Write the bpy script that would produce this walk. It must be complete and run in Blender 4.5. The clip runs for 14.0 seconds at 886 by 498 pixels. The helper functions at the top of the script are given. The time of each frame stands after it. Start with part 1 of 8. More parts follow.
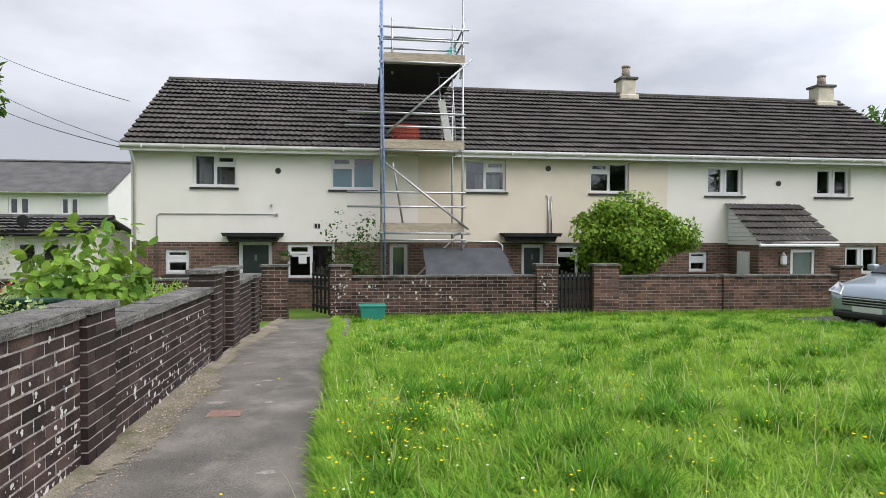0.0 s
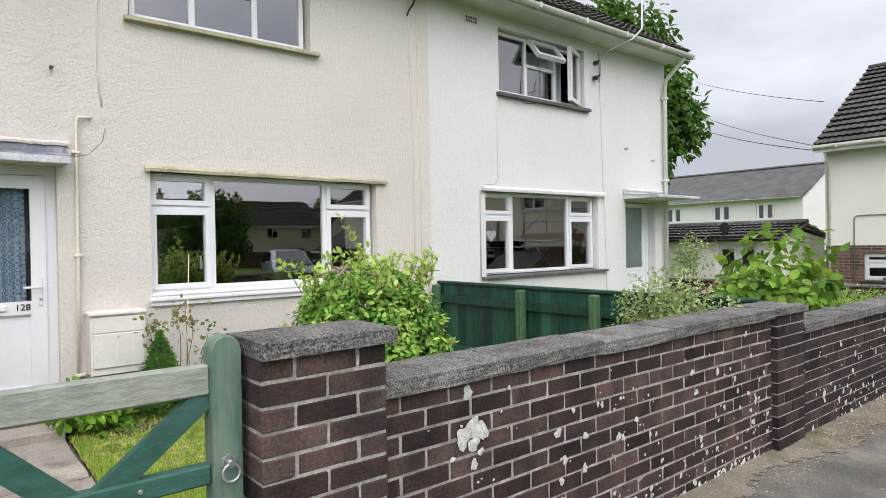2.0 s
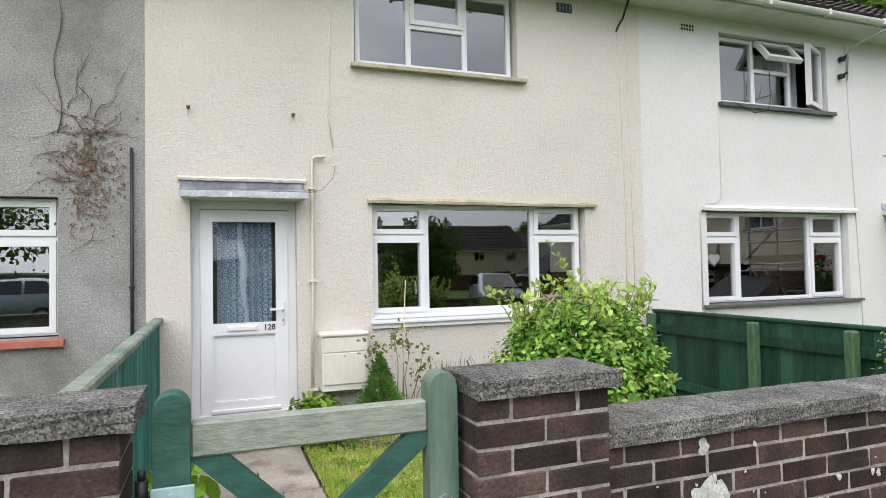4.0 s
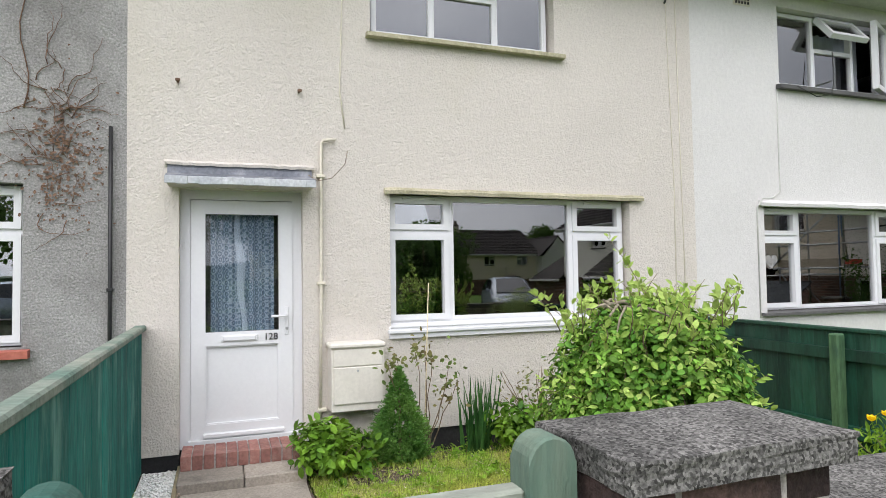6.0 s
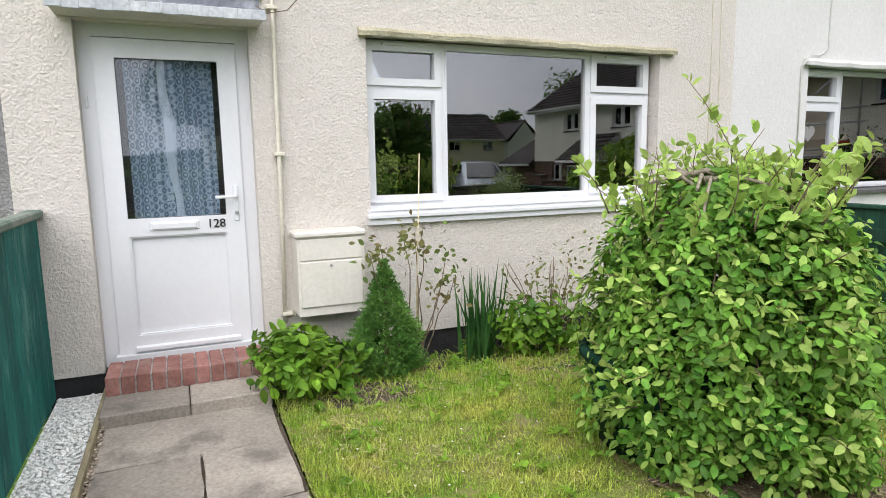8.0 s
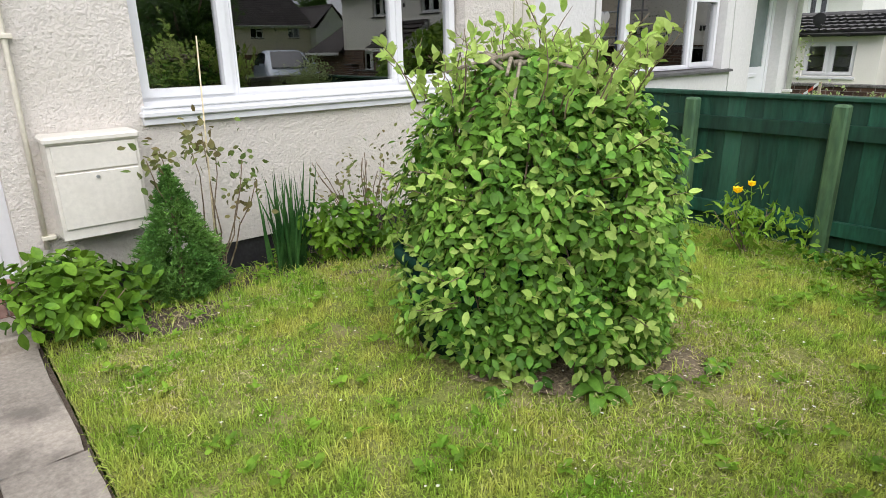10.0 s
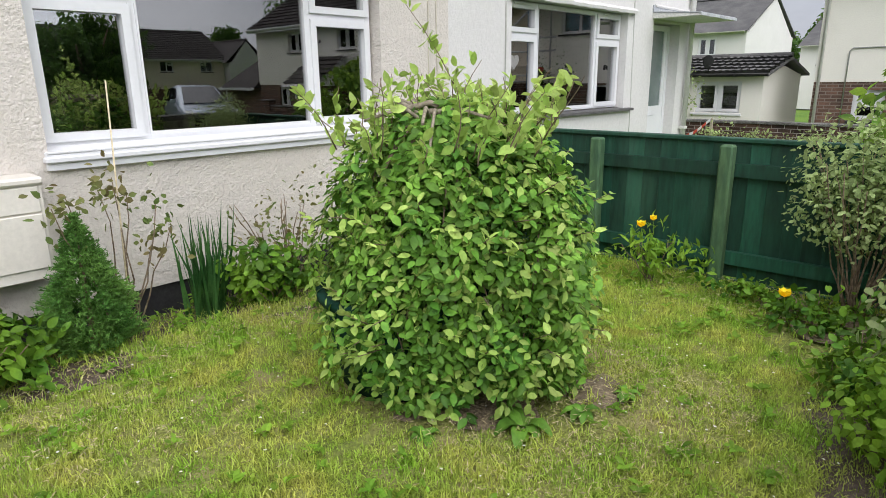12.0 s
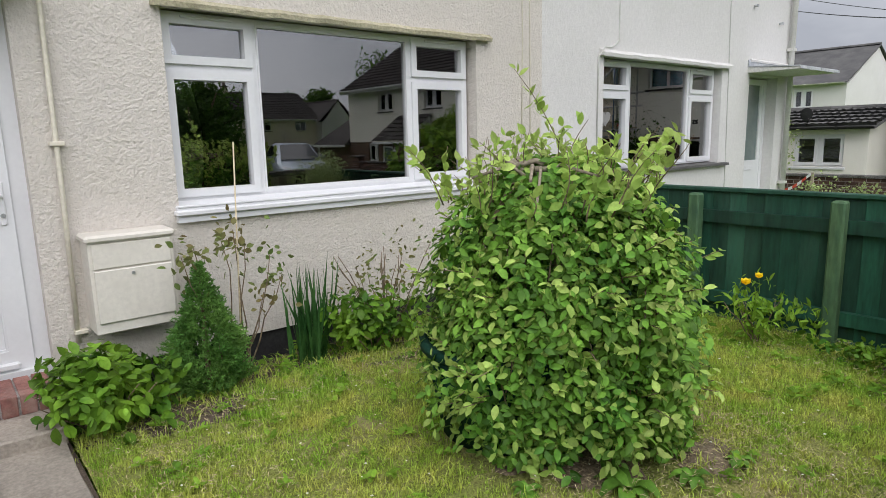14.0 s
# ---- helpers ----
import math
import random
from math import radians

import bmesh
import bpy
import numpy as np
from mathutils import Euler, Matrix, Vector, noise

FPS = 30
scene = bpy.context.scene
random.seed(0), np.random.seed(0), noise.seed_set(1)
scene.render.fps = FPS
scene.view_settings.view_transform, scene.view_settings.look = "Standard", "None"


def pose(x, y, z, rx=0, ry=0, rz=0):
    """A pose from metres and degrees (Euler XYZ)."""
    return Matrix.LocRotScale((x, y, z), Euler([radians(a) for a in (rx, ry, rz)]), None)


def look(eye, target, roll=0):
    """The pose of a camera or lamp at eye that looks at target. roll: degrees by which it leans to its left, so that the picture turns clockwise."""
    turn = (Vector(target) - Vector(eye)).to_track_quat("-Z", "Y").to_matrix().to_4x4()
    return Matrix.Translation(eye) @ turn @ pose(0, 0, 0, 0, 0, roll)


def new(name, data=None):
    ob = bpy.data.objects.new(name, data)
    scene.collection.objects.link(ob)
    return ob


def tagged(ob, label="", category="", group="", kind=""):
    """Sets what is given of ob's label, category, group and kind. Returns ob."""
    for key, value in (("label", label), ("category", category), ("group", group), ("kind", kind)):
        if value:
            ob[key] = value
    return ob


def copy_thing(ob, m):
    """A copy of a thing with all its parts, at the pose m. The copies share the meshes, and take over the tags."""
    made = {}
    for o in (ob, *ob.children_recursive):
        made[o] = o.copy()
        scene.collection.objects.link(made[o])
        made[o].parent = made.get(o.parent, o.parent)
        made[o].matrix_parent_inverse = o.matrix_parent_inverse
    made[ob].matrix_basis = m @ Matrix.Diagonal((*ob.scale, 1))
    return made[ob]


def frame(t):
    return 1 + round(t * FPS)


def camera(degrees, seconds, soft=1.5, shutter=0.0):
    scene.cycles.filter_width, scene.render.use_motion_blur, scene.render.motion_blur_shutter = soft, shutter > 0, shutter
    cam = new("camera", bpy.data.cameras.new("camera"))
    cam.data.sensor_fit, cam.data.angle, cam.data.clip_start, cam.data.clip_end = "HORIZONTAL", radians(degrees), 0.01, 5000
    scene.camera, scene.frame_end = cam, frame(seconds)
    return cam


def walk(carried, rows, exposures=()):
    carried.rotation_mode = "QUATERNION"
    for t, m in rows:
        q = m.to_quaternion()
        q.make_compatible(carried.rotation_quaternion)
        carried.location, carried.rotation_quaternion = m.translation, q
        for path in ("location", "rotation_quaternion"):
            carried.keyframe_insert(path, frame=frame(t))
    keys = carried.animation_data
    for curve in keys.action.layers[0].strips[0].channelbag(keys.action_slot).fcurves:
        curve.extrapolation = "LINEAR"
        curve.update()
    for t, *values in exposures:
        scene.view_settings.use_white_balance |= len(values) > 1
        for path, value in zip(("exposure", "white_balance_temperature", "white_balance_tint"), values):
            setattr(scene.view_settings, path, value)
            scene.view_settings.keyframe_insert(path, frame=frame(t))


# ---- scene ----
cam = camera(71.1, 14.0, soft=0.75)
PATH = [
    (0, (0.209, 0.559, 1.362), (0.476, 2.541, 1.317), 0.2),
    (0.5, (0.237, 0.522, 1.373), (-0.001, 2.508, 1.331), -0.1),
    (1, (0.271, 0.424, 1.368), (-0.463, 2.285, 1.333), -0.6),
    (1.5, (0.339, 0.288, 1.378), (-0.866, 1.884, 1.352), -0.9),
    (2, (0.393, 0.186, 1.404), (-1.159, 1.448, 1.383), -1.0),
    (2.5, (0.397, 0.135, 1.416), (-1.349, 1.11, 1.401), -1.0),
    (3, (0.374, 0.134, 1.427), (-1.46, 0.931, 1.432), -1.1),
    (3.5, (0.337, 0.167, 1.438), (-1.528, 0.887, 1.486), -1.2),
    (6, (-0.53, 0.329, 1.409), (-2.41, 1.004, 1.489), -0.9),
    (6.5, (-0.856, 0.345, 1.356), (-2.736, 1.026, 1.367), -0.6),
    (7, (-1.127, 0.365, 1.341), (-3.003, 1.055, 1.274), -0.3),
    (7.5, (-1.377, 0.4, 1.319), (-3.235, 1.124, 1.159), -0.4),
    (8, (-1.588, 0.491, 1.295), (-3.41, 1.267, 1.012), -1.0),
    (8.5, (-1.734, 0.576, 1.282), (-3.491, 1.436, 0.866), -1.6),
    (9, (-1.797, 0.636, 1.268), (-3.455, 1.62, 0.737), -1.9),
    (11.5, (-1.754, 0.687, 1.291), (-3.058, 2.091, 0.717), -0.5),
    (12, (-1.746, 0.647, 1.326), (-3.057, 2.062, 0.798), -0.7),
    (12.5, (-1.744, 0.616, 1.343), (-3.085, 2.021, 0.864), -1.0),
    (13, (-1.751, 0.588, 1.346), (-3.135, 1.965, 0.912), -1.2),
    (13.5, (-1.758, 0.555, 1.348), (-3.197, 1.887, 0.952), -1.3),
    (14, (-1.773, 0.527, 1.343), (-3.285, 1.787, 0.986), -1.3),
]
walk(cam, [(t, look(eye, target, roll)) for t, eye, target, roll in PATH],
     exposures=[(0, 0.97), (1.5, 1.0), (3, 1.0), (6, 0.97), (7.5, 1.08), (9, 1.04), (11.5, 0.98), (12.5, 0.93), (13.5, 0.9), (14, 0.64)])

# ---- world and light ----
world = bpy.data.worlds.new("overcast_sky")
scene.world = world
world.use_nodes = True
wn, wl = world.node_tree.nodes, world.node_tree.links
wn.clear()
w_out, w_bg = wn.new("ShaderNodeOutputWorld"), wn.new("ShaderNodeBackground")
sky = wn.new("ShaderNodeTexSky")
sky.sky_type, sky.sun_disc = "NISHITA", False
sky.sun_elevation, sky.sun_rotation = radians(54), radians(124)
sky.air_density, sky.dust_density = 1.0, 4.0
w_co = wn.new("ShaderNodeTexCoord")
w_map = wn.new("ShaderNodeMapping")
w_map.inputs["Scale"].default_value = (1.0, 1.0, 2.6)
w_map.inputs["Location"].default_value = (3.1, 1.4, 0.3)
w_noise = wn.new("ShaderNodeTexNoise")
w_noise.inputs["Scale"].default_value, w_noise.inputs["Detail"].default_value = 2.3, 6.0
w_noise.inputs["Roughness"].default_value = 0.52
w_ramp = wn.new("ShaderNodeValToRGB")
w_ramp.color_ramp.elements[0].position, w_ramp.color_ramp.elements[0].color = 0.36, (2.8, 2.92, 3.3, 1)
w_ramp.color_ramp.elements[1].position, w_ramp.color_ramp.elements[1].color = 0.66, (4.75, 4.85, 5.25, 1)
w_mix = wn.new("ShaderNodeMixRGB")
w_mix.inputs["Fac"].default_value = 0.93
wl.new(w_co.outputs["Generated"], w_map.inputs["Vector"])
wl.new(w_map.outputs["Vector"], w_noise.inputs["Vector"])
wl.new(w_noise.outputs["Fac"], w_ramp.inputs["Fac"])
wl.new(sky.outputs["Color"], w_mix.inputs["Color1"])
wl.new(w_ramp.outputs["Color"], w_mix.inputs["Color2"])
w_dot = wn.new("ShaderNodeVectorMath")
w_dot.operation = "DOT_PRODUCT"
w_dot.inputs[1].default_value = (0.83, -0.28, 0.48)
w_glow = wn.new("ShaderNodeMapRange")
w_glow.interpolation_type = "SMOOTHSTEP"
w_glow.inputs["From Min"].default_value, w_glow.inputs["From Max"].default_value = 0.05, 1.0
w_glow.inputs["To Min"].default_value, w_glow.inputs["To Max"].default_value = 1.0, 2.1
w_mul = wn.new("ShaderNodeMixRGB")
w_mul.blend_type = "MULTIPLY"
w_mul.inputs["Fac"].default_value = 1.0
wl.new(w_co.outputs["Generated"], w_dot.inputs[0])
wl.new(w_dot.outputs["Value"], w_glow.inputs["Value"])
wl.new(w_mix.outputs["Color"], w_mul.inputs["Color1"])
wl.new(w_glow.outputs["Result"], w_mul.inputs["Color2"])
wl.new(w_mul.outputs["Color"], w_bg.inputs["Color"])
w_bg.inputs["Strength"].default_value = 0.1
wl.new(w_bg.outputs["Background"], w_out.inputs["Surface"])

sun_data = bpy.data.lights.new("sun", "SUN")
sun_data.energy, sun_data.angle, sun_data.color = 1.55, radians(80), (1.0, 0.975, 0.99)
sun = new("sun", sun_data)
sun.matrix_basis = look((0, 0, 0), (-math.sin(radians(124)) * 0.588, -math.cos(radians(124)) * 0.588, -0.809))


# ---- materials ----
def surf(name, c1, c2, scale=3.0, rough=0.8, bump=0.0, bscale=60.0, metal=0.0, fine=0.25, fscale=40.0, stain=None, sscale=1.2, samt=0.5,
         rand=0.0, island=0.0, spec=0.4, stretch=None, coat=0.0, bdist=0.01, coarse=0.0, cscale=12.0):
    """A surface with two colours mixed by broad noise, fine grain, stains, bump and a tone that varies by object or island."""
    m = bpy.data.materials.new(name)
    m.use_nodes = True
    n, l = m.node_tree.nodes, m.node_tree.links
    b = n["Principled BSDF"]
    geo = n.new("ShaderNodeNewGeometry")
    vec = geo.outputs["Position"]
    if stretch:
        mp = n.new("ShaderNodeMapping")
        mp.inputs["Scale"].default_value = stretch
        l.new(vec, mp.inputs["Vector"])
        vec = mp.outputs["Vector"]

    def noise_at(sc, det=4.0, ro=0.55):
        t = n.new("ShaderNodeTexNoise")
        t.inputs["Scale"].default_value, t.inputs["Detail"].default_value, t.inputs["Roughness"].default_value = sc, det, ro
        l.new(vec, t.inputs["Vector"])
        return t.outputs["Fac"]

    def ramp(src, a, z):
        r = n.new("ShaderNodeMapRange")
        r.inputs["From Min"].default_value, r.inputs["From Max"].default_value = a, z
        l.new(src, r.inputs["Value"])
        return r.outputs["Result"]

    def mix(fac, a, c, kind="MIX"):
        x = n.new("ShaderNodeMixRGB")
        x.blend_type = kind
        for key, v in (("Fac", fac), ("Color1", a), ("Color2", c)):
            if isinstance(v, (int, float)):
                x.inputs[key].default_value = v
            elif isinstance(v, tuple):
                x.inputs[key].default_value = (*v[:3], 1)
            else:
                l.new(v, x.inputs[key])
        return x.outputs["Color"]

    col = mix(ramp(noise_at(scale), 0.35, 0.65), c1, c2)
    if fine:
        g = n.new("ShaderNodeMapRange")
        g.inputs["From Min"].default_value, g.inputs["From Max"].default_value = 0.3, 0.7
        g.inputs["To Min"].default_value, g.inputs["To Max"].default_value = 1 - fine, 1 + fine
        l.new(noise_at(fscale, 3.0, 0.6), g.inputs["Value"])
        col = mix(1.0, col, g.outputs["Result"], "MULTIPLY")
    if stain:
        r = ramp(noise_at(sscale, 6.0, 0.65), 0.52, 0.68)
        k = n.new("ShaderNodeMath")
        k.operation = "MULTIPLY"
        k.inputs[1].default_value = samt
        l.new(r, k.inputs[0])
        col = mix(k.outputs["Value"], col, stain)
    for amount, kind in ((rand, 0), (island, 1)):
        if amount:
            src = n.new("ShaderNodeObjectInfo").outputs["Random"] if kind == 0 else geo.outputs["Random Per Island"]
            g = n.new("ShaderNodeMapRange")
            g.inputs["To Min"].default_value, g.inputs["To Max"].default_value = 1 - amount, 1 + amount
            l.new(src, g.inputs["Value"])
            col = mix(1.0, col, g.outputs["Result"], "MULTIPLY")
    l.new(col, b.inputs["Base Color"])
    b.inputs["Roughness"].default_value, b.inputs["Metallic"].default_value = rough, metal
    b.inputs["Specular IOR Level"].default_value = spec
    b.inputs["Coat Weight"].default_value = coat
    if bump:
        t = n.new("ShaderNodeBump")
        t.inputs["Strength"].default_value, t.inputs["Distance"].default_value = bump, bdist
        height = noise_at(bscale, 4.0, 0.6)
        if coarse:
            k2 = n.new("ShaderNodeMath")
            k2.operation, k2.inputs[1].default_value = "MULTIPLY_ADD", coarse
            l.new(noise_at(cscale, 3.0, 0.6), k2.inputs[0])
            l.new(height, k2.inputs[2])
            height = k2.outputs["Value"]
        l.new(height, t.inputs["Height"])
        l.new(t.outputs["Normal"], b.inputs["Normal"])
    return m


def leaf_mat(name, c1, c2, rough=0.6, glow=0.35, island=0.3):
    """Foliage: colour by island, some light through the blade."""
    m = surf(name, c1, c2, scale=4.0, rough=rough, fine=0.15, fscale=60, island=island, spec=0.18)
    n, l = m.node_tree.nodes, m.node_tree.links
    b, out = n["Principled BSDF"], n["Material Output"]
    tr, mx = n.new("ShaderNodeBsdfTranslucent"), n.new("ShaderNodeMixShader")
    src = b.inputs["Base Color"].links[0].from_socket
    hs = n.new("ShaderNodeHueSaturation")
    hs.inputs["Value"].default_value, hs.inputs["Hue"].default_value = 1.7, 0.485
    l.new(src, hs.inputs["Color"])
    l.new(hs.outputs["Color"], tr.inputs["Color"])
    mx.inputs["Fac"].default_value = glow
    l.new(b.outputs["BSDF"], mx.inputs[1])
    l.new(tr.outputs["BSDF"], mx.inputs[2])
    l.new(mx.outputs["Shader"], out.inputs["Surface"])
    return m


def glass_mat(name, tint=(0.9, 0.93, 0.95), ior=3.05):
    """A double-glazed pane: clear, with a mirror-like gloss that grows towards grazing angles."""
    m = bpy.data.materials.new(name)
    m.use_nodes = True
    n, l = m.node_tree.nodes, m.node_tree.links
    n.clear()
    out, mx = n.new("ShaderNodeOutputMaterial"), n.new("ShaderNodeMixShader")
    fr, tr, gl = n.new("ShaderNodeFresnel"), n.new("ShaderNodeBsdfTransparent"), n.new("ShaderNodeBsdfGlossy")
    fr.inputs["IOR"].default_value = ior
    tr.inputs["Color"].default_value = (*tint, 1)
    gl.inputs["Roughness"].default_value = 0.004
    l.new(fr.outputs["Fac"], mx.inputs["Fac"])
    l.new(tr.outputs["BSDF"], mx.inputs[1])
    l.new(gl.outputs["BSDF"], mx.inputs[2])
    l.new(mx.outputs["Shader"], out.inputs["Surface"])
    return m


M_CREAM = surf("cream_roughcast", (0.645, 0.60, 0.545), (0.60, 0.558, 0.507), 0.8, 0.92, 0.62, 60, fine=0.055, fscale=34, stain=(0.55, 0.51, 0.42), sscale=0.7, samt=0.3, bdist=0.022, coarse=1.3, cscale=17.0)
M_LEDGE = surf("mossy_cream_ledge", (0.50, 0.46, 0.33), (0.40, 0.37, 0.25), 6.0, 0.95, 0.7, 60, fine=0.2, fscale=50, stain=(0.20, 0.19, 0.13), sscale=5.0, samt=0.5, bdist=0.02)
M_WHITE = surf("white_roughcast", (0.665, 0.652, 0.635), (0.63, 0.617, 0.60), 1.0, 0.92, 0.42, 64, fine=0.05, fscale=26, stain=(0.56, 0.56, 0.52), sscale=0.8, samt=0.25, bdist=0.02, coarse=1.3, cscale=9.0)
M_GREYR = surf("grey_roughcast", (0.27, 0.262, 0.255), (0.36, 0.352, 0.34), 1.3, 0.95, 0.8, 62, fine=0.3, fscale=70, stain=(0.15, 0.143, 0.135), sscale=0.9, samt=0.65, bdist=0.022, coarse=0.8, cscale=18.0)
M_FARW = surf("pale_painted_render", (0.78, 0.755, 0.69), (0.74, 0.715, 0.65), 0.7, 0.9, 0.4, 40, fine=0.04, stain=(0.58, 0.57, 0.48), sscale=0.5, samt=0.25)
M_FARB = surf("beige_painted_render", (0.72, 0.645, 0.53), (0.68, 0.605, 0.495), 0.7, 0.9, 0.4, 40, fine=0.04, stain=(0.55, 0.48, 0.38), sscale=0.5, samt=0.25)
M_UPVC = surf("white_upvc", (0.71, 0.715, 0.725), (0.68, 0.685, 0.70), 2.0, 0.28, fine=0.02, spec=0.5)
M_UPVC_OLD = surf("weathered_white_paint", (0.60, 0.60, 0.56), (0.51, 0.51, 0.475), 3.0, 0.5, fine=0.08, stain=(0.4, 0.38, 0.33), samt=0.3)
M_GLASS = glass_mat("window_glass")
M_GLASSDOOR = glass_mat("door_glass", ior=1.75)
M_GLASSD = glass_mat("window_glass_far", (0.7, 0.74, 0.76), 1.75)
# interior plaster coloured dark, so the dimness of the rooms is in the colour
M_ROOM = surf("darkened_room_plaster", (0.16, 0.15, 0.14), (0.12, 0.115, 0.11), 1.0, 0.9)
M_BLACKP = surf("black_bitumen_paint", (0.018, 0.018, 0.02), (0.03, 0.03, 0.03), 6.0, 0.6, 0.3, 60, fine=0.3)
M_TILE = surf("brown_concrete_roof_tile", (0.056, 0.050, 0.047), (0.085, 0.076, 0.071), 1.2, 0.9, 0.4, 90, fine=0.2, stain=(0.10, 0.095, 0.08), sscale=2.0, samt=0.18, island=0.22)
M_SLATE = surf("grey_slate", (0.075, 0.074, 0.075), (0.12, 0.118, 0.115), 1.5, 0.85, 0.3, 60, fine=0.2, island=0.2)
M_BRICK = surf("dark_brown_brick", (0.036, 0.026, 0.025), (0.085, 0.054, 0.047), 5.0, 0.72, 0.6, 100, fine=0.35, fscale=90, stain=(0.018, 0.016, 0.016), sscale=2.4, samt=0.7, rand=0.55, bdist=0.011, coarse=0.8, cscale=30.0, spec=0.15)
M_BRICKI = surf("dark_brown_brick_far", (0.027, 0.0205, 0.02), (0.054, 0.037, 0.034), 4.0, 0.85, 0.4, 90, fine=0.3, fscale=60, stain=(0.03, 0.025, 0.023), sscale=1.8, samt=0.6, island=0.4, bdist=0.006, spec=0.15)
M_BRICKR = surf("red_brown_brick", (0.075, 0.043, 0.033), (0.16, 0.085, 0.06), 3.0, 0.85, 0.4, 80, fine=0.25, fscale=50, stain=(0.07, 0.05, 0.045), sscale=1.2, samt=0.5, island=0.5)
def coursed(m, c_mortar, k=1.0):
    """Adds fine brick courses, running along x and up z, to a surface seen from far."""
    n, l = m.node_tree.nodes, m.node_tree.links
    b = n["Principled BSDF"]
    src = b.inputs["Base Color"].links[0].from_socket
    geo, sep, com, br = n.new("ShaderNodeNewGeometry"), n.new("ShaderNodeSeparateXYZ"), n.new("ShaderNodeCombineXYZ"), n.new("ShaderNodeTexBrick")
    l.new(geo.outputs["Position"], sep.inputs["Vector"])
    l.new(sep.outputs["X"], com.inputs["X"])
    l.new(sep.outputs["Z"], com.inputs["Y"])
    l.new(com.outputs["Vector"], br.inputs["Vector"])
    br.inputs["Scale"].default_value = 1.0
    br.inputs["Brick Width"].default_value, br.inputs["Row Height"].default_value = 0.225, 0.075
    br.inputs["Mortar Size"].default_value, br.inputs["Bias"].default_value = 0.009, 0.0
    br.inputs["Color1"].default_value, br.inputs["Color2"].default_value = (0.55, 0.55, 0.55, 1), (1.35, 1.3, 1.25, 1)
    mu, mx = n.new("ShaderNodeMixRGB"), n.new("ShaderNodeMixRGB")
    mu.blend_type = "MULTIPLY"
    mu.inputs["Fac"].default_value = k
    l.new(src, mu.inputs["Color1"])
    l.new(br.outputs["Color"], mu.inputs["Color2"])
    l.new(br.outputs["Fac"], mx.inputs["Fac"])
    l.new(mu.outputs["Color"], mx.inputs["Color1"])
    mx.inputs["Color2"].default_value = (*c_mortar, 1)
    l.new(mx.outputs["Color"], b.inputs["Base Color"])
    return m


def speckle(m, scale, lo, hi):
    """Exposed aggregate: stones of uneven tone set in the surface."""
    n, l = m.node_tree.nodes, m.node_tree.links
    b = n["Principled BSDF"]
    src = b.inputs["Base Color"].links[0].from_socket
    geo, vo_, sep, rng_, mu = n.new("ShaderNodeNewGeometry"), n.new("ShaderNodeTexVoronoi"), n.new("ShaderNodeSeparateColor"), n.new("ShaderNodeMapRange"), n.new("ShaderNodeMixRGB")
    vo_.inputs["Scale"].default_value = scale
    rng_.inputs["To Min"].default_value, rng_.inputs["To Max"].default_value = lo, hi
    mu.blend_type, mu.inputs["Fac"].default_value = "MULTIPLY", 1.0
    l.new(geo.outputs["Position"], vo_.inputs["Vector"])
    l.new(vo_.outputs["Color"], sep.inputs["Color"])
    l.new(sep.outputs["Red"], rng_.inputs["Value"])
    l.new(src, mu.inputs["Color1"])
    l.new(rng_.outputs["Result"], mu.inputs["Color2"])
    l.new(mu.outputs["Color"], b.inputs["Base Color"])
    return m


M_BANDB = coursed(surf("coursed_red_brown_brick", (0.10, 0.058, 0.044), (0.155, 0.086, 0.062), 3.0, 0.85, 0.4, 80, fine=0.25, fscale=50, stain=(0.06, 0.045, 0.04), sscale=1.2, samt=0.5), (0.20, 0.165, 0.14))
M_MORTAR = surf("lime_mortar", (0.25, 0.229, 0.216), (0.45, 0.414, 0.392), 9.0, 0.95, 0.8, 150, fine=0.3, fscale=80, stain=(0.11, 0.10, 0.095), sscale=2.3, samt=0.5, bdist=0.006, spec=0.15)
M_COPING = speckle(surf("speckled_concrete_coping", (0.10, 0.097, 0.091), (0.175, 0.169, 0.159), 6.0, 0.95, 0.6, 110, fine=0.35, fscale=150, stain=(0.06, 0.06, 0.057), sscale=9.0, samt=0.5, rand=0.12, bdist=0.008, spec=0.12), 190.0, 0.35, 1.75)
M_LICHEN = surf("white_lichen", (0.62, 0.615, 0.58), (0.46, 0.455, 0.42), 30.0, 0.95, 0.6, 160, fine=0.25, fscale=90)
M_PATH = surf("worn_tarmac", (0.095, 0.088, 0.076), (0.17, 0.155, 0.133), 1.6, 0.95, 0.9, 150, fine=0.55, fscale=120, stain=(0.33, 0.30, 0.26), sscale=2.3, samt=0.35, bdist=0.006)
M_SLAB = surf("riven_sandstone_paving", (0.275, 0.242, 0.206), (0.375, 0.33, 0.282), 2.0, 0.8, 0.6, 40, fine=0.2, fscale=60, stain=(0.12, 0.106, 0.092), sscale=3.2, samt=0.75, rand=0.2, bdist=0.008, coarse=1.0, cscale=9.0)
M_SOIL = surf("dry_garden_soil", (0.075, 0.055, 0.04), (0.13, 0.10, 0.075), 6.0, 0.95, 1.0, 60, fine=0.4, fscale=90, bdist=0.02)
M_TURF = surf("lawn_turf", (0.17, 0.215, 0.04), (0.30, 0.285, 0.095), 1.8, 0.95, 0.8, 110, fine=0.5, fscale=80, stain=(0.33, 0.26, 0.14), sscale=2.1, samt=0.75, bdist=0.02)
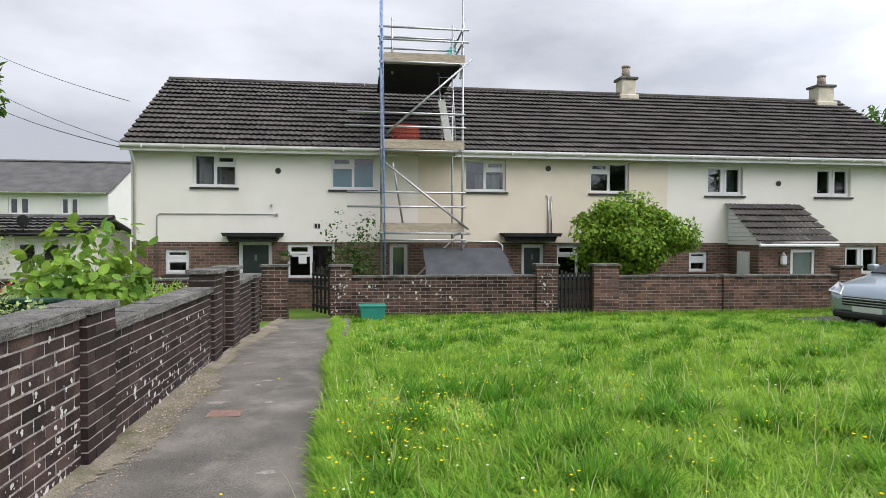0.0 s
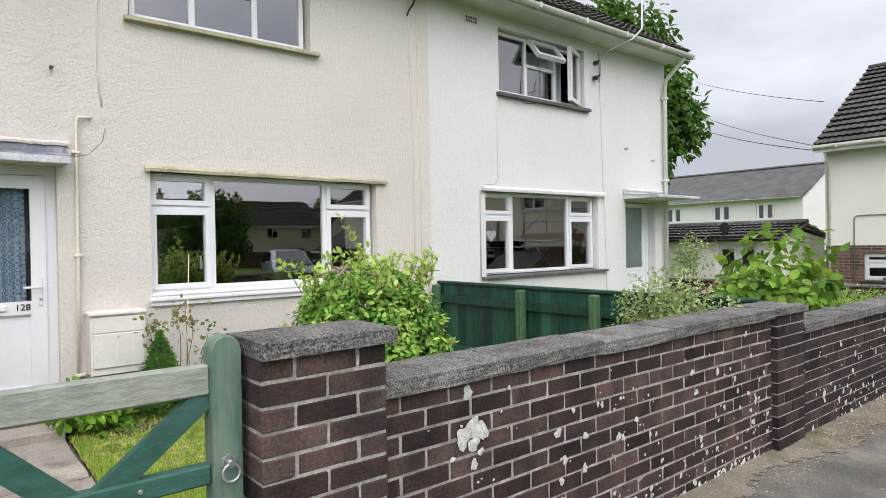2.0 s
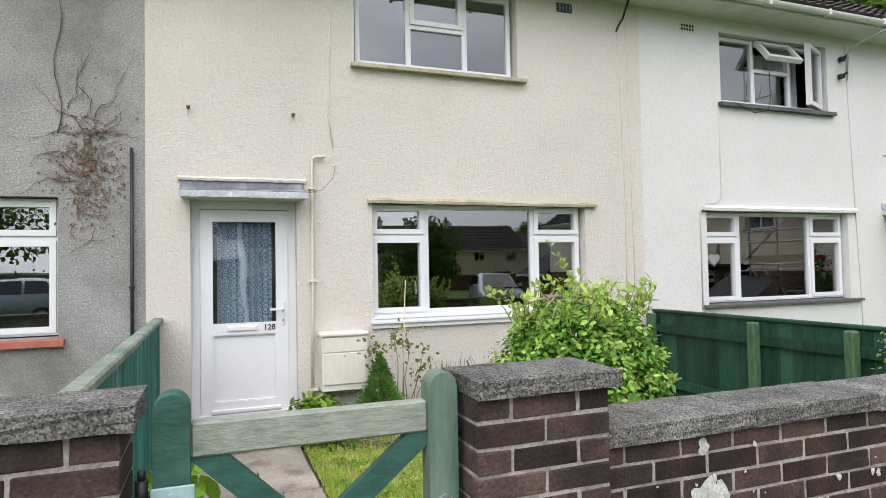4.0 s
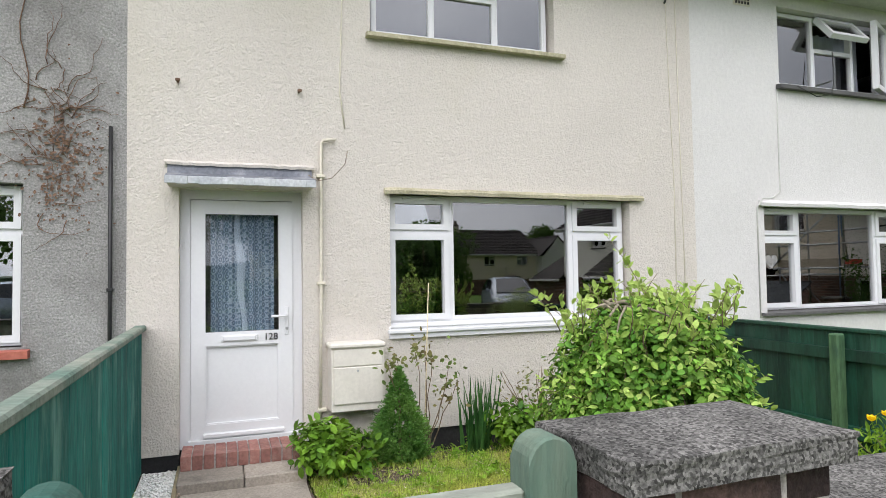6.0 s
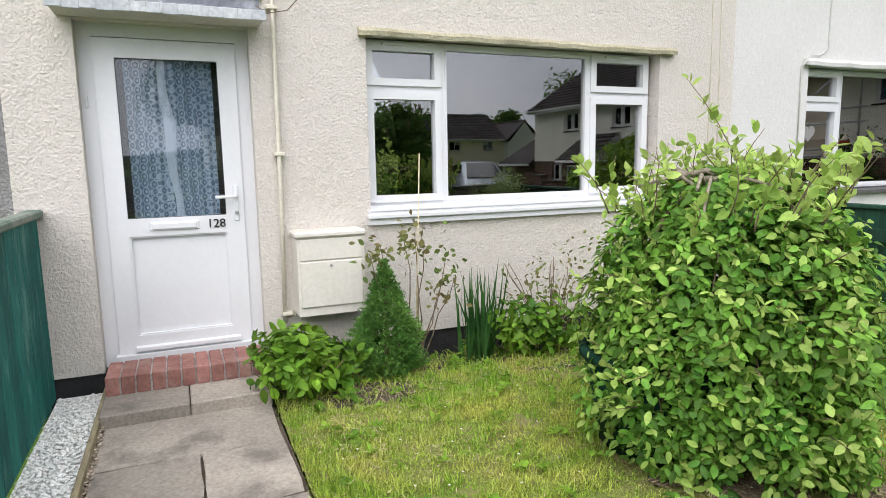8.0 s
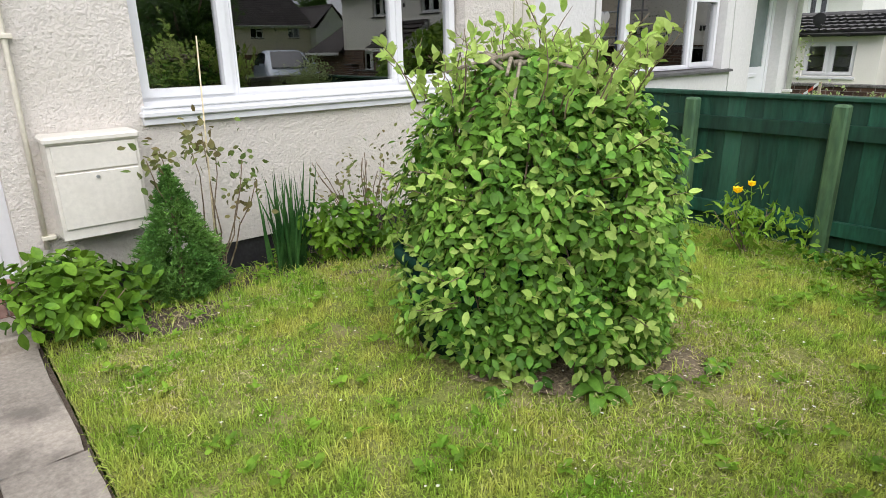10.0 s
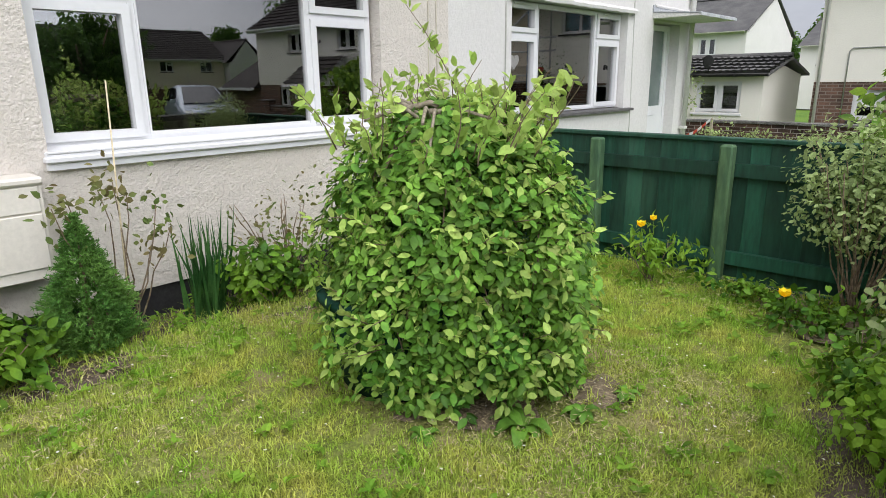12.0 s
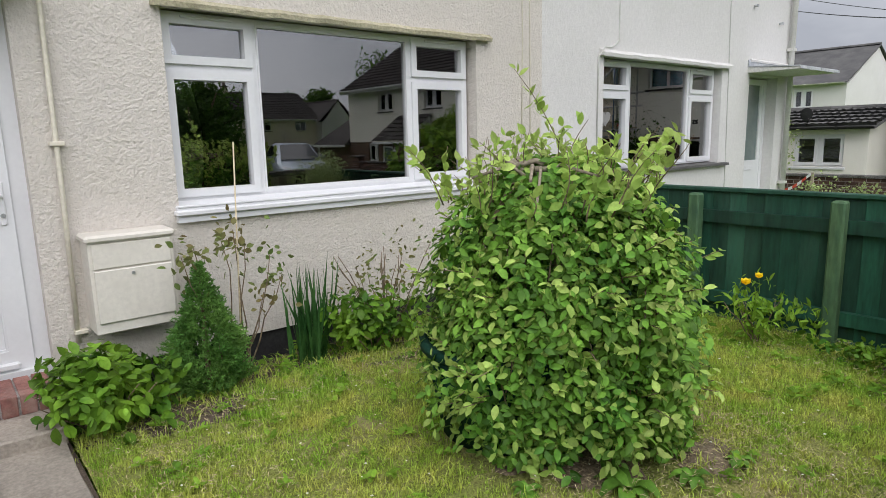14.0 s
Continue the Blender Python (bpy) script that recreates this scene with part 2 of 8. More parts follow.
M_FIELD = surf("rough_grass_ground", (0.07, 0.15, 0.012), (0.12, 0.21, 0.02), 1.0, 0.95, 0.8, 60, fine=0.35, fscale=30, bdist=0.03)
M_GREENW = surf("dark_green_stained_timber", (0.004, 0.036, 0.021), (0.012, 0.066, 0.038), 3.0, 0.6, 0.4, 60, fine=0.35, fscale=30, stain=(0.05, 0.13, 0.085), sscale=4.0, samt=0.4, rand=0.35, stretch=(1, 1, 0.16))
M_GREENG = surf("weathered_green_gate_timber", (0.022, 0.085, 0.066), (0.06, 0.135, 0.105), 3.0, 0.65, 0.4, 70, fine=0.25, fscale=40, stain=(0.20, 0.25, 0.20), sscale=3.0, samt=0.6, stretch=(1, 0.25, 0.6))
M_GREENP = surf("mossy_green_fence_post", (0.025, 0.085, 0.042), (0.07, 0.135, 0.06), 3.0, 0.75, 0.4, 60, fine=0.3, fscale=40, stain=(0.02, 0.07, 0.045), sscale=4.0, samt=0.6, stretch=(1, 1, 0.2))
M_STEEL = surf("galvanised_steel", (0.42, 0.43, 0.44), (0.52, 0.53, 0.54), 8.0, 0.42, fine=0.12, metal=0.85)
M_LEAD = surf("dark_lead_flashing", (0.12, 0.13, 0.155), (0.22, 0.23, 0.26), 4.0, 0.55, 0.3, 20, fine=0.2, stain=(0.42, 0.43, 0.45), sscale=4.0, samt=0.6, metal=0.2)
M_LEADP = surf("pale_weathered_lead", (0.40, 0.42, 0.45), (0.55, 0.565, 0.58), 5.0, 0.6, 0.3, 20, fine=0.15, stain=(0.24, 0.25, 0.26), sscale=6.0, samt=0.6, metal=0.1)
M_BARK = surf("brown_twig_bark", (0.14, 0.10, 0.065), (0.22, 0.17, 0.11), 20.0, 0.9, 0.4, 80, fine=0.3)
M_BLACK = surf("black_plastic", (0.015, 0.015, 0.016), (0.025, 0.025, 0.026), 5.0, 0.45)
M_CREAMP = surf("cream_painted_metal", (0.70, 0.665, 0.60), (0.65, 0.615, 0.55), 3.0, 0.5, fine=0.06, stain=(0.42, 0.40, 0.34), sscale=5.0, samt=0.25)
M_CREAMPIPE = surf("cream_painted_pipe", (0.68, 0.64, 0.53), (0.62, 0.58, 0.48), 6.0, 0.5, fine=0.08)


# ---- mesh helpers ----
def box(bm, x0, x1, y0, y1, z0, z1):
    v = [bm.verts.new(p) for p in ((x0, y0, z0), (x1, y0, z0), (x1, y1, z0), (x0, y1, z0), (x0, y0, z1), (x1, y0, z1), (x1, y1, z1), (x0, y1, z1))]
    for f in ((3, 2, 1, 0), (4, 5, 6, 7), (0, 1, 5, 4), (1, 2, 6, 5), (2, 3, 7, 6), (3, 0, 4, 7)):
        bm.faces.new([v[i] for i in f])
    return v


def rbox(bm, x0, x1, y0, y1, z0, z1, r=0.006, seg=1):
    """A box with bevelled edges."""
    t = bmesh.new()
    box(t, x0, x1, y0, y1, z0, z1)
    bmesh.ops.bevel(t, geom=t.edges[:], offset=r, segments=seg, affect="EDGES", profile=0.5)
    add_mesh(bm, t)


def add_mesh(bm, t, m=None):
    """Copies the bmesh t into bm, moved by m, and frees t."""
    made = {v: bm.verts.new(m @ v.co if m else v.co) for v in t.verts}
    for f in t.faces:
        g = bm.faces.new([made[v] for v in f.verts])
        g.smooth = f.smooth
    t.free()


def tube(bm, pts, r, seg=8, r2=None, caps=True):
    """A round bar along the points, from radius r to r2."""
    pts = [Vector(p) for p in pts]
    r2 = r if r2 is None else r2
    rings = []
    side = None
    for i, p in enumerate(pts):
        d = (pts[min(i + 1, len(pts) - 1)] - pts[max(i - 1, 0)]).normalized()
        if side is None or abs(side.dot(d)) > 0.95:
            side = d.orthogonal()
        side = (side - d * side.dot(d)).normalized()
        up = d.cross(side)
        rr = r + (r2 - r) * i / max(1, len(pts) - 1)
        rings.append([bm.verts.new(p + (side * math.cos(a) + up * math.sin(a)) * rr) for a in [2 * math.pi * k / seg for k in range(seg)]])
    for a, b in zip(rings, rings[1:]):
        for k in range(seg):
            f = bm.faces.new((a[k], a[(k + 1) % seg], b[(k + 1) % seg], b[k]))
            f.smooth = True
    if caps:
        bm.faces.new(rings[0][::-1])
        bm.faces.new(rings[-1])


def prism(bm, poly, y0, y1):
    """A polygon in x and z, drawn out along y."""
    a = [bm.verts.new((x, y0, z)) for x, z in poly]
    b = [bm.verts.new((x, y1, z)) for x, z in poly]
    bm.faces.new(a)
    bm.faces.new(b[::-1])
    for i in range(len(poly)):
        j = (i + 1) % len(poly)
        bm.faces.new((a[j], a[i], b[i], b[j]))


def finish(name, bm, material):
    bmesh.ops.recalc_face_normals(bm, faces=bm.faces[:]) if len(bm.faces) < 20000 else None
    me = bpy.data.meshes.new(name)
    bm.to_mesh(me)
    bm.free()
    me.materials.append(material)
    return me


def part(name, bm, material, parent, label=""):
    ob = new(name, finish(name, bm, material))
    ob.parent = parent
    return tagged(ob, label)


def piece(name, mesh, parent, m=None):
    """One object more on a shared mesh."""
    ob = new(name, mesh)
    ob.parent = parent
    if m is not None:
        ob.matrix_basis = m
    return ob


def thing(name, label, category, m=None, group="", kind=""):
    ob = new(name)
    ob.empty_display_size = 0.1
    if m is not None:
        ob.matrix_basis = m
    return tagged(ob, label, category, group, kind)


def solid(name, bm, material, label, category, m=None, group="", kind=""):
    ob = new(name, finish(name, bm, material))
    if m is not None:
        ob.matrix_basis = m
    return tagged(ob, label, category, group, kind)


def raw_mesh(name, verts, faces, material, smooth=False):
    """A mesh from numpy arrays; faces all have the same number of corners."""
    me = bpy.data.meshes.new(name)
    k = faces.shape[1]
    me.vertices.add(len(verts))
    me.vertices.foreach_set("co", np.ascontiguousarray(verts, np.float32).ravel())
    me.loops.add(faces.size)
    me.loops.foreach_set("vertex_index", np.ascontiguousarray(faces, np.int32).ravel())
    me.polygons.add(len(faces))
    me.polygons.foreach_set("loop_start", np.arange(0, faces.size, k, dtype=np.int32))
    me.update(calc_edges=True)
    me.validate()
    me.materials.append(material)
    return me


# ---- ground ----
GY = [-400, 4.0, 7.5, 9.5, 13.7, 16.5, 24.0, 400]
GZ = [-0.03, -0.03, -0.08, -0.13, -0.38, -0.46, -0.6, -0.6]


def ground_z(y):
    return np.interp(y, GY, GZ)


def sheet(name, xs, ys, material, lift, wave=0.0, seed=1):
    rng = np.random.RandomState(seed)
    gx, gy = np.meshgrid(xs, ys)
    gz = ground_z(gy) + lift + (rng.rand(*gx.shape) - 0.5) * wave
    v = np.stack([gx, gy, gz], -1).reshape(-1, 3)
    w = len(xs)
    i = (np.arange(len(ys) - 1)[:, None] * w + np.arange(w - 1)[None]).ravel()
    return raw_mesh(name, v, np.stack([i, i + 1, i + w + 1, i + w], -1), material)


ground = new("ground", sheet("ground", [-600, -60, -20, -8, -1.5, 0, 8, 20, 60, 600], sorted(set([-600, -60, -20] + GY[1:-1] + [30, 60, 150, 600])), M_FIELD, -0.06))
tagged(ground, "rough green grass ground reaching to the horizon", "ground", kind="structure")
path = new("path", sheet("path", np.linspace(-1.45, 0.02, 15), np.linspace(-12, 13.6, 110), M_PATH, 0.0, 0.006))
M_ROAD = surf("old_road_tarmac", (0.05, 0.049, 0.047), (0.08, 0.078, 0.075), 1.0, 0.95, 0.6, 150, fine=0.35, fscale=90, bdist=0.006)
road = new("road", sheet("road", np.linspace(8.9, 16.5, 9), np.linspace(-60, 12.7, 80), M_ROAD, -0.045))
tagged(road, "grey tarmac road with parked cars beside the grass", "road", kind="structure")
tagged(path, "worn grey tarmac footpath with mossy pale edge", "path", kind="structure")


# ---- windows and walls ----
def wall_cells(bm, u0, u1, z0, z1, d0, d1, holes):
    """A wall from u0 to u1 and z0 to z1, d0 to d1 deep, with holes (u0, u1, z0, z1) through it, in one piece."""
    us = sorted({u0, u1, *[round(min(max(h[i], u0), u1), 4) for h in holes for i in (0, 1)]})
    zs = sorted({z0, z1, *[round(min(max(h[i], z0), z1), 4) for h in holes for i in (2, 3)]})
    full = {(i, k) for i in range(len(us) - 1) for k in range(len(zs) - 1)
            if not any(h[0] < (us[i] + us[i + 1]) / 2 < h[1] and h[2] < (zs[k] + zs[k + 1]) / 2 < h[3] for h in holes)}
    made = {}

    def v(i, d, k):
        if (i, d, k) not in made:
            made[i, d, k] = bm.verts.new((us[i], d, zs[k]))
        return made[i, d, k]

    for i, k in full:
        bm.faces.new((v(i, d0, k), v(i + 1, d0, k), v(i + 1, d0, k + 1), v(i, d0, k + 1)))
        bm.faces.new((v(i, d1, k), v(i, d1, k + 1), v(i + 1, d1, k + 1), v(i + 1, d1, k)))
        for n, a, b in (((i - 1, k), (i, k), (i, k + 1)), ((i + 1, k), (i + 1, k + 1), (i + 1, k)), ((i, k - 1), (i + 1, k), (i, k)), ((i, k + 1), (i, k + 1), (i + 1, k + 1))):
            if n not in full:
                bm.faces.new((v(a[0], d0, a[1]), v(a[0], d1, a[1]), v(b[0], d1, b[1]), v(b[0], d0, b[1])))


def frame_ring(bm, u0, u1, z0, z1, w, d0, d1):
    """A rectangular frame in one piece, w wide."""
    ring = []
    for d in (d0, d1):
        ring.append([bm.verts.new((u, d, z)) for u, z in ((u0, z0), (u1, z0), (u1, z1), (u0, z1))])
        ring.append([bm.verts.new((u, d, z)) for u, z in ((u0 + w, z0 + w), (u1 - w, z0 + w), (u1 - w, z1 - w), (u0 + w, z1 - w))])
    fo, fi, bo, bi = ring
    for k in range(4):
        n = (k + 1) % 4
        bm.faces.new((fo[k], fo[n], fi[n], fi[k]))
        bm.faces.new((bo[n], bo[k], bi[k], bi[n]))
        bm.faces.new((fo[n], fo[k], bo[k], bo[n]))
        bm.faces.new((fi[k], fi[n], bi[n], bi[k]))


def window(house, u0, u1, z0, z1, cells, d=0.10, glass=None, upvc=None, sill=None, sill_mat=None, w=0.045, label="", handles=(), vents=(), skip=()):
    """A window in a hole: outer frame, one sash and pane for each cell (u0, u1, z0, z1, sash?), sill."""
    glass, upvc = glass or M_GLASS, upvc or M_UPVC
    bm = bmesh.new()
    frame_ring(bm, u0, u1, z0, z1, w, d, d + 0.07)
    win = part("window", bm, upvc, house, label or "white plastic window frame")
    for c in cells:
        if c[0] > u0 + 0.01 and (c[2] < z0 + 0.01):
            bm = bmesh.new()
            box(bm, c[0] - w / 2, c[0] + w / 2, d + 0.002, d + 0.068, z0 + w, z1 - w)
            part("mullion", bm, upvc, win)
        if c[2] > z0 + 0.01:
            bm = bmesh.new()
            box(bm, c[0] + w * 0.5, c[1] - w * 0.5, d + 0.003, d + 0.067, c[2] - w / 2, c[2] + w / 2)
            part("transom", bm, upvc, win)
    for i, (a, b, lo, hi, sash) in enumerate(cells):
        if i in skip:
            continue
        e = w * 0.45
        if sash:
            bm = bmesh.new()
            frame_ring(bm, a + e, b - e, lo + e, hi - e, w * 1.05, d - 0.016, d + 0.05)
            part("sash", bm, upvc, win)
            e += w * 1.05
        bm = bmesh.new()
        box(bm, a + e - 0.004, b - e + 0.004, d + 0.022, d + 0.030, lo + e - 0.004, hi - e + 0.004)
        pane = part("pane", bm, glass, win)
        pane.visible_shadow = False
        if not sash:
            bm = bmesh.new()
            frame_ring(bm, a + e - 0.006, b - e + 0.006, lo + e - 0.006, hi - e + 0.006, 0.012, d - 0.004, d + 0.02)
            part("bead", bm, upvc, win)
    for hu, hz in handles:
        bm = bmesh.new()
        rbox(bm, hu - 0.011, hu + 0.011, d + 0.052, d + 0.08, hz - 0.03, hz + 0.03, 0.003)
        rbox(bm, hu - 0.008, hu + 0.008, d + 0.07, d + 0.09, hz - 0.02, hz + 0.10, 0.004)
        part("handle", bm, M_UPVC, win)
    for a, b, z in vents:
        bm = bmesh.new()
        rbox(bm, a, b, d - 0.028, d - 0.012, z - 0.010, z + 0.010, 0.004)
        part("trickle_vent", bm, upvc, win)
    if sill:
        s0, s1, sz, sh, out = sill
        bm = bmesh.new()
        a = [(-out, sz), (d + 0.06, sz), (d + 0.06, sz + sh), (d - 0.02, sz + sh), (-out, sz + sh * 0.72)]
        lo = [bm.verts.new((s0, y, z)) for y, z in a]
        hi = [bm.verts.new((s1, y, z)) for y, z in a]
        bm.faces.new(lo)
        bm.faces.new(hi[::-1])
        for i in range(5):
            j = (i + 1) % 5
            bm.faces.new((lo[j], lo[i], hi[i], hi[j]))
        part("sill", bm, sill_mat or upvc, win)
        if sh > 0.1:
            bm = bmesh.new()
            rbox(bm, s0 - 0.01, s1 + 0.01, -out - 0.022, d - 0.03, sz + sh * 0.34, sz + sh * 0.60, 0.006)
            rbox(bm, s0 + 0.004, s1 - 0.004, -out - 0.006, d - 0.02, sz + sh * 0.74, sz + sh * 0.86, 0.004)
            part("sill_nosing", bm, sill_mat or upvc, win)
    return win


def roof_tiles(bm, u0, u1, d_e, z_e, d_r, z_r, cover=0.30, gauge=0.32):
    """Rows of interlocking rolled tiles from the eave line up to the ridge line, each tile with its own step."""
    n = max(1, round(math.hypot(d_r - d_e, z_r - z_e) / gauge))
    k = max(1, round((u1 - u0) / cover))
    slope = Vector((0, d_r - d_e, z_r - z_e)).normalized()
    nor = Vector((0, -slope.z, slope.y))
    length = math.hypot(d_r - d_e, z_r - z_e) / n
    prof = ((0.0, 0.022), (0.16, 0.022), (0.24, 0.006), (0.42, 0.006), (0.50, 0.022), (0.66, 0.022), (0.74, 0.006), (0.92, 0.006), (1.0, 0.022))
    for r in range(n):
        base = Vector((0, d_e, z_e)) + slope * (r * length)
        lift = nor * 0.058
        for c in range(k):
            a = u0 + (u1 - u0) * c / k
            wd = (u1 - u0) / k
            jig = random.uniform(-0.006, 0.006)
            lo = [bm.verts.new(base + lift + nor * (h + jig) + Vector((a + f * wd, 0, 0))) for f, h in prof]
            hi = [bm.verts.new(base + slope * (length * 1.06) + nor * (h * 0.9 + jig + 0.004) + Vector((a + f * wd, 0, 0))) for f, h in prof]
            un = [bm.verts.new(base + slope * 0.07 + nor * (-0.012) + Vector((a + f * wd, 0, 0))) for f, h in prof]
            for i in range(len(prof) - 1):
                bm.faces.new((lo[i], lo[i + 1], hi[i + 1], hi[i]))
                bm.faces.new((un[i], un[i + 1], lo[i + 1], lo[i]))


def roof(house, u0, u1, depth, z_e, z_r, over, mat, label, fine=True, gable=(0, 0)):
    """A pitched roof with tiled front slope, plain back slope and ridge tiles."""
    a, b = u0 - gable[0], u1 + gable[1]
    bm = bmesh.new()
    if fine:
        roof_tiles(bm, a, b, -over, z_e, depth / 2, z_r)
    y = [(-over, z_e), (depth / 2, z_r), (depth + over, z_e), (depth + over, z_e - 0.06), (depth / 2, z_r - 0.06), (-over, z_e - 0.06)]
    lo = [bm.verts.new((a, p, q - 0.012)) for p, q in y]
    hi = [bm.verts.new((b, p, q - 0.012)) for p, q in y]
    for f in ((0, 1), (1, 2), (2, 3), (3, 4), (4, 5), (5, 0)):
        bm.faces.new((lo[f[0]], lo[f[1]], hi[f[1]], hi[f[0]]))
    for s in (lo, hi):
        bm.faces.new((s[0], s[1], s[4], s[5]))
        bm.faces.new((s[1], s[2], s[3], s[4]))
    rf = part("roof", bm, mat, house, label)
    bm = bmesh.new()
    k = max(1, round((b - a) / 0.45))
    for i in range(k):
        p, q = a + (b - a) * i / k, a + (b - a) * (i + 1) / k - 0.012
        ring = [(depth / 2 + 0.12 * math.cos(t), z_r - 0.01 + 0.10 * math.sin(t)) for t in [math.pi * j / 6 for j in range(7)]]
        lo = [bm.verts.new((p, s, t)) for s, t in ring]
        hi = [bm.verts.new((q, s, t)) for s, t in ring]
        for j in range(6):
            bm.faces.new((lo[j], lo[j + 1], hi[j + 1], hi[j]))
        bm.faces.new(lo)
        bm.faces.new(hi)
    part("ridge_tiles", bm, mat, rf)
    return rf


def gutter(house, u0, u1, d, z, mat, r=0.055):
    bm = bmesh.new()
    ring = [(d + r * math.cos(t), z + r * math.sin(t)) for t in [math.pi + math.pi * j / 8 for j in range(9)]]
    ring += [(d + (r - 0.006) * math.cos(t), z + (r - 0.006) * math.sin(t)) for t in [2 * math.pi - math.pi * j / 8 for j in range(9)]]
    lo, hi = [bm.verts.new((u0, a, b)) for a, b in ring], [bm.verts.new((u1, a, b)) for a, b in ring]
    for j in range(len(ring)):
        k = (j + 1) % len(ring)
        bm.faces.new((lo[j], lo[k], hi[k], hi[j]))
    bm.faces.new(lo)
    bm.faces.new(hi)
    u = u0 + 0.5
    while u < u1:
        rbox(bm, u - 0.02, u + 0.02, d - r - 0.006, d + r + 0.02, z - r - 0.008, z + 0.012, 0.004)
        u += 0.95
    return part("gutter", bm, mat, house, "pale plastic half-round gutter")


def shell(house, u0, u1, depth, z0, z_e, z_r, mat, holes, low=None, sides=(1, 1), th=0.28):
    """Front wall with holes, back wall, end gables, a floor between storeys; low: height and material of a lower band."""
    bm = bmesh.new()
    wall_cells(bm, u0, u1, low[0] if low else z0, z_e, 0.0, th, holes)
    wl_ = part("wall", bm, mat, house)
    bm = bmesh.new()
    box(bm, u0, u1, depth - th, depth, z0, z_e)
    part("rear_wall", bm, mat, house)
    for on, a, b in ((sides[0], u0, u0 + th), (sides[1], u1 - th, u1)):
        if on:
            bm = bmesh.new()
            poly = [(th, z0), (depth - th, z0), (depth - th, z_e), (depth / 2, z_r - 0.12), (th, z_e)]
            lo = [bm.verts.new((a, y, z)) for y, z in poly]
            hi = [bm.verts.new((b, y, z)) for y, z in poly]
            bm.faces.new(lo)
            bm.faces.new(hi)
            for i in range(5):
                bm.faces.new((lo[i], lo[(i + 1) % 5], hi[(i + 1) % 5], hi[i]))
            part("gable_wall", bm, mat, house)
    if low:
        bm = bmesh.new()
        wall_cells(bm, u0, u1, z0, low[0], 0.012, th, holes)
        part("lower_wall", bm, low[1], house, low[2])
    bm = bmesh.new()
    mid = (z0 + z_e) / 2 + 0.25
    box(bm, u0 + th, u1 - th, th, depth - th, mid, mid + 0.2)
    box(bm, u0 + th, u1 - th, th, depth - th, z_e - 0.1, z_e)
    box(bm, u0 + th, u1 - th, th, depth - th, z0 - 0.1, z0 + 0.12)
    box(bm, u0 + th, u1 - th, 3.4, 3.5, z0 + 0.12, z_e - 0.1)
    part("room", bm, M_ROOM, house, "rooms coloured dark behind the windows")
    return wl_


NEAR = Matrix.Translation((-5.5, 0, 0)) @ Matrix.Rotation(math.pi / 2, 4, "Z")
FAR = Matrix.Translation((0, 16.6, 0))
EAVE, RIDGE, DEPTH = 4.44, 7.2, 7.4


def three_light(u0, u1, z0, z1, a, b, tz):
    """Cells of a window with a fixed middle light and two side lights under small top lights."""
    return [(u0, a, z0, tz, True), (u0, a, tz, z1, True), (a, b, z0, z1, False), (b, u1, z0, tz, True), (b, u1, tz, z1, True)]


# cream house with the white front door
house_c = thing("terraced_house", "cream roughcast terraced house with white front door", "house", NEAR)
HC = [(0.04, 0.94, 0.12, 2.08), (1.65, 4.02, 0.98, 2.09), (1.50, 3.24, 3.42, 4.30)]
shell(house_c, -0.31, 4.80, DEPTH, 0.12, EAVE, RIDGE, M_CREAM, HC, sides=(1, 1))
bm = bmesh.new()
wall_cells(bm, -0.31, 4.80, -0.3, 0.12, 0.02, 0.28, [(0.04, 0.94, 0.0, 0.2)])
part("plinth", bm, M_BLACKP, house_c, "black painted plinth")
roof(house_c, -0.31, 4.80, DEPTH, EAVE + 0.05, RIDGE, 0.42, M_TILE, "brown concrete tiled roof")
gutter(house_c, -0.31, 4.80, -0.47, EAVE + 0.02, M_UPVC_OLD)
window(house_c, 1.65, 4.0, 1.0, 2.08, three_light(1.65, 4.0, 1.0, 2.08, 2.22, 3.42, 1.77), sill=(1.63, 4.04, 0.885, 0.115, 0.035),
       handles=[(2.13, 1.22), (3.50, 1.22)], vents=[(1.78, 2.08, 2.055), (3.56, 3.86, 2.055)])
window(house_c, 1.53, 3.21, 3.44, 4.29, [(1.53, 2.07, 3.44, 4.29, False), (2.07, 2.68, 3.44, 3.88, False), (2.07, 2.68, 3.88, 4.29, True), (2.68, 3.21, 3.44, 4.29, False)],
       sill=(1.46, 3.32, 3.372, 0.048, 0.07), sill_mat=M_LEDGE)

# white house at the end of the row
house_w = thing("terraced_house", "white painted end terrace house with small canopy", "house", NEAR)
HW = [(5.70, 8.06, 0.95, 2.07), (5.98, 7.78, 3.38, 4.24), (8.78, 9.62, -0.1, 2.02)]
shell(house_w, 4.80, 9.97, DEPTH, -0.3, EAVE, RIDGE, M_WHITE, HW, sides=(0, 1))
roof(house_w, 4.80, 9.97, DEPTH, EAVE + 0.05, RIDGE, 0.42, M_TILE, "brown concrete tiled roof", gable=(0, 0.08))
gutter(house_w, 4.80, 10.05, -0.47, EAVE + 0.02, M_UPVC_OLD)
window(house_w, 5.71, 8.05, 0.97, 2.06, three_light(5.71, 8.05, 0.97, 2.06, 6.27, 7.46, 1.75), sill=(5.62, 8.24, 0.918, 0.04, 0.06), sill_mat=M_SLATE,
       handles=[(6.18, 1.2), (7.55, 1.2)], vents=[(5.84, 6.13, 2.035), (7.6, 7.9, 2.035)])
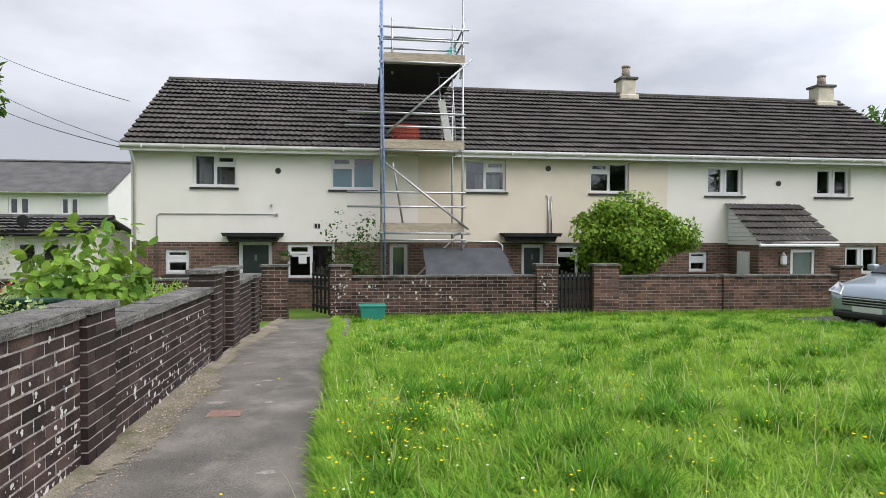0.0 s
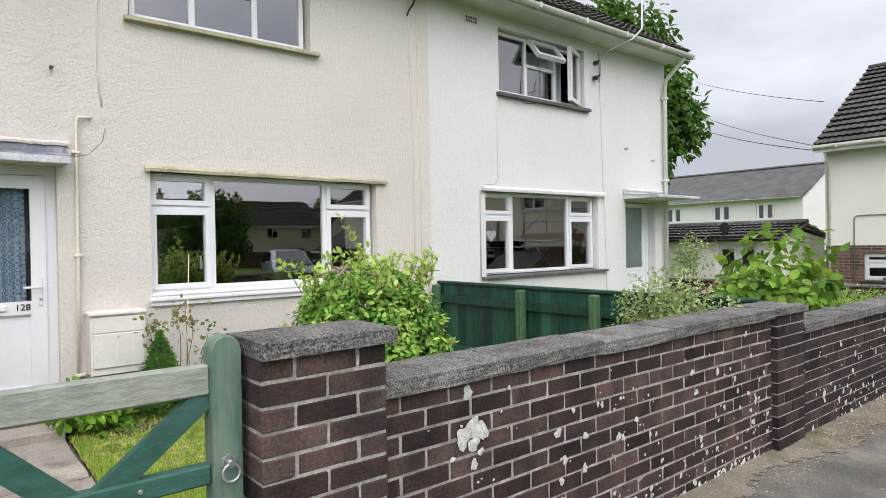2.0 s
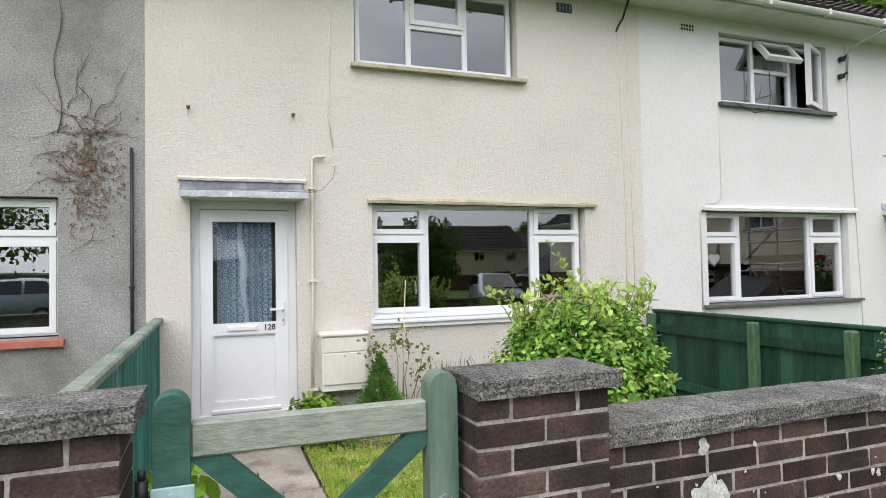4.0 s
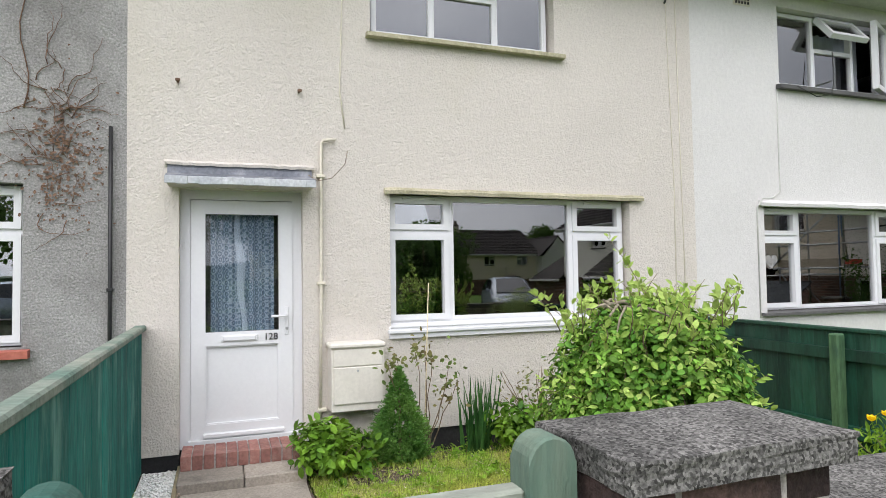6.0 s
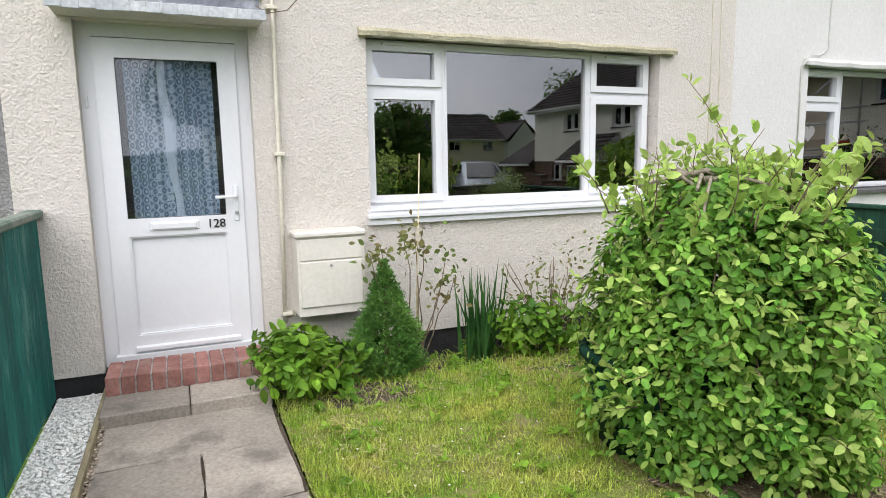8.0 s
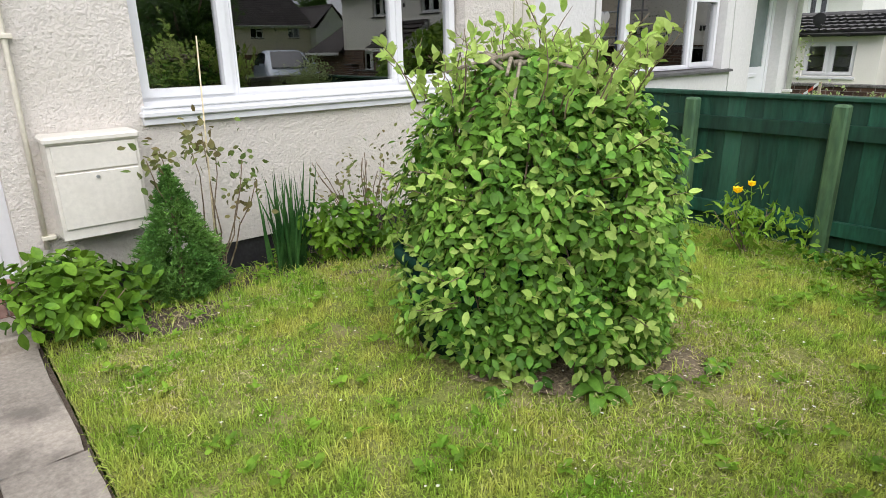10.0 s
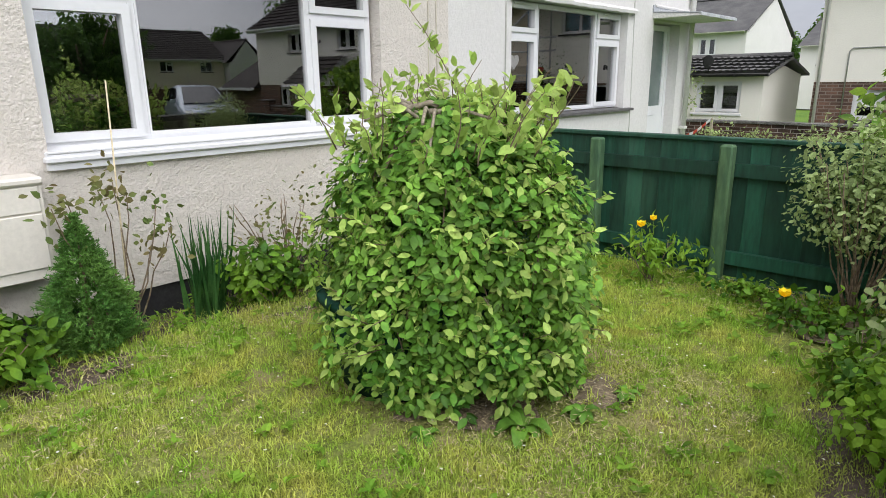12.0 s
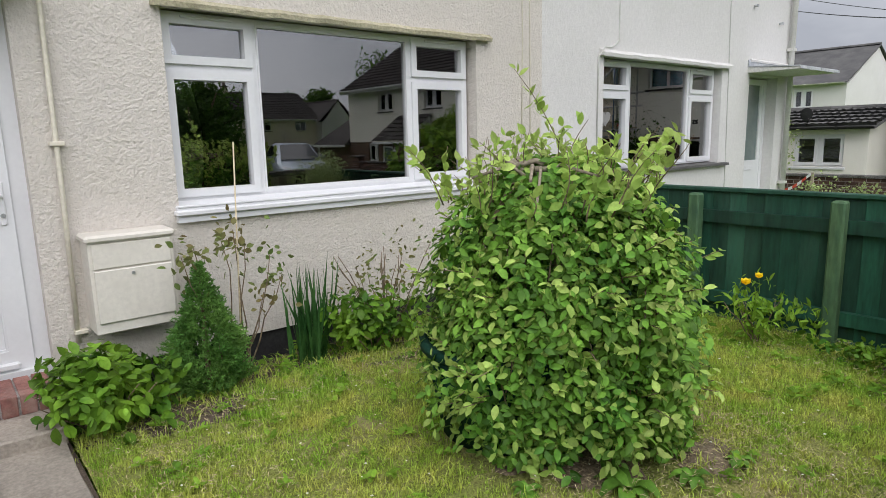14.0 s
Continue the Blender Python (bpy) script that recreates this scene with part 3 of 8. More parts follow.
window(house_w, 6.0, 7.76, 3.40, 4.23, [(6.0, 6.6, 3.40, 4.23, False), (6.6, 7.22, 3.40, 3.86, False), (6.6, 7.22, 3.86, 4.23, True), (7.22, 7.76, 3.40, 4.23, True)],
       sill=(5.93, 7.85, 3.33, 0.06, 0.07), sill_mat=M_SLATE, skip=(2, 3))

# grey house
house_g = thing("terraced_house", "grey cement rendered terraced house with dead creeper", "house", NEAR)
HG = [(-3.3, -0.95, 0.95, 2.08), (-3.3, -1.5, 3.4, 4.3)]
shell(house_g, -7.0, -0.31, DEPTH, -0.3, EAVE, RIDGE, M_GREYR, HG, sides=(1, 0))
roof(house_g, -7.0, -0.31, DEPTH, EAVE + 0.05, RIDGE, 0.42, M_TILE, "brown concrete tiled roof", gable=(0.08, 0))
gutter(house_g, -7.0, -0.31, -0.47, EAVE + 0.02, M_UPVC_OLD)
M_REDSILL = surf("red_painted_sill", (0.35, 0.10, 0.07), (0.42, 0.14, 0.10), 5, 0.7, fine=0.15)
window(house_g, -3.3, -0.96, 0.96, 2.07, three_light(-3.3, -0.96, 0.96, 2.07, -2.72, -1.5, 1.75), sill=(-3.36, -0.90, 0.88, 0.07, 0.06), sill_mat=M_REDSILL)
window(house_g, -3.3, -1.5, 3.42, 4.28, [(-3.3, -2.4, 3.42, 4.28, True), (-2.4, -1.5, 3.42, 4.28, True)], sill=(-3.36, -1.44, 3.35, 0.07, 0.06), sill_mat=M_SLATE)

# far terrace
FZ, FE, FR, FD = -0.55, 3.46, 6.0, 7.2
BAND = (1.17, M_BANDB, "red-brown brick lower storey")


def far_house(u0, u1, mat, label, holes, sides, gable):
    h = thing("terraced_house", label, "house", FAR, group="far terrace")
    shell(h, u0, u1, FD, FZ, FE, FR, mat, [q[:4] for q in holes], low=BAND, sides=sides)
    roof(h, u0, u1, FD, FE + 0.06, FR, 0.34, M_TILE, "brown concrete tiled roof with mossy ridge", gable=gable)
    gutter(h, u0 - gable[0], u1 + gable[1], -0.39, FE + 0.03, M_UPVC_OLD)
    for a, b, lo, hi, kind in holes:
        m = (a + b) / 2
        if kind == "two":
            tz = lo + (hi - lo) * 0.66
            cells = [(a, m, lo, hi, False), (m, b, lo, tz, False), (m, b, tz, hi, True)]
        elif kind == "two_left":
            tz = lo + (hi - lo) * 0.66
            cells = [(a, m, lo, tz, False), (a, m, tz, hi, True), (m, b, lo, hi, False)]
        elif kind == "plain":
            cells = [(a, m, lo, hi, True), (m, b, lo, hi, True)]
        elif kind == "small":
            tz = lo + (hi - lo) * 0.6
            cells = [(a, b, lo, tz, True), (a, b, tz, hi, True)]
        elif kind == "tall":
            cells = [(a, b, lo, hi, True)]
        else:
            continue
        window(h, a, b, lo, hi, cells, d=0.09, glass=M_GLASSD, w=0.06, sill=(a - 0.06, b + 0.06, lo - 0.07, 0.06, 0.05), sill_mat=M_BLACKP)
    return h


house_fa = far_house(-5.32, 1.71, M_FARW, "pale cream end terrace house above brick ground floor",
                     [(-3.88, -2.83, 2.55, 3.36, "two"), (-0.52, 0.61, 2.53, 3.37, "two_left"), (-4.55, -3.97, 0.38, 1.0, "small"), (-2.82, -1.97, FZ, 1.2, "door"),
                      (-1.60, -0.42, 0.26, 1.13, "two_left"), (0.98, 1.45, -0.3, 1.13, "tall")], (1, 0), (0.12, 0))
house_fb = far_house(1.71, 8.57, M_FARB, "beige rendered terrace house above brick ground floor",
                     [(2.93, 4.04, 2.52, 3.34, "two"), (6.36, 7.46, 2.52, 3.34, "two_left"), (4.48, 5.1, FZ, 1.15, "door"), (5.45, 6.6, 0.24, 1.12, "two_left")], (0, 0), (0, 0))
house_fc = far_house(8.57, 16.6, M_FARW, "white end terrace house with tiled porch",
                     [(9.71, 10.80, 2.5, 3.3, "plain"), (13.04, 14.12, 2.5, 3.3, "plain"), (9.23, 9.79, 0.36, 0.94, "small"), (11.0, 11.9, FZ, 1.1, "none"), (14.0, 15.05, 0.28, 1.08, "plain")], (0, 1), (0, 0.12))

# ---- garden walls ----
BRICK_L, BRICK_H, COURSE = 0.215, 0.065, 0.075


def brick_mesh(l, w, h, mat, name, seed=0):
    """One brick, its foot at the middle of the base, with worn edges."""
    rng = random.Random(seed)
    bm = bmesh.new()
    box(bm, -l / 2, l / 2, -w / 2, w / 2, 0, h)
    bmesh.ops.bevel(bm, geom=[e for e in bm.edges], offset=0.004, segments=1, affect="EDGES")
    for v in bm.verts:
        v.co += Vector([rng.uniform(-0.0015, 0.0015) for _ in range(3)])
    return finish(name, bm, mat)


def wall_panel(wall, y0, y1, face, thick, z0, z1, single, seed=0, mat=None):
    """A brick panel along y whose outer face lies at x = face; single: every brick is an object of its own."""
    rng = random.Random(seed)
    bm = bmesh.new()
    box(bm, face - thick + 0.006, face - 0.0035, y0, y1, z0 - 0.2, z1)
    part("mortar", bm, M_MORTAR, wall)
    n = int(round((z1 - z0) / COURSE))
    kinds = {}
    joined = bmesh.new()
    for r in range(n):
        z = z1 - (n - r) * COURSE + 0.008
        y = y0 + 0.003
        first = 0.1025 if r % 2 else BRICK_L
        l = first
        while y < y1 - 0.03:
            l = min(l, y1 - 0.003 - y)
            if l > 0.03:
                out = rng.uniform(-0.002, 0.002)
                if single:
                    key = (round(l, 3), rng.randrange(3))
                    if key not in kinds:
                        kinds[key] = brick_mesh(l, 0.1025, BRICK_H, M_BRICK, "brick", seed=len(kinds))
                    piece("brick", kinds[key], wall, pose(face - 0.051 + out, y + l / 2, z, rng.uniform(-0.3, 0.3), rng.uniform(-0.4, 0.4), 90 + rng.uniform(-0.3, 0.3)))
                else:
                    box(joined, face - 0.1 + out, face + out, y, y + l, z, z + BRICK_H)
            y += l + 0.010
            l = BRICK_L
    if single:
        joined.free()
    else:
        ob = part("bricks", joined, mat or M_BRICKI, wall)
        tagged(ob, kind="stuff")


def pillar_bricks(wall, y0, y1, x0, x1, z0, z1, single, seed=0, mat=None):
    """A brick pier, stretchers and half bricks in turn on its faces."""
    rng = random.Random(seed)
    bm = bmesh.new()
    box(bm, x0 + 0.004, x1 - 0.004, y0 + 0.004, y1 - 0.004, z0 - 0.2, z1)
    part("mortar", bm, M_MORTAR, wall)
    n = int(round((z1 - z0) / COURSE))
    joined = bmesh.new()
    kinds = {}
    span = y1 - y0
    for r in range(n):
        z = z1 - (n - r) * COURSE + 0.006
        if r % 2:
            cuts = [0, span / 2 - 0.005, span / 2 + 0.005, span]
        else:
            q = span / 4
            cuts = [0, q - 0.005, q + 0.005, 3 * q - 0.005, 3 * q + 0.005, span] if span > 0.3 else [0, span]
        for a, b in zip(cuts[::2], cuts[1::2]):
            o = rng.uniform(-0.003, 0.003)
            if single:
                key = (round(b - a, 3), rng.randrange(3))
                if key not in kinds:
                    kinds[key] = brick_mesh(b - a, x1 - x0, BRICK_H, M_BRICK, "brick", seed=len(kinds) + 40)
                piece("brick", kinds[key], wall, pose((x0 + x1) / 2 + o, y0 + (a + b) / 2, z, rng.uniform(-0.25, 0.25), rng.uniform(-0.4, 0.4), 90 + rng.uniform(-0.2, 0.2)))
            else:
                box(joined, x0 + o, x1 + o, y0 + a, y0 + b, z, z + BRICK_H)
    if single:
        joined.free()
    else:
        tagged(part("bricks", joined, mat or M_BRICKI, wall), kind="stuff")


def coping_mesh(name, lx, ly, h, seed=0):
    """A concrete coping slab with rough pitted sides; its base is centred."""
    rng = random.Random(seed)
    bm = bmesh.new()
    box(bm, -lx / 2, lx / 2, -ly / 2, ly / 2, 0, h)
    bmesh.ops.subdivide_edges(bm, edges=[e for e in bm.edges], cuts=5, use_grid_fill=True)
    for v in bm.verts:
        side = abs(abs(v.co.x) - lx / 2) < 1e-4 or abs(abs(v.co.y) - ly / 2) < 1e-4
        k = 0.0028 if side else 0.0012
        v.co += Vector((rng.uniform(-k, k), rng.uniform(-k, k), rng.uniform(-0.002, 0.002)))
        if v.co.z > h * 0.9 and side:
            v.co.z -= 0.004
    return finish(name, bm, M_COPING)


def copings(wall, y0, y1, xc, width, z, step=0.60, h=0.065, slope=0.0, seed=0):
    n = max(1, round((y1 - y0) / step))
    l = (y1 - y0) / n
    me = [coping_mesh("coping", width, l - 0.006, h, seed + i) for i in range(2)]
    rng = random.Random(seed)
    for i in range(n):
        piece("coping", me[i % 2], wall, pose(xc, y0 + (i + 0.5) * l, z + rng.uniform(-0.003, 0.003) + slope * i, rng.uniform(-0.3, 0.3), rng.uniform(-0.5, 0.5), 0))


WALL_L = "dark brown brick garden wall with concrete coping and lichen"
FACE, BACK = -1.425, -1.65
near_wall = thing("garden_wall", WALL_L, "wall")
pillar_bricks(near_wall, 0.905, 1.345, -1.575, -1.345, -0.05, 1.072, True, 1)
piece("pier_cap", coping_mesh("pier_cap", 0.29, 0.475, 0.055, 3), near_wall, pose(-1.460, 1.137, 1.072))
wall_panel(near_wall, 1.345, 4.457, FACE, 0.225, -0.05, 0.865, True, 2)
copings(near_wall, 1.36, 4.457, -1.535, 0.29, 0.865, seed=5)

mid_wall = thing("garden_wall", WALL_L, "wall")
pillar_bricks(mid_wall, 4.457, 4.886, -1.655, -1.385, -0.05, 0.885, False, 6)
piece("pier_cap", coping_mesh("pier_cap", 0.315, 0.455, 0.05, 9), mid_wall, pose(-1.517, 4.672, 0.885))
wall_panel(mid_wall, 4.886, 7.70, FACE, 0.225, -0.10, 0.72, False, 7)
copings(mid_wall, 4.905, 7.69, -1.535, 0.29, 0.72, seed=8)
pillar_bricks(mid_wall, 7.70, 8.11, -1.655, -1.385, -0.12, 0.92, False, 9)
piece("pier_cap", coping_mesh("pier_cap", 0.34, 0.48, 0.05, 10), mid_wall, pose(-1.517, 7.905, 0.92))
end_wall = thing("garden_wall", WALL_L, "wall")
pillar_bricks(end_wall, 8.75, 9.16, -1.655, -1.385, -0.15, 0.90, False, 11)
piece("pier_cap", coping_mesh("pier_cap", 0.34, 0.48, 0.05, 12), end_wall, pose(-1.512, 8.94, 0.90))
wall_panel(end_wall, 9.16, 10.3, FACE, 0.225, -0.2, 0.68, False, 13)
copings(end_wall, 9.18, 10.3, -1.535, 0.29, 0.68, seed=14)
pillar_bricks(end_wall, 10.3, 10.72, -1.655, -1.372, -0.22, 0.70, False, 15)
piece("pier_cap", coping_mesh("pier_cap", 0.34, 0.46, 0.05, 16), end_wall, pose(-1.512, 10.51, 0.70))

left_wall = thing("garden_wall", WALL_L, "wall")
pillar_bricks(left_wall, -0.43, 0.012, -1.575, -1.345, -0.05, 1.078, True, 21)
piece("pier_cap", coping_mesh("pier_cap", 0.29, 0.50, 0.062, 23), left_wall, pose(-1.460, -0.205, 1.080))
wall_panel(left_wall, -5.0, -0.43, FACE, 0.225, -0.05, 0.865, False, 24)
copings(left_wall, -5.0, -0.45, -1.535, 0.29, 0.865, seed=25)


M_BRICKF = surf("sooty_red_brown_brick", (0.046, 0.030, 0.025), (0.105, 0.060, 0.046), 3.0, 0.85, 0.4, 80, fine=0.3, fscale=50, stain=(0.03, 0.024, 0.02), sscale=1.6, samt=0.6, island=0.5, spec=0.15)


def far_wall(u0, u1, z1, piers, label, mat=None):
    """A front garden wall along x at y = 13.7."""
    w = thing("garden_wall", label, "wall", Matrix.Translation((0, 13.7, 0)) @ Matrix.Rotation(-math.pi / 2, 4, "Z"))
    wall_panel(w, u0, u1, -0.05, 0.225, -0.5, z1, False, int(u0 * 7) % 50, mat)
    copings(w, u0, u1, -0.16, 0.28, z1, h=0.045, seed=31)
    for a, b, top in piers:
        pillar_bricks(w, a, b, -0.28, 0.0, -0.5, top, False, 33, mat)
        piece("pier_cap", coping_mesh("pier_cap", 0.36, b - a + 0.06, 0.05, 34), w, pose(-0.14, (a + b) / 2, top))
    return w


front_wall = far_wall(0.04, 4.05, 0.455, [(-0.40, 0.04, 0.69), (4.05, 4.53, 0.69)], "mossy dark brick front garden wall", M_BRICKF)
far_wall(5.94, 11.36, 0.43, [(5.36, 5.94, 0.69), (8.45, 8.7, 0.44), (11.36, 11.93, 0.63)], "red-brown brick front garden wall", M_BRICKR)
far_wall(-9.0, -1.79, 0.42, [(-1.79, -1.28, 0.69)], "low brick garden wall with pier", M_BRICKF)

# ---- garden ----
lawn = new("lawn", sheet("lawn", np.linspace(-4.93, -1.66, 54), np.linspace(0.9, 4.86, 62), M_TURF, 0.0, 0.03, 5))
for v in lawn.data.vertices:
    v.co.z += 0.03
tagged(lawn, "short patchy front lawn with dry spots", "lawn", kind="structure")

# ---- foliage helpers ----
LEAF = np.array([[0, 0, 0], [-0.42, 0.26, 0.05], [-0.46, 0.58, 0.05], [0, 1, -0.06], [0.46, 0.58, 0.05], [0.42, 0.26, 0.05], [0, 0.48, -0.04]])
LEAF_F = np.array([[6, 0, 1], [6, 1, 2], [6, 2, 3], [6, 3, 4], [6, 4, 5], [6, 5, 0]])
NEEDLE = np.array([[-0.5, 0, 0], [0.5, 0, 0], [0.3, 0.6, 0.04], [-0.3, 0.6, 0.04], [0, 1, 0]])
NEEDLE_F = np.array([[0, 1, 2], [0, 2, 3], [3, 2, 4]])


def unit(a):
    return a / np.maximum(np.linalg.norm(a, axis=-1, keepdims=True), 1e-9)


def leaf_mesh(name, pos, way, nor, length, width, mat, shape=LEAF, tris=LEAF_F):
    """Leaves at pos, each pointing along way, facing nor."""
    way = unit(way)
    side = unit(np.cross(way, nor))
    up = np.cross(side, way)
    v = (pos[:, None] + side[:, None] * (shape[None, :, 0:1] * (length * width)[:, None, None]) + way[:, None] * (shape[None, :, 1:2] * length[:, None, None])
         + up[:, None] * (shape[None, :, 2:3] * length[:, None, None]))
    f = tris[None] + (np.arange(len(pos)) * len(shape))[:, None, None]
    return raw_mesh(name, v.reshape(-1, 3), f.reshape(-1, 3), mat)


def rand_dirs(rng, n):
    return unit(rng.normal(size=(n, 3)))


def leaf_cloud(name, parent, centre, radii, n, size, mat, seed, droop=0.3, lumps=9, rough=0.35, width=0.62, inner=0.45, low=-0.9, label="", spread=(0.35, 0.62), shape=None, tris=None):
    """An uneven crown: leaves on several overlapping lumps, thinner towards the inside."""
    rng = np.random.RandomState(seed)
    c = rand_dirs(rng, lumps) * rng.uniform(0.25, 1.1 - spread[0], (lumps, 1))
    r = rng.uniform(spread[0], spread[1], lumps)
    k = rng.randint(0, lumps, n)
    d = rand_dirs(rng, n)
    rad = r[k] * (1 - inner * rng.rand(n) ** 2) * (1 + rough * (rng.rand(n) - 0.5))
    p = c[k] + d * rad[:, None]
    keep = p[:, 2] > low
    p, d = p[keep], d[keep]
    m = len(p)
    pos = np.array(centre) + p * np.array(radii)
    nor = unit(d * 0.7 + unit(p) * 0.5 + np.array([0, 0, 0.7]) + rng.normal(size=(m, 3)) * 0.35)
    way = unit(rng.normal(size=(m, 3)) + d * 0.6 + np.array([0, 0, -droop * 2]))
    me = leaf_mesh(name, pos, way, nor, size * rng.uniform(0.55, 1.3, m), width * rng.uniform(0.8, 1.15, m), mat, LEAF if shape is None else shape, LEAF_F if tris is None else tris)
    ob = new(name, me)
    ob.parent = parent
    return tagged(ob, label)


OVATE = np.array([[0, 0, 0], [-0.30, 0.14, 0.03], [-0.49, 0.40, 0.05], [-0.40, 0.68, 0.03], [0, 1, -0.10], [0.40, 0.68, 0.03], [0.49, 0.40, 0.05], [0.30, 0.14, 0.03], [0, 0.45, -0.03]])
OVATE_F = np.array([[8, k, (k + 1) % 8] for k in range(8)])


def blade_mesh(name, xy, z, length, width, mat, seed, bend=1.5, turn=None, spread=0.7):
    """Long grass: each blade arches over in three lengths."""
    rng = np.random.RandomState(seed)
    n = len(xy)
    a = rng.rand(n) * 2 * np.pi if turn is None else turn + rng.normal(size=n) * spread
    t0 = rng.rand(n) * 0.45
    k = bend * rng.uniform(0.25, 1.0, n)
    out = np.stack([np.cos(a), np.sin(a), np.zeros(n)], -1)
    side = np.stack([-np.sin(a), np.cos(a), np.zeros(n)], -1)
    p = [np.column_stack([xy, z])]
    for i in range(3):
        th = t0 + k * (i + 0.3) / 2.3
        p.append(p[-1] + out * (np.sin(th) * length / 3)[:, None] + np.array([0, 0, 1.0]) * (np.cos(th) * length / 3)[:, None])
    w = side * (width / 2)[:, None]
    v = np.stack([p[0] - w * 0.8, p[0] + w * 0.8, p[1] + w, p[1] - w, p[2] + w * 0.7, p[2] - w * 0.7, p[3]], 1)
    f = np.array([[0, 1, 2], [0, 2, 3], [3, 2, 4], [3, 4, 5], [5, 4, 6]])[None] + (np.arange(n) * 7)[:, None, None]
    return raw_mesh(name, v.reshape(-1, 3), f.reshape(-1, 3), mat)


def grass_mesh(name, xy, z, length, width, mat, seed, lean=0.5, turn=None):
    """Bent blades of grass rooted at xy."""
    rng = np.random.RandomState(seed)
    n = len(xy)
    a = rng.rand(n) * 2 * np.pi if turn is None else turn + rng.normal(size=n) * 0.6
    tilt = rng.rand(n) ** 1.3 * lean
    out = np.stack([np.cos(a), np.sin(a), np.zeros(n)], -1)
    side = np.stack([-np.sin(a), np.cos(a), np.zeros(n)], -1)
    base = np.column_stack([xy, z])
    up = np.array([0, 0, 1.0])
    mid = base + up * (length * 0.55 * np.cos(tilt * 0.6))[:, None] + out * (length * 0.55 * np.sin(tilt * 0.6))[:, None]
    tip = mid + up * (length * 0.5 * np.cos(tilt * 1.7))[:, None] + out * (length * 0.5 * np.sin(tilt * 1.7))[:, None]
    w = side * (width / 2)[:, None]
    v = np.stack([base - w, base + w, mid + w * 0.75, mid - w * 0.75, tip], 1)
    f = np.array([[0, 1, 2], [0, 2, 3], [3, 2, 4]])[None] + (np.arange(n) * 5)[:, None, None]
    return raw_mesh(name, v.reshape(-1, 3), f.reshape(-1, 3), mat)


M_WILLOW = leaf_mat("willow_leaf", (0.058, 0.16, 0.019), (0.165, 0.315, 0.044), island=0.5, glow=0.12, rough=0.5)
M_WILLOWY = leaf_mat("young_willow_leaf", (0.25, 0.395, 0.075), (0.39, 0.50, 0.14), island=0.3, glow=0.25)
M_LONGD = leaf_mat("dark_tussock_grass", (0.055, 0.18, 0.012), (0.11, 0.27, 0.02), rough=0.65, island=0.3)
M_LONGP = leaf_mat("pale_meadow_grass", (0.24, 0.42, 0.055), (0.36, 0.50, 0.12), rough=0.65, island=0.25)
M_PETALW = leaf_mat("white_petal", (0.72, 0.72, 0.62), (0.80, 0.80, 0.72), island=0.1)
M_SHRUB = leaf_mat("bright_shrub_leaf", (0.12, 0.25, 0.025), (0.22, 0.36, 0.04), island=0.35)
M_HYDR = leaf_mat("hydrangea_leaf", (0.04, 0.12, 0.012), (0.165, 0.30, 0.03), island=0.5, glow=0.18, rough=0.45)
M_DARKLEAF = leaf_mat("dark_shrub_leaf", (0.035, 0.085, 0.018), (0.06, 0.12, 0.025), island=0.35)
M_GREYLEAF = leaf_mat("grey_green_leaf", (0.21, 0.29, 0.11), (0.35, 0.43, 0.19), island=0.35)
M_VINE = leaf_mat("lime_green_leaf", (0.06, 0.15, 0.02), (0.20, 0.32, 0.045), island=0.45)
M_SPRUCE = leaf_mat("spruce_needle", (0.07, 0.185, 0.035), (0.17, 0.32, 0.07), island=0.45, glow=0.15)
M_TREE = leaf_mat("sycamore_leaf", (0.045, 0.11, 0.02), (0.075, 0.15, 0.025), island=0.35)
M_GOLDT = leaf_mat("golden_green_leaf", (0.09, 0.185, 0.02), (0.22, 0.34, 0.035), island=0.45, glow=0.2)
M_IRIS = leaf_mat("sword_leaf", (0.025, 0.085, 0.022), (0.055, 0.14, 0.035), island=0.25)
M_LAWN = leaf_mat("short_grass", (0.22, 0.385, 0.042), (0.45, 0.475, 0.12), rough=0.6, island=0.42)
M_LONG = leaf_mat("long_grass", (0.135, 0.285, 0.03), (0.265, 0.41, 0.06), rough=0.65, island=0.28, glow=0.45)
M_YELLOW = leaf_mat("yellow_petal", (0.85, 0.66, 0.02), (0.90, 0.74, 0.03), island=0.1)
M_ROSE = leaf_mat("bronze_rose_leaf", (0.12, 0.19, 0.05), (0.20, 0.16, 0.07), island=0.4)
M_DEAD = surf("dead_creeper", (0.11, 0.065, 0.042), (0.18, 0.11, 0.075), 20, 0.95, fine=0.3)

# ---- front door, canopy and fittings of the cream house ----
M_LACE = bpy.data.materials.new("lace_curtain")
M_LACE.use_nodes = True
n_, l_ = M_LACE.node_tree.nodes, M_LACE.node_tree.links
g_ = n_.new("ShaderNodeNewGeometry")
vo = n_.new("ShaderNodeTexVoronoi")
vo.inputs["Scale"].default_value, vo.inputs["Randomness"].default_value = 22.0, 0.25
wv = n_.new("ShaderNodeMath")
wv.operation, wv.inputs[1].default_value = "MULTIPLY", 15.0
sn = n_.new("ShaderNodeMath")
sn.operation = "SINE"
rp = n_.new("ShaderNodeMapRange")
rp.inputs["From Min"].default_value, rp.inputs["From Max"].default_value = -0.2, 0.5
mc = n_.new("ShaderNodeMixRGB")
mc.inputs["Color1"].default_value, mc.inputs["Color2"].default_value = (0.19, 0.26, 0.33, 1), (0.45, 0.53, 0.61, 1)
l_.new(g_.outputs["Position"], vo.inputs["Vector"])
l_.new(vo.outputs["Distance"], wv.inputs[0])
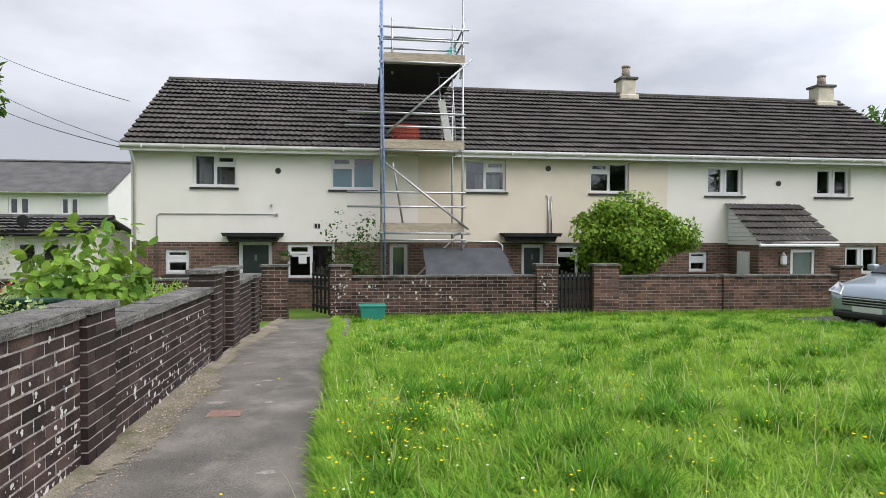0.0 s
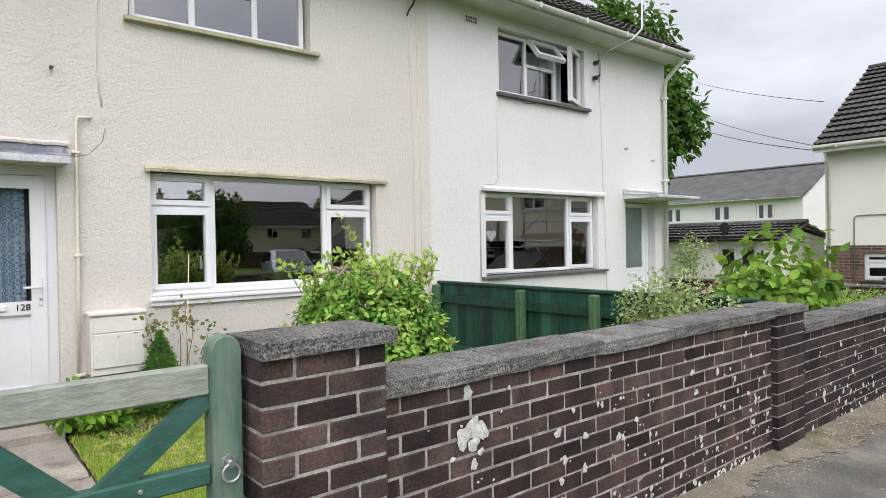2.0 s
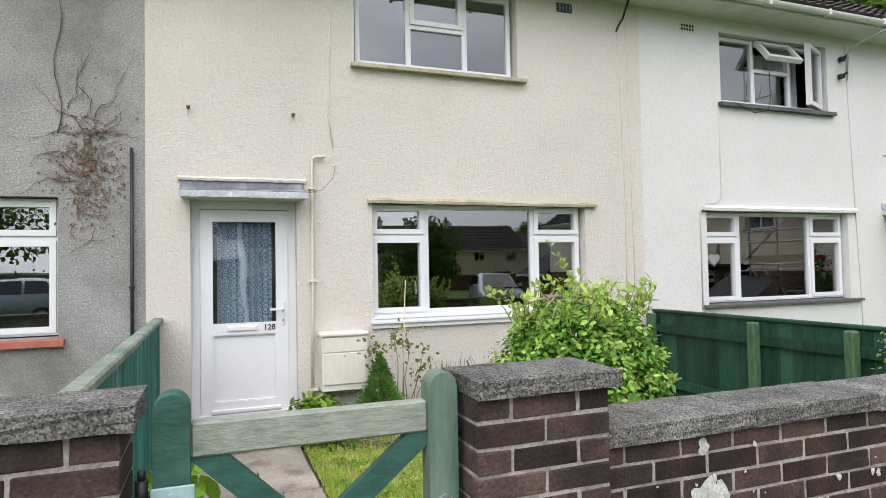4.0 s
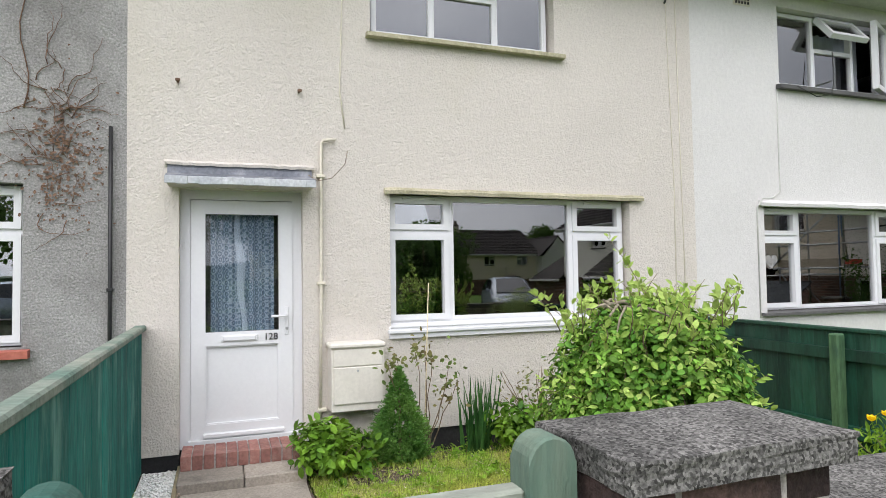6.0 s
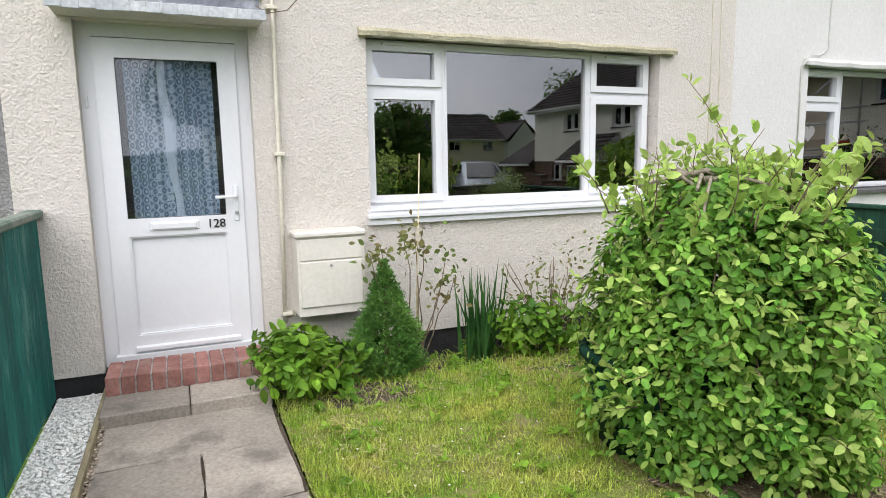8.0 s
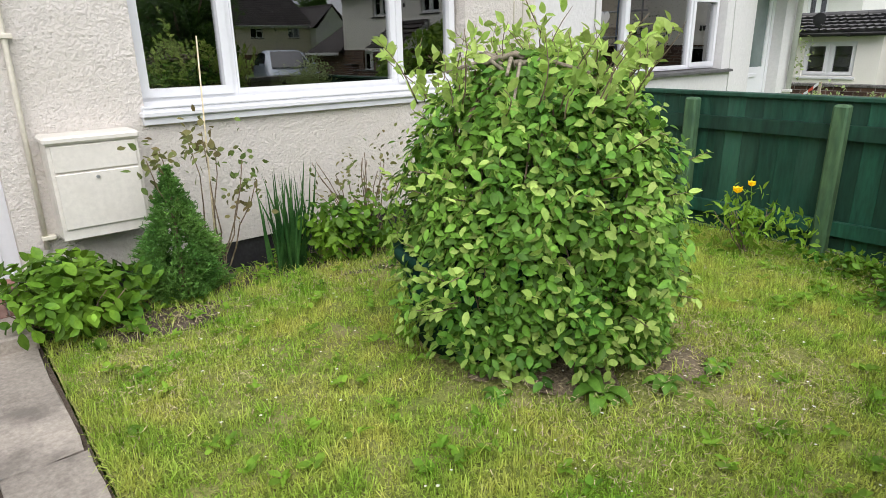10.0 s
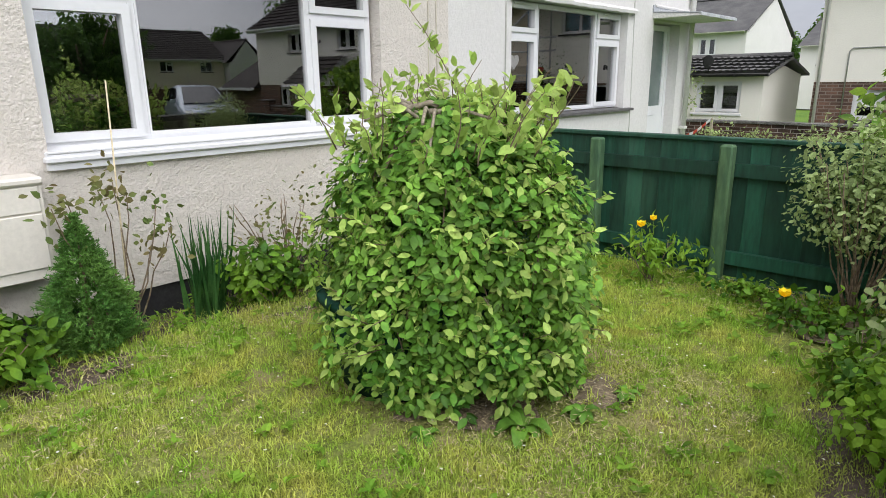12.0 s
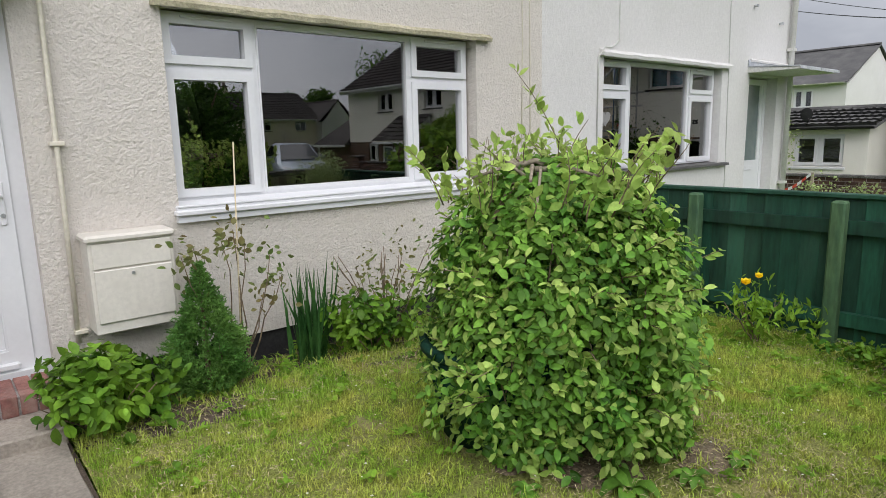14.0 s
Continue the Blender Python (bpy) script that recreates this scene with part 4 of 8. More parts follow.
l_.new(wv.outputs["Value"], sn.inputs[0])
l_.new(sn.outputs["Value"], rp.inputs["Value"])
l_.new(rp.outputs["Result"], mc.inputs["Fac"])
l_.new(mc.outputs["Color"], n_["Principled BSDF"].inputs["Base Color"])
n_["Principled BSDF"].inputs["Roughness"].default_value = 0.9

door = new("front_door")
door.parent = house_c
tagged(door, "white plastic front door with lace-curtained glass")
bm = bmesh.new()
frame_ring(bm, 0.038, 0.942, 0.125, 2.082, 0.075, 0.10, 0.17)
part("door_frame", bm, M_UPVC, door)
bm = bmesh.new()
frame_ring(bm, 0.115, 0.865, 0.19, 2.0, 0.105, 0.085, 0.14)
box(bm, 0.22, 0.76, 0.085, 0.14, 0.885, 0.99)
part("door_leaf", bm, M_UPVC, door)
bm = bmesh.new()
box(bm, 0.215, 0.765, 0.112, 0.13, 0.29, 0.89)
part("door_panel", bm, M_UPVC, door)
bm = bmesh.new()
frame_ring(bm, 0.218, 0.762, 0.292, 0.888, 0.012, 0.092, 0.112)
part("panel_moulding", bm, M_UPVC, door)
bm = bmesh.new()
box(bm, 0.214, 0.766, 0.108, 0.116, 0.985, 1.90)
pane = part("pane", bm, M_GLASSDOOR, door)
pane.visible_shadow = False
bm = bmesh.new()
frame_ring(bm, 0.216, 0.764, 0.986, 1.899, 0.006, 0.100, 0.108)
part("glazing_bead", bm, M_BLACK, door, "dark rubber glazing seal")
bm = bmesh.new()
cu = []
for i in range(61):
    u = 0.255 + 0.475 * i / 60
    dd = 0.165 + 0.012 * math.sin(i * 0.9) + 0.02 * math.exp(-((i - 29) / 2.2) ** 2) * -1
    cu.append((bm.verts.new((u, dd, 0.93)), bm.verts.new((u, dd, 1.95))))
for a, b in zip(cu, cu[1:]):
    bm.faces.new((a[0], b[0], b[1], a[1]))
part("curtain", bm, M_LACE, door, "blue-white lace curtain with swirls")
M_NET = surf("white_net_fold", (0.60, 0.67, 0.74), (0.48, 0.55, 0.62), 9, 0.9, fine=0.1, stretch=(1, 1, 0.1))
bm = bmesh.new()
cu = []
for i in range(13):
    z = 0.94 + 0.98 * i / 12
    mid_u = 0.505 - 0.055 * (i / 12) + 0.008 * math.sin(i * 1.1)
    w2 = 0.026 - 0.006 * math.sin(i * 0.7)
    cu.append([bm.verts.new((mid_u + w2 * k, 0.146 - 0.010 * (1 - abs(k)), z)) for k in (-1, -0.4, 0.4, 1)])
for a, b in zip(cu, cu[1:]):
    for k in range(3):
        bm.faces.new((a[k], a[k + 1], b[k + 1], b[k])).smooth = True
part("curtain_fold", bm, M_NET, door, "pale gathered fold of the lace curtain")
# dark sheet added close behind the lace in place of the unlit hall
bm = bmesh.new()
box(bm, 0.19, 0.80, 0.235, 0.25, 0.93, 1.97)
part("hall_blind", bm, M_ROOM, door, "dark sheet standing for the dim hall behind the door glass")
bm = bmesh.new()
rbox(bm, 0.33, 0.60, 0.074, 0.088, 0.915, 0.965, 0.004)
rbox(bm, 0.345, 0.585, 0.066, 0.078, 0.922, 0.958, 0.004)
part("letter_box", bm, M_UPVC, door)
bm = bmesh.new()
rbox(bm, 0.805, 0.835, 0.074, 0.088, 0.95, 1.17, 0.005)
tube(bm, [(0.82, 0.075, 1.10), (0.82, 0.04, 1.10), (0.80, 0.035, 1.10), (0.70, 0.035, 1.10)], 0.010, 8)
part("door_handle", bm, M_UPVC, door, "white lever handle")
bm = bmesh.new()
tube(bm, [(0.82, 0.075, 1.0), (0.82, 0.066, 1.0)], 0.012, 10)
part("lock", bm, M_STEEL, door)
bm = bmesh.new()
prism(bm, [(0.10, 0.155), (0.90, 0.155), (0.90, 0.19), (0.10, 0.19)], 0.045, 0.10)
rbox(bm, 0.20, 0.80, 0.06, 0.09, 0.20, 0.235, 0.008)
part("threshold", bm, M_UPVC, door)
bm = bmesh.new()
rbox(bm, 0.06, 0.075, 0.088, 0.10, 1.62, 1.68, 0.003)
part("hinge", bm, M_UPVC, door)
txt = bpy.data.curves.new("house_number", "FONT")
txt.body, txt.size, txt.extrude, txt.offset, txt.align_x = "128", 0.072, 0.001, 0.0008, "LEFT"
t_ob = bpy.data.objects.new("number_text", txt)
scene.collection.objects.link(t_ob)
t_me = bpy.data.meshes.new_from_object(t_ob)
bpy.data.objects.remove(t_ob)
t_me.materials.append(M_BLACK)
num = new("house_number", t_me)
num.parent, num.matrix_basis = door, pose(0.645, 0.080, 0.918, 90, 0, 0)
tagged(num, "black house number 128")

def canopy(house, u0, u1, z0, z1, out, mats, label):
    """A flat door hood: pale front apron with a welt, dark sloping top, upstand against the wall."""
    c = new("canopy")
    c.parent = house
    tagged(c, label)
    bm = bmesh.new()
    prof = [(0, z0), (0, z1), (-out, z1 - 0.05), (-out, z0)]
    lo, hi = [bm.verts.new((u0, a, b)) for a, b in prof], [bm.verts.new((u1, a, b)) for a, b in prof]
    bm.faces.new(lo)
    bm.faces.new(hi)
    for i in range(4):
        bm.faces.new((lo[i], lo[(i + 1) % 4], hi[(i + 1) % 4], hi[i]))
    part("hood", bm, mats[0], c)
    bm = bmesh.new()
    n = 14
    for i in range(n):
        a, b = u0 - 0.014 + (u1 - u0 + 0.028) * i / n, u0 - 0.014 + (u1 - u0 + 0.028) * (i + 1) / n
        sag = random.uniform(-0.003, 0.003)
        rbox(bm, a, b + 0.001, -out - 0.014 + sag * 0.5, -out - 0.001, z0 - 0.006 + sag, z1 - 0.040, 0.003)
    rbox(bm, (u0 + u1) / 2 - 0.008, (u0 + u1) / 2 + 0.008, -out - 0.020, -out - 0.006, z0 - 0.004, z1 - 0.036, 0.003)
    part("apron", bm, mats[2], c, "pale weathered lead apron")
    bm = bmesh.new()
    prof = [(0.0, z1 + 0.002), (0.0, z1 + 0.09), (-0.012, z1 + 0.09), (-0.02, z1 + 0.012), (-out + 0.004, z1 - 0.03), (-out + 0.004, z1 - 0.044)]
    lo, hi = [bm.verts.new((u0 - 0.01, a, b)) for a, b in prof], [bm.verts.new((u1 + 0.01, a, b)) for a, b in prof]
    bm.faces.new(lo)
    bm.faces.new(hi)
    for i in range(6):
        bm.faces.new((lo[i], lo[(i + 1) % 6], hi[(i + 1) % 6], hi[i]))
    part("flashing", bm, mats[1], c)
    return c


def drip(house, u0, u1, z, out=0.055, h=0.05, mat=None, name="drip_mould"):
    bm = bmesh.new()
    n = 24
    rows = []
    for i in range(n + 1):
        u = u0 + (u1 - u0) * i / n
        j = random.uniform(-0.004, 0.004)
        rows.append([bm.verts.new((u, a, b + j)) for a, b in ((0.02, z - h * 0.2), (-out, z - h * 0.5), (-out - 0.006, z + h * 0.15), (-out * 0.55, z + h * 0.72), (0.02, z + h))])
    for a, b in zip(rows, rows[1:]):
        for i in range(5):
            bm.faces.new((a[i], a[(i + 1) % 5], b[(i + 1) % 5], b[i]))
    bm.faces.new(rows[0])
    bm.faces.new(rows[-1])
    return part(name, bm, mat or M_CREAM, house)


canopy(house_c, -0.03, 1.0, 2.085, 2.175, 0.22, (M_CREAM, M_LEAD, M_LEADP), "lead-covered flat canopy over the door")
drip(house_c, -0.06, 1.03, 2.26, 0.03, 0.03)
drip(house_c, 1.60, 4.15, 2.095, 0.05, 0.042, mat=M_LEDGE)
bm = bmesh.new()
tube(bm, [(1.06, -0.03, 0.30), (1.075, -0.03, 1.2), (1.085, -0.03, 2.46), (1.10, -0.03, 2.49), (1.20, -0.03, 2.50)], 0.013, 8)
for z in (0.36, 1.35, 2.2):
    rbox(bm, 1.045, 1.11, -0.05, 0.0, z - 0.012, z + 0.012, 0.004)
part("overflow_pipe", bm, M_CREAMPIPE, house_c, "cream painted wall pipe")
bm = bmesh.new()
prism(bm, [(1.125, 0.365), (1.54, 0.365), (1.54, 0.845), (1.125, 0.845)], -0.19, 0.0)
mb = part("meter_box", bm, M_CREAMP, house_c, "cream gas meter box on the wall")
bm = bmesh.new()
rbox(bm, 1.112, 1.553, -0.212, 0.0, 0.845, 0.885, 0.012)
part("lid", bm, M_CREAMP, mb)
bm = bmesh.new()
rbox(bm, 1.14, 1.525, -0.203, -0.19, 0.42, 0.70, 0.004)
rbox(bm, 1.14, 1.525, -0.200, -0.19, 0.708, 0.838, 0.004)
part("door", bm, M_CREAMP, mb)
bm = bmesh.new()
tube(bm, [(1.325, -0.202, 0.672), (1.325, -0.211, 0.672)], 0.009, 8)
part("knob", bm, M_STEEL, mb)
for u, z in ((0.03, 2.875), (0.915, 2.87)):
    bm = bmesh.new()
    tube(bm, [(u, 0.01, z), (u, -0.05, z)], 0.010, 8)
    rbox(bm, u - 0.015, u + 0.018, -0.062, -0.048, z - 0.012, z + 0.012, 0.005)
    part("wall_bolt", bm, M_DEAD, house_c, "rusty wall bolt")


def cable(house, pts, r=0.005, mat=None):
    bm = bmesh.new()
    tube(bm, pts, r, 5)
    return part("cable", bm, mat or M_CREAMPIPE, house)


cable(house_c, [(4.50, -0.006, 4.4), (4.52, -0.006, 3.4), (4.55, -0.006, 2.2), (4.53, -0.006, 0.2)])
cable(house_c, [(4.62, -0.006, 4.4), (4.64, -0.006, 2.2), (4.66, -0.006, 0.2)])
cable(house_c, [(1.29, -0.006, 4.4), (1.26, -0.006, 3.5), (1.24, -0.006, 2.9), (1.28, -0.006, 2.6)], 0.006)
cable(house_c, [(4.46, -0.05, 4.05), (4.50, -0.03, 4.12), (4.55, -0.05, 4.2), (4.55, -0.2, 4.42)], 0.012, M_BLACK)
cable(house_c, [(1.30, -0.01, 2.42), (1.27, -0.05, 2.30), (1.16, -0.08, 2.18), (1.04, -0.10, 2.15), (0.98, -0.06, 2.20)], 0.003, M_BARK)

# fittings of the white house
canopy(house_w, 8.72, 9.95, 2.05, 2.12, 0.62, (surf("grey_painted_concrete", (0.58, 0.575, 0.55), (0.66, 0.655, 0.63), 4, 0.85, 0.3, 60, fine=0.15), M_LEADP, M_LEADP), "pale flat concrete canopy over the door")
drip(house_w, 5.62, 8.20, 2.09, mat=M_WHITE)
drip(house_w, 8.76, 9.9, 2.20, 0.03, 0.03, mat=M_WHITE)
door2 = new("front_door")
door2.parent = house_w
tagged(door2, "white plastic front door with frosted glass")
bm = bmesh.new()
frame_ring(bm, 8.78, 9.62, -0.10, 2.0, 0.07, 0.14, 0.21)
box(bm, 8.85, 9.55, 0.15, 0.2, 0.0, 0.93)
box(bm, 8.85, 8.93, 0.15, 0.2, 0.93, 1.93)
box(bm, 9.47, 9.55, 0.15, 0.2, 0.93, 1.93)
part("door_leaf", bm, M_UPVC, door2)
bm = bmesh.new()
box(bm, 8.93, 9.47, 0.165, 0.18, 0.93, 1.93)
M_FROST = surf("frosted_glass", (0.12, 0.16, 0.15), (0.16, 0.20, 0.19), 3, 0.2, fine=0.05, spec=0.8)
part("pane", bm, M_FROST, door2)
bm = bmesh.new()
rbox(bm, 9.05, 9.3, 0.135, 0.15, 0.80, 0.85, 0.004)
part("letter_box", bm, M_UPVC, door2)
bm = bmesh.new()
tube(bm, [(9.88, -0.06, 0.0), (9.88, -0.06, 3.95), (9.86, -0.10, 4.1), (9.86, -0.40, 4.36), (9.86, -0.44, 4.42)], 0.034, 10)
for z in (0.6, 2.4, 3.8):
    rbox(bm, 9.83, 9.93, -0.10, 0.0, z - 0.02, z + 0.02, 0.005)
part("downpipe", bm, M_UPVC_OLD, house_w, "pale downpipe")
for h, a, b in ((house_w, 4.80, 9.97), (house_c, -0.31, 4.80), (house_g, -7.0, -0.31)):
    bm = bmesh.new()
    box(bm, a, b, -0.42, 0.0, EAVE - 0.045, EAVE - 0.02)
    box(bm, a, b, -0.425, -0.405, EAVE - 0.06, EAVE + 0.07)
    part("soffit", bm, M_UPVC_OLD, h, "pale soffit and fascia boards")
for u in (8.02, 8.0):
    z = 4.1 if u > 8.01 else 3.87
    bm = bmesh.new()
    rbox(bm, u - 0.035, u + 0.035, -0.07, 0.0, z - 0.03, z + 0.03, 0.012)
    tube(bm, [(u, -0.07, z + 0.01), (u, -0.12, z + 0.03)], 0.016, 8)
    part("aerial_bracket", bm, M_BLACK, house_w, "dark aerial wall bracket")
cable(house_w, [(8.01, -0.10, 3.80), (8.02, -0.12, 4.15), (8.06, -0.2, 4.24), (8.3, -0.50, 4.40), (8.42, -0.58, 4.55), (8.44, -0.58, 5.4)], 0.016, M_STEEL)
cable(house_w, [(5.94, -0.006, 3.32), (5.93, -0.006, 2.5), (5.93, -0.006, 2.22), (5.82, -0.01, 2.16), (5.63, -0.06, 2.14), (5.60, -0.01, 2.05), (5.60, -0.006, 0.9)], 0.007, M_UPVC_OLD)
cable(house_w, [(8.12, -0.006, 4.3), (8.18, -0.006, 2.6), (8.25, -0.006, 1.0), (8.26, -0.006, 0.1)], 0.006, M_UPVC_OLD)
cable(house_w, [(6.15, -0.08, 3.36), (6.4, -0.10, 3.26), (6.62, -0.10, 3.30), (6.70, -0.07, 3.45), (6.72, -0.05, 3.80)], 0.005, M_BLACK)
for u, z in ((8.79, 2.86), (9.55, 2.72)):
    bm = bmesh.new()
    tube(bm, [(u, 0.01, z), (u, -0.04, z)], 0.014, 8)
    rbox(bm, u - 0.02, u + 0.02, -0.055, -0.035, z - 0.018, z + 0.018, 0.006)
    part("wall_bolt", bm, M_STEEL, house_w)
bm = bmesh.new()
rbox(bm, 5.38, 5.60, -0.012, 0.01, 4.18, 4.28, 0.004)
av = part("air_vent", bm, M_CREAMPIPE, house_w)
for i in range(5):
    for k in range(2):
        bm = bmesh.new()
        box(bm, 5.40 + i * 0.04, 5.425 + i * 0.04, -0.016, -0.010, 4.195 + k * 0.042, 4.225 + k * 0.042)
        part("slot", bm, M_BLACK, av)
bm = bmesh.new()
rbox(bm, 3.73, 3.92, -0.012, 0.01, 4.20, 4.30, 0.004)
cv = part("air_vent", bm, M_BLACKP, house_c, "dark slotted air vent")
for i in range(4):
    bm = bmesh.new()
    box(bm, 3.755 + i * 0.042, 3.772 + i * 0.042, -0.018, -0.011, 4.21, 4.29)
    part("slot_bar", bm, M_LEAD, cv)
# open sashes of the upper window
bm = bmesh.new()
frame_ring(bm, 0, 0.50, -0.78, 0, 0.055, -0.03, 0.03)
s1 = part("open_sash", bm, M_UPVC, house_w, "open white casement")
s1.matrix_basis = pose(7.74, 0.08, 4.20, 0, 0, 0) @ Matrix.Rotation(radians(24), 4, "Z") @ Matrix.Translation((-0.50, 0, 0))
bm = bmesh.new()
box(bm, 0.05, 0.45, -0.004, 0.004, -0.73, -0.05)
part("pane", bm, M_GLASS, s1).visible_shadow = False
bm = bmesh.new()
frame_ring(bm, 0, 0.57, -0.33, 0, 0.05, -0.03, 0.03)
s2 = part("open_sash", bm, M_UPVC, house_w, "open white top light")
s2.matrix_basis = pose(6.625, 0.08, 4.21, -38, 0, 0)
bm = bmesh.new()
box(bm, 0.05, 0.52, -0.004, 0.004, -0.28, -0.05)
part("pane", bm, M_GLASS, s2).visible_shadow = False
# curtains and ornament behind the glass
M_CURT = surf("pale_curtain", (0.55, 0.56, 0.57), (0.45, 0.46, 0.47), 6, 0.9, fine=0.1, stretch=(1, 1, 0.05))


def curtain(house, u0, u1, z0, z1, d, mat=None, waves=5):
    bm = bmesh.new()
    rows = []
    for i in range(33):
        u = u0 + (u1 - u0) * i / 32
        dd = d + 0.025 * math.sin(i / 32 * waves * 2 * math.pi)
        rows.append((bm.verts.new((u, dd, z0)), bm.verts.new((u, dd, z1))))
    for a, b in zip(rows, rows[1:]):
        f = bm.faces.new((a[0], b[0], b[1], a[1]))
        f.smooth = True
    return part("curtain", bm, mat or M_CURT, house, "curtain behind the window")


curtain(house_w, 7.62, 7.98, 1.0, 2.0, 0.34)
curtain(house_w, 6.02, 6.35, 3.42, 4.2, 0.34)
# net coloured pale blue-grey to carry the sky mirrored in the upper panes
M_NETB = surf("sky_tinted_net_curtain", (0.62, 0.67, 0.73), (0.50, 0.55, 0.61), 5, 0.9, fine=0.08, stretch=(1, 1, 0.06))
curtain(house_c, 2.80, 2.98, 3.45, 4.29, 0.21, waves=3)
curtain(house_c, 1.56, 3.19, 3.45, 4.29, 0.25, M_NETB, 14)
curtain(house_w, 6.62, 7.74, 3.42, 4.2, 0.42, M_NETB, 9)
bm = bmesh.new()
pts = [(0.085 * 16 * math.sin(t) ** 3 / 16, 0.085 * (13 * math.cos(t) - 5 * math.cos(2 * t) - 2 * math.cos(3 * t) - math.cos(4 * t)) / 16) for t in [2 * math.pi * i / 40 for i in range(40)]]
prism(bm, [(5.925 + a, 1.49 + b) for a, b in pts], 0.13, 0.15)
part("heart_ornament", bm, M_UPVC, house_w, "white wicker heart hanging in the window")

# grey house: pipe and dead creeper
bm = bmesh.new()
tube(bm, [(-0.41, -0.03, 0.1), (-0.41, -0.03, 2.5)], 0.014, 8)
rbox(bm, -0.43, -0.39, -0.05, 0.0, 1.32, 1.345, 0.003)
part("pipe", bm, M_BLACK, house_g, "black wall pipe")
creeper = new("dead_creeper", None)
creeper.parent = house_g
tagged(creeper, "dry brown creeper stems on the wall")
rng = random.Random(5)
bm = bmesh.new()
for k in range(38):
    u, z = -0.78 + rng.uniform(-0.10, 0.14), 1.95 + rng.uniform(-0.15, 1.0)
    a = rng.uniform(0.2, 2.9)
    pts = [(u, -0.008, z)]
    for i in range(rng.randint(5, 11)):
        a += rng.uniform(-0.7, 0.7)
        u += 0.045 * math.cos(a)
        z += 0.045 * math.sin(a) * (1 if k % 3 else -0.6)
        pts.append((min(u, -0.33), -0.008 - rng.random() * 0.008, z))
    tube(bm, pts, 0.0040, 4, 0.0015)
pts = [(-0.95 + 0.03 * math.sin(i), -0.01, 2.6 + i * 0.12) for i in range(14)]
tube(bm, pts, 0.006, 4, 0.002)
part("branchwork", bm, M_DEAD, creeper)
rn = np.random.RandomState(3)
n = 420
pu = np.clip(-0.72 + rn.normal(size=n) * 0.12, -1.1, -0.34)
pz = 2.25 + rn.normal(size=n) * 0.22
lm = leaf_mesh("dry_leaves", np.column_stack([pu, np.full(n, -0.012), pz]), np.column_stack([rn.normal(size=n), -0.3 * rn.rand(n), rn.normal(size=n)]), np.tile([0, -1.0, 0.2], (n, 1)), rn.uniform(0.014, 0.034, n), np.full(n, 0.6), M_DEAD)
ob = new("dry_leaves", lm)
ob.parent = creeper

M_GREENT = surf("sun_bleached_green_timber", (0.12, 0.185, 0.15), (0.25, 0.27, 0.225), 2.5, 0.75, 0.5, 70, fine=0.25, fscale=40, stain=(0.32, 0.32, 0.27), sscale=3.0, samt=0.8, stretch=(1, 0.35, 1.0))
M_GREENS = surf("faded_green_timber", (0.045, 0.115, 0.085), (0.10, 0.165, 0.125), 3.0, 0.75, 0.5, 70, fine=0.25, fscale=40, stain=(0.22, 0.24, 0.18), sscale=4.0, samt=0.6, stretch=(1, 0.8, 0.2))
# ---- gate ----
gate = thing("garden_gate", "green-stained timber garden gate with diagonal braces, closed", "gate", Matrix.Translation((-1.47, 0, 0)))


def post_top(bm, y0, y1, x0, x1, z0, z1):
    """A square post with a half-round top, its arch facing x."""
    r = (y1 - y0) / 2
    prof = [(y0, z0), (y1, z0), (y1, z1 - r)] + [((y0 + y1) / 2 + r * math.cos(t), z1 - r + r * math.sin(t)) for t in [math.pi * i / 10 for i in range(1, 10)]] + [(y0, z1 - r)]
    a, b = [bm.verts.new((x0, y, z)) for y, z in prof], [bm.verts.new((x1, y, z)) for y, z in prof]
    bm.faces.new(a)
    bm.faces.new(b[::-1])
    for i in range(len(prof)):
        j = (i + 1) % len(prof)
        bm.faces.new((a[i], a[j], b[j], b[i]))
    bmesh.ops.bevel(bm, geom=[e for e in bm.edges if abs(e.verts[0].co.x - e.verts[1].co.x) < 1e-5], offset=0.004, segments=1, affect="EDGES")


for y0, y1 in ((0.07, 0.158), (0.795, 0.883)):
    bm = bmesh.new()
    post_top(bm, y0, y1, -0.035, 0.035, 0.03, 1.14)
    part("stile", bm, M_GREENG if y0 < 0.5 else M_GREENS, gate)
for z0, z1 in ((0.968, 1.058), (0.705, 0.765), (0.12, 0.20)):
    bm = bmesh.new()
    rbox(bm, -0.022, 0.022, 0.158, 0.795, z0, z1, 0.006)
    part("rail", bm, M_GREENT if z0 > 0.9 else M_GREENG, gate)
for a, b in (((0.165, 1.0), (0.51, 0.665)), ((0.80, 0.975), (0.475, 0.71)), ((0.17, 0.16), (0.30, 0.70))):
    bm = bmesh.new()
    d = Vector((0, b[0] - a[0], b[1] - a[1])).normalized()
    s = Vector((0, -d.z, d.y)) * 0.033
    q = [Vector((0, *a)) - s, Vector((0, *a)) + s, Vector((0, *b)) + s, Vector((0, *b)) - s]
    lo, hi = [bm.verts.new(p + Vector((-0.019, 0, 0))) for p in q], [bm.verts.new(p + Vector((0.012, 0, 0))) for p in q]
    bm.faces.new(lo)
    bm.faces.new(hi)
    for i in range(4):
        bm.faces.new((lo[i], lo[(i + 1) % 4], hi[(i + 1) % 4], hi[i]))
    part("brace", bm, M_GREENG, gate)
M_HINGE = surf("pale_painted_hinge", (0.30, 0.42, 0.45), (0.36, 0.48, 0.50), 8, 0.5, fine=0.1)
bm = bmesh.new()
